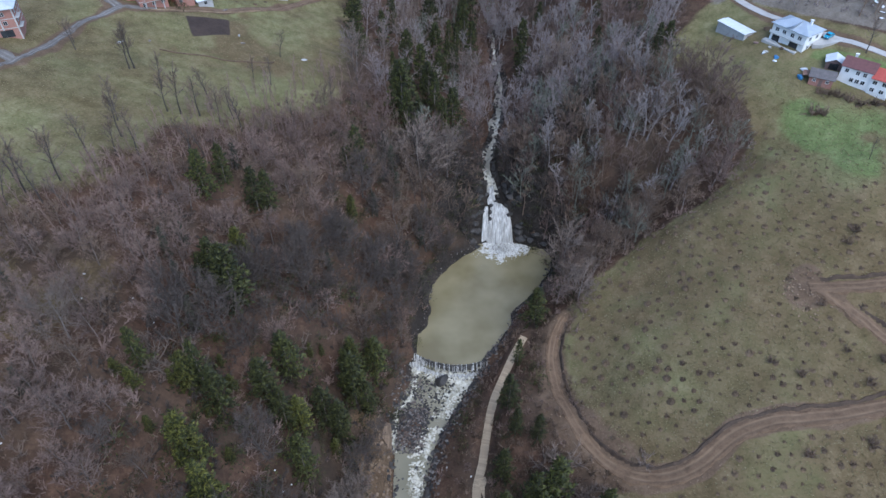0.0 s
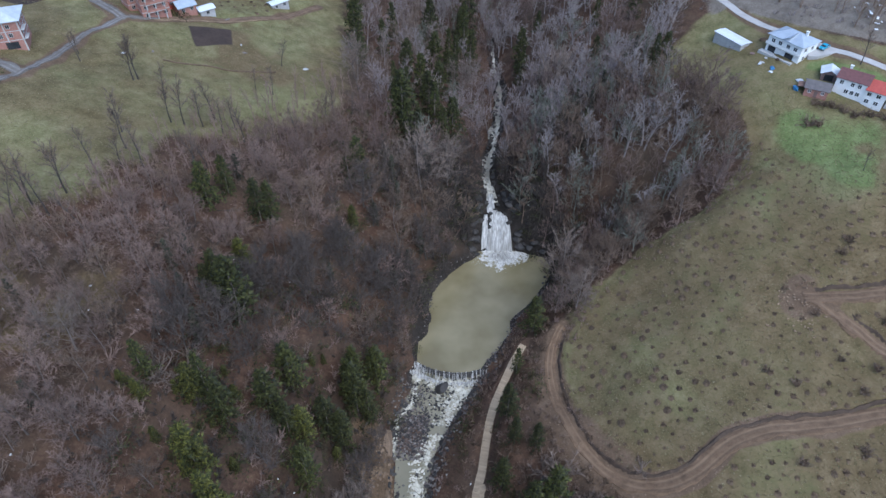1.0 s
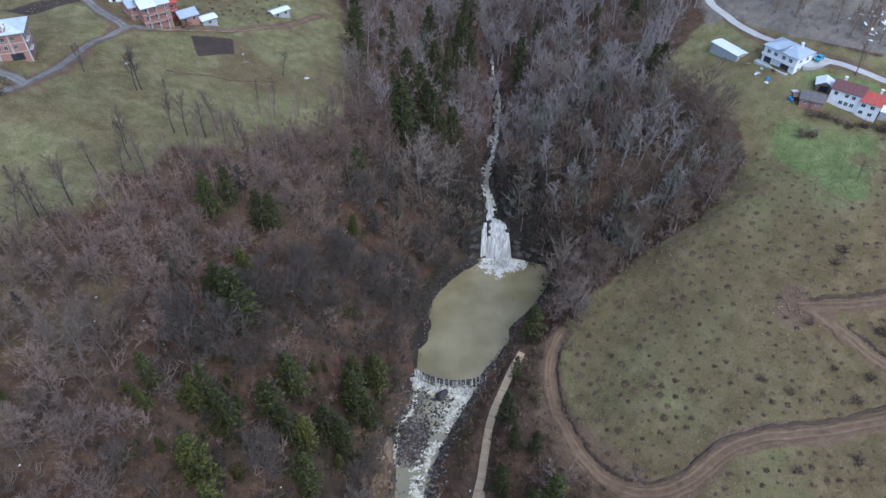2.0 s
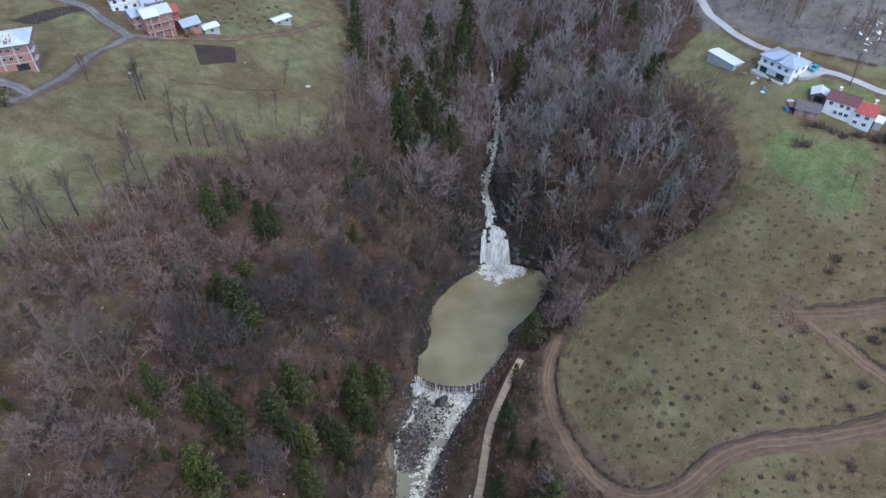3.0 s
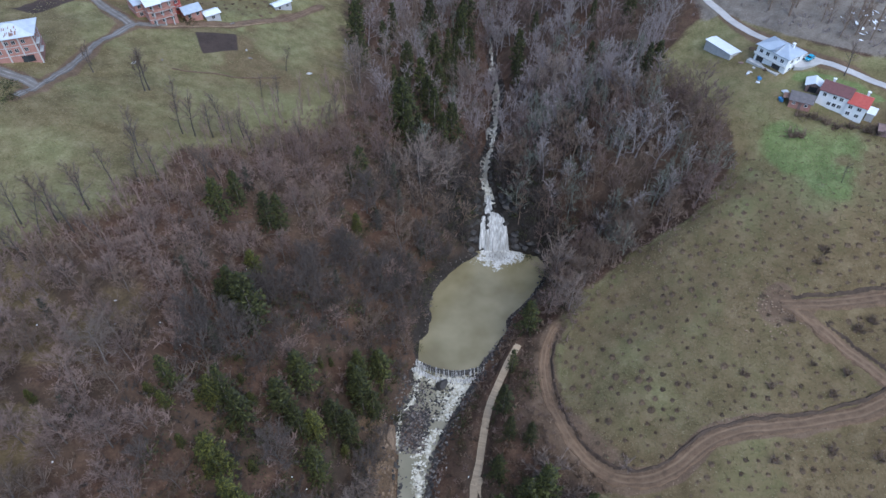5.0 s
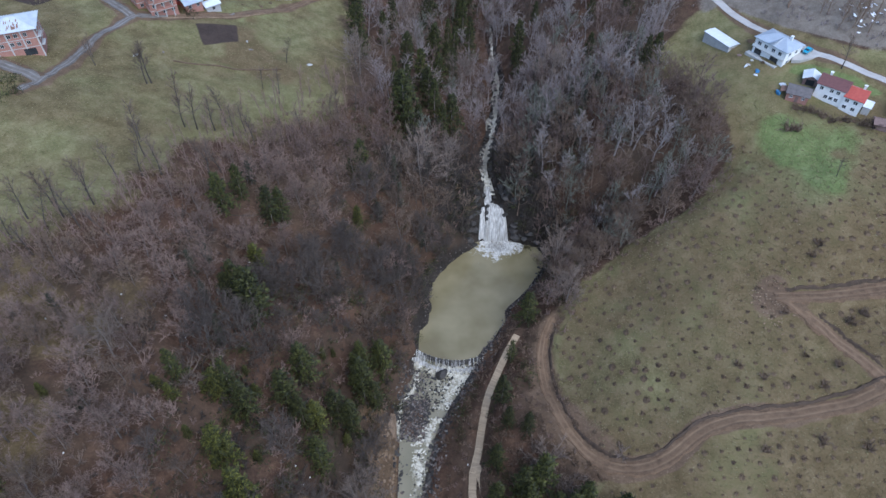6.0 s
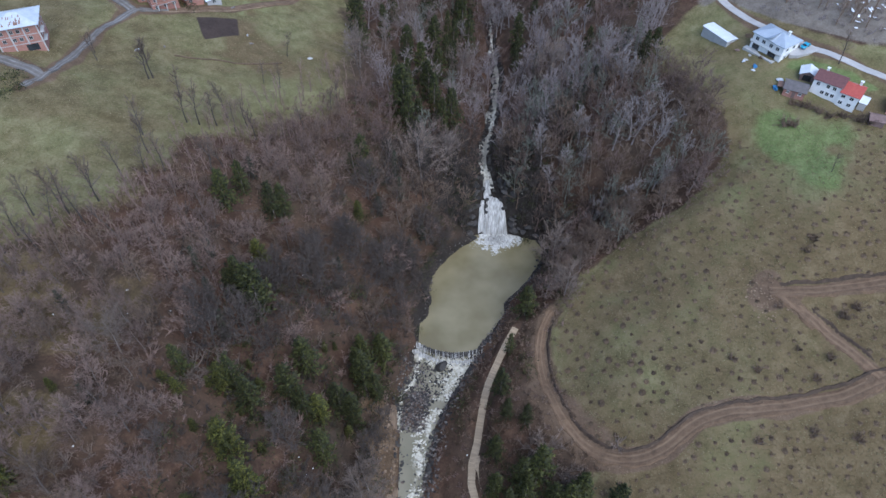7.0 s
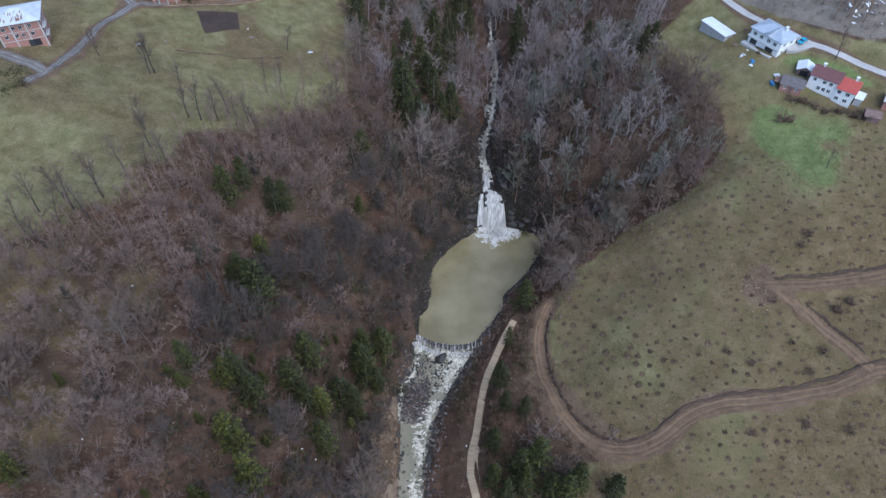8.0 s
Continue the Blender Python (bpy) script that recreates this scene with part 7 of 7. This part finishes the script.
for z in (4.3, 7.0):
    for x in (-4.4, -1.4, 0.6, 3.4):
        window(brick, x, -5.52, z, 1.0, 1.1, trim=CONCRETE)
    for y in (-3, 0.5, 3.5):
        window(brick, L / 2 + 0.02, y, z, 1.0, 1.1, "right", CONCRETE)
for z in (2.75, 5.6):
    part("balcony", box_bm(L / 2 + 0.07, L / 2 + 1.1, -5.4, -1.2, z - 0.18, z), CONCRETE, brick)
# dark panel in place of the shaded inside of an open bay
part("ground_floor_shade_panel", box_bm(1.0, 4.6, -5.6, -5.45, 0, 2.2), DARK_GLASS, brick, "dark panel for the shade in the open ground floor bay")
rust = np.random.RandomState(64)
for k in range(24):
    x, y, w, h = rust.normal(-0.8, 1.7), rust.uniform(-5.2, -1.9), rust.uniform(0.2, 0.6), rust.uniform(0.5, 1.8)
    z0, z1 = (8.83 + 2.3 * (1 - abs(v) / 6.4) for v in (y - h / 2, y + h / 2))
    part("rust_patch", slab([(x - w / 2, y - h / 2, z0), (x + w * 0.4, y - h * 0.4, z0 + 0.036 * h), (x + w / 2, y + h / 2, z1), (x - w * 0.3, y + h * 0.45, z1 - 0.018 * h)], 0.05), RUST, brick, "rusted roof sheet")


def brick_house(name, ax, ay, bx, by, depth, floors, roof, label, lift=0.0, rise=1.6, wall=BRICK_RED):
    root, L = site(name, ax, ay, bx, by, depth, label, lift=lift)
    H = 2.8 * floors
    walls(root, L, depth, H, wall, rise)
    gable_roof(root, L, depth, H, rise, 0.55, roof)
    for f in range(floors):
        part("floor_band", box_bm(-L / 2 - 0.05, L / 2 + 0.05, -depth / 2 - 0.05, depth / 2 + 0.05, 2.8 * (f + 1) - 0.2, 2.8 * (f + 1) - 0.01), CONCRETE, root)
        n = max(1, int(L / 3))
        for i in range(n):
            window(root, -L / 2 + L * (i + 0.5) / n, -depth / 2 - 0.02, 2.8 * f + 1.6, 1.1, 1.15, trim=CONCRETE)
        window(root, L / 2 + 0.02, 0, 2.8 * f + 1.6, 1.0, 1.1, "right", CONCRETE)
    return root


brick_house("brick_house", -109.5, 230.5, -101.5, 236.2, 8.5, 3, ROOF_PALE, "three-storey orange-brick house with a pale sheet roof", 0.2)
brick_house("brick_house", -115.5, 234.0, -110.5, 238.5, 7.0, 2, ROOF_BLUE, "two-storey orange-brick house with a grey roof", 0.2)
brick_house("red_house", -108.5, 242.0, -103.0, 246.5, 6.5, 2, ROOF_RED, "red-walled house behind the brick house", 0.2, wall=ROOF_RED)
brick_house("small_house", -100.0, 240.0, -94.8, 244.2, 6.0, 1, ROOF_BLUE, "small brick house with a blue-grey sheet roof", 0.9)
brick_house("white_roof_shed", -93.6, 244.2, -89.2, 247.8, 4.5, 1, ROOF_WHITE, "small grey shed with a white sheet roof", 0.1, 0.7, GREY_WALL)
brick_house("meadow_shed", -72.5, 270.0, -66.8, 275.5, 3.6, 1, ROOF_WHITE, "low grey shed with a pale roof on the meadow", 0.0, 0.5, GREY_WALL)
brick_house("white_village_house", -128.5, 247.0, -120.0, 252.5, 7.5, 2, ROOF_BROWN, "white village house with a dark roof beside the lane", 0.2, wall=WHITE_WALL)
brick_house("brick_house", -137.5, 254.0, -130.0, 257.5, 7.0, 2, ROOF_WHITE, "orange-brick house at the end of the lane", 0.2)
brick_house("grey_village_house", -117.5, 249.5, -111.0, 254.0, 7.0, 2, ROOF_BLUE, "grey village house with a blue-grey roof", 0.2, wall=GREY_WALL)
for k, (x, y, s) in enumerate([(-53, 227.6, 1.1), (-85.5, 247.5, 1.4), (-76.5, 231, 0.8), (-74.5, 226.5, 0.8), (-107, 203, 0.9), (-100, 209, 0.7)]):
    ob = new("rubble_mound", stone_mesh("rubble_mound", 380 + k, (GREY_WALL, BARK_PALE)[k % 2], 0.55))
    ob.matrix_basis = pose(x, y, level(x, y) + 0.1, 0, 0, 60 * k) @ Matrix.Diagonal((s * 1.5, s * 0.7, s * 0.8, 1))
    tagged(ob, "pale heap of stones and cut wood on the meadow", "heap", "heaps on the meadow")

# balconies and a stair tower on the large brick house
big = bpy.data.objects["brick_house"]
for z in (2.8, 5.6):
    part("balcony", box_bm(-3.2, 3.2, -5.5, -4.32, z - 0.2, z), CONCRETE, big)
    part("balcony_rail", box_bm(-3.2, 3.2, -5.5, -5.4, z + 0.01, z + 0.85), BRICK_RED, big)
for x in (-3.1, 0, 3.1):
    part("column", box_bm(x - 0.16, x + 0.16, -5.45, -5.13, -1.5, 8.2), CONCRETE, big)
part("side_roof", slab([(-5.6, -5.9, 8.6), (0.4, -5.9, 8.6), (0.4, -1.0, 9.9), (-5.6, -1.0, 9.9)], 0.14), ROOF_WHITE, big, "pale sheet porch roof")
for x, y in ((-2.0, 1.5), (2.4, 2.2)):
    chimney(big, x, y, 9.6, 1.3, BRICK_RED)
edging = [(-106, 230.0), (-98, 235.0), (-88, 241.5), (-79, 249.5), (-72, 257)]
segs = []
for (ax, ay), (bx, by) in zip(edging, edging[1:]):
    for i in range(5):
        p = [(ax + (bx - ax) * f / 5, ay + (by - ay) * f / 5) for f in (i, i + 1)]
        segs.append((*p[0], level(*p[0]) + 0.12, 0.26, *p[1], level(*p[1]) + 0.12, 0.26))
tagged(new("lane_edging", mesh_from("lane_edging", *tubes(segs, 5), CLIFF)), "tan stone edging along the dirt lane", "edging", kind="structure")

# stone-edged low bank across the meadow
hedge = [(-96, 205.5), (-88, 207.5), (-78, 210.5), (-70, 214), (-62, 219)]
segs = []
for (ax, ay), (bx, by) in zip(hedge, hedge[1:]):
    for i in range(6):
        p = [(ax + (bx - ax) * f / 6, ay + (by - ay) * f / 6) for f in (i, i + 1)]
        segs.append((*p[0], level(*p[0]) + 0.05, 0.32, *p[1], level(*p[1]) + 0.05, 0.32))
tagged(new("field_bank", mesh_from("field_bank", *tubes(segs, 6), DRY)), "low overgrown bank dividing the meadow", "bank", kind="structure")

# scraps of litter caught on the wooded slope
scrap_me = [stone_mesh("litter_scrap", 430 + i, WHITE_WALL, 0.35, 1) for i in range(2)]
for k, (x, y) in enumerate([(-79.5, 100.5), (-77.4, 93.6), (-63.6, 92.3), (-78.6, 60), (-43.2, 126), (-73.5, 49.5), (-92.6, 90.5), (-37, 70), (-35, 66.5), (-34, 69), (-69, 97), (-66, 101.5), (7.0, 82), (-56, 124)]):
    ob = new("litter_scrap", scrap_me[k % 2])
    ob.matrix_basis = pose(x, y, level(x, y) + 0.12, 0, 0, 50 * k) @ Matrix.Diagonal((0.42, 0.3, 0.4, 1))
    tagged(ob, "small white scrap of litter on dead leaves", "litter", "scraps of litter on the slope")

# old snow on the slope above the road
r = np.random.RandomState(77)
for k in range(26):
    x, y = 149 + r.normal(0, 5), 214 + r.normal(0, 5)
    if along(np.array([x]), np.array([y]), ROAD_EAST)[0][0] < 5:
        continue
    ob = new("snow_patch", stone_mesh("snow_patch", 390 + k, SNOW, 0.16, 2))
    s = r.uniform(0.35, 1.1)
    ob.matrix_basis = pose(x, y, level(x, y) + 0.02, 12, -8, r.rand() * 360) @ Matrix.Diagonal((s * 1.5, s * 0.8, s, 1))
    tagged(ob, "patch of old snow on the brown slope", "snow", "old snow patches")
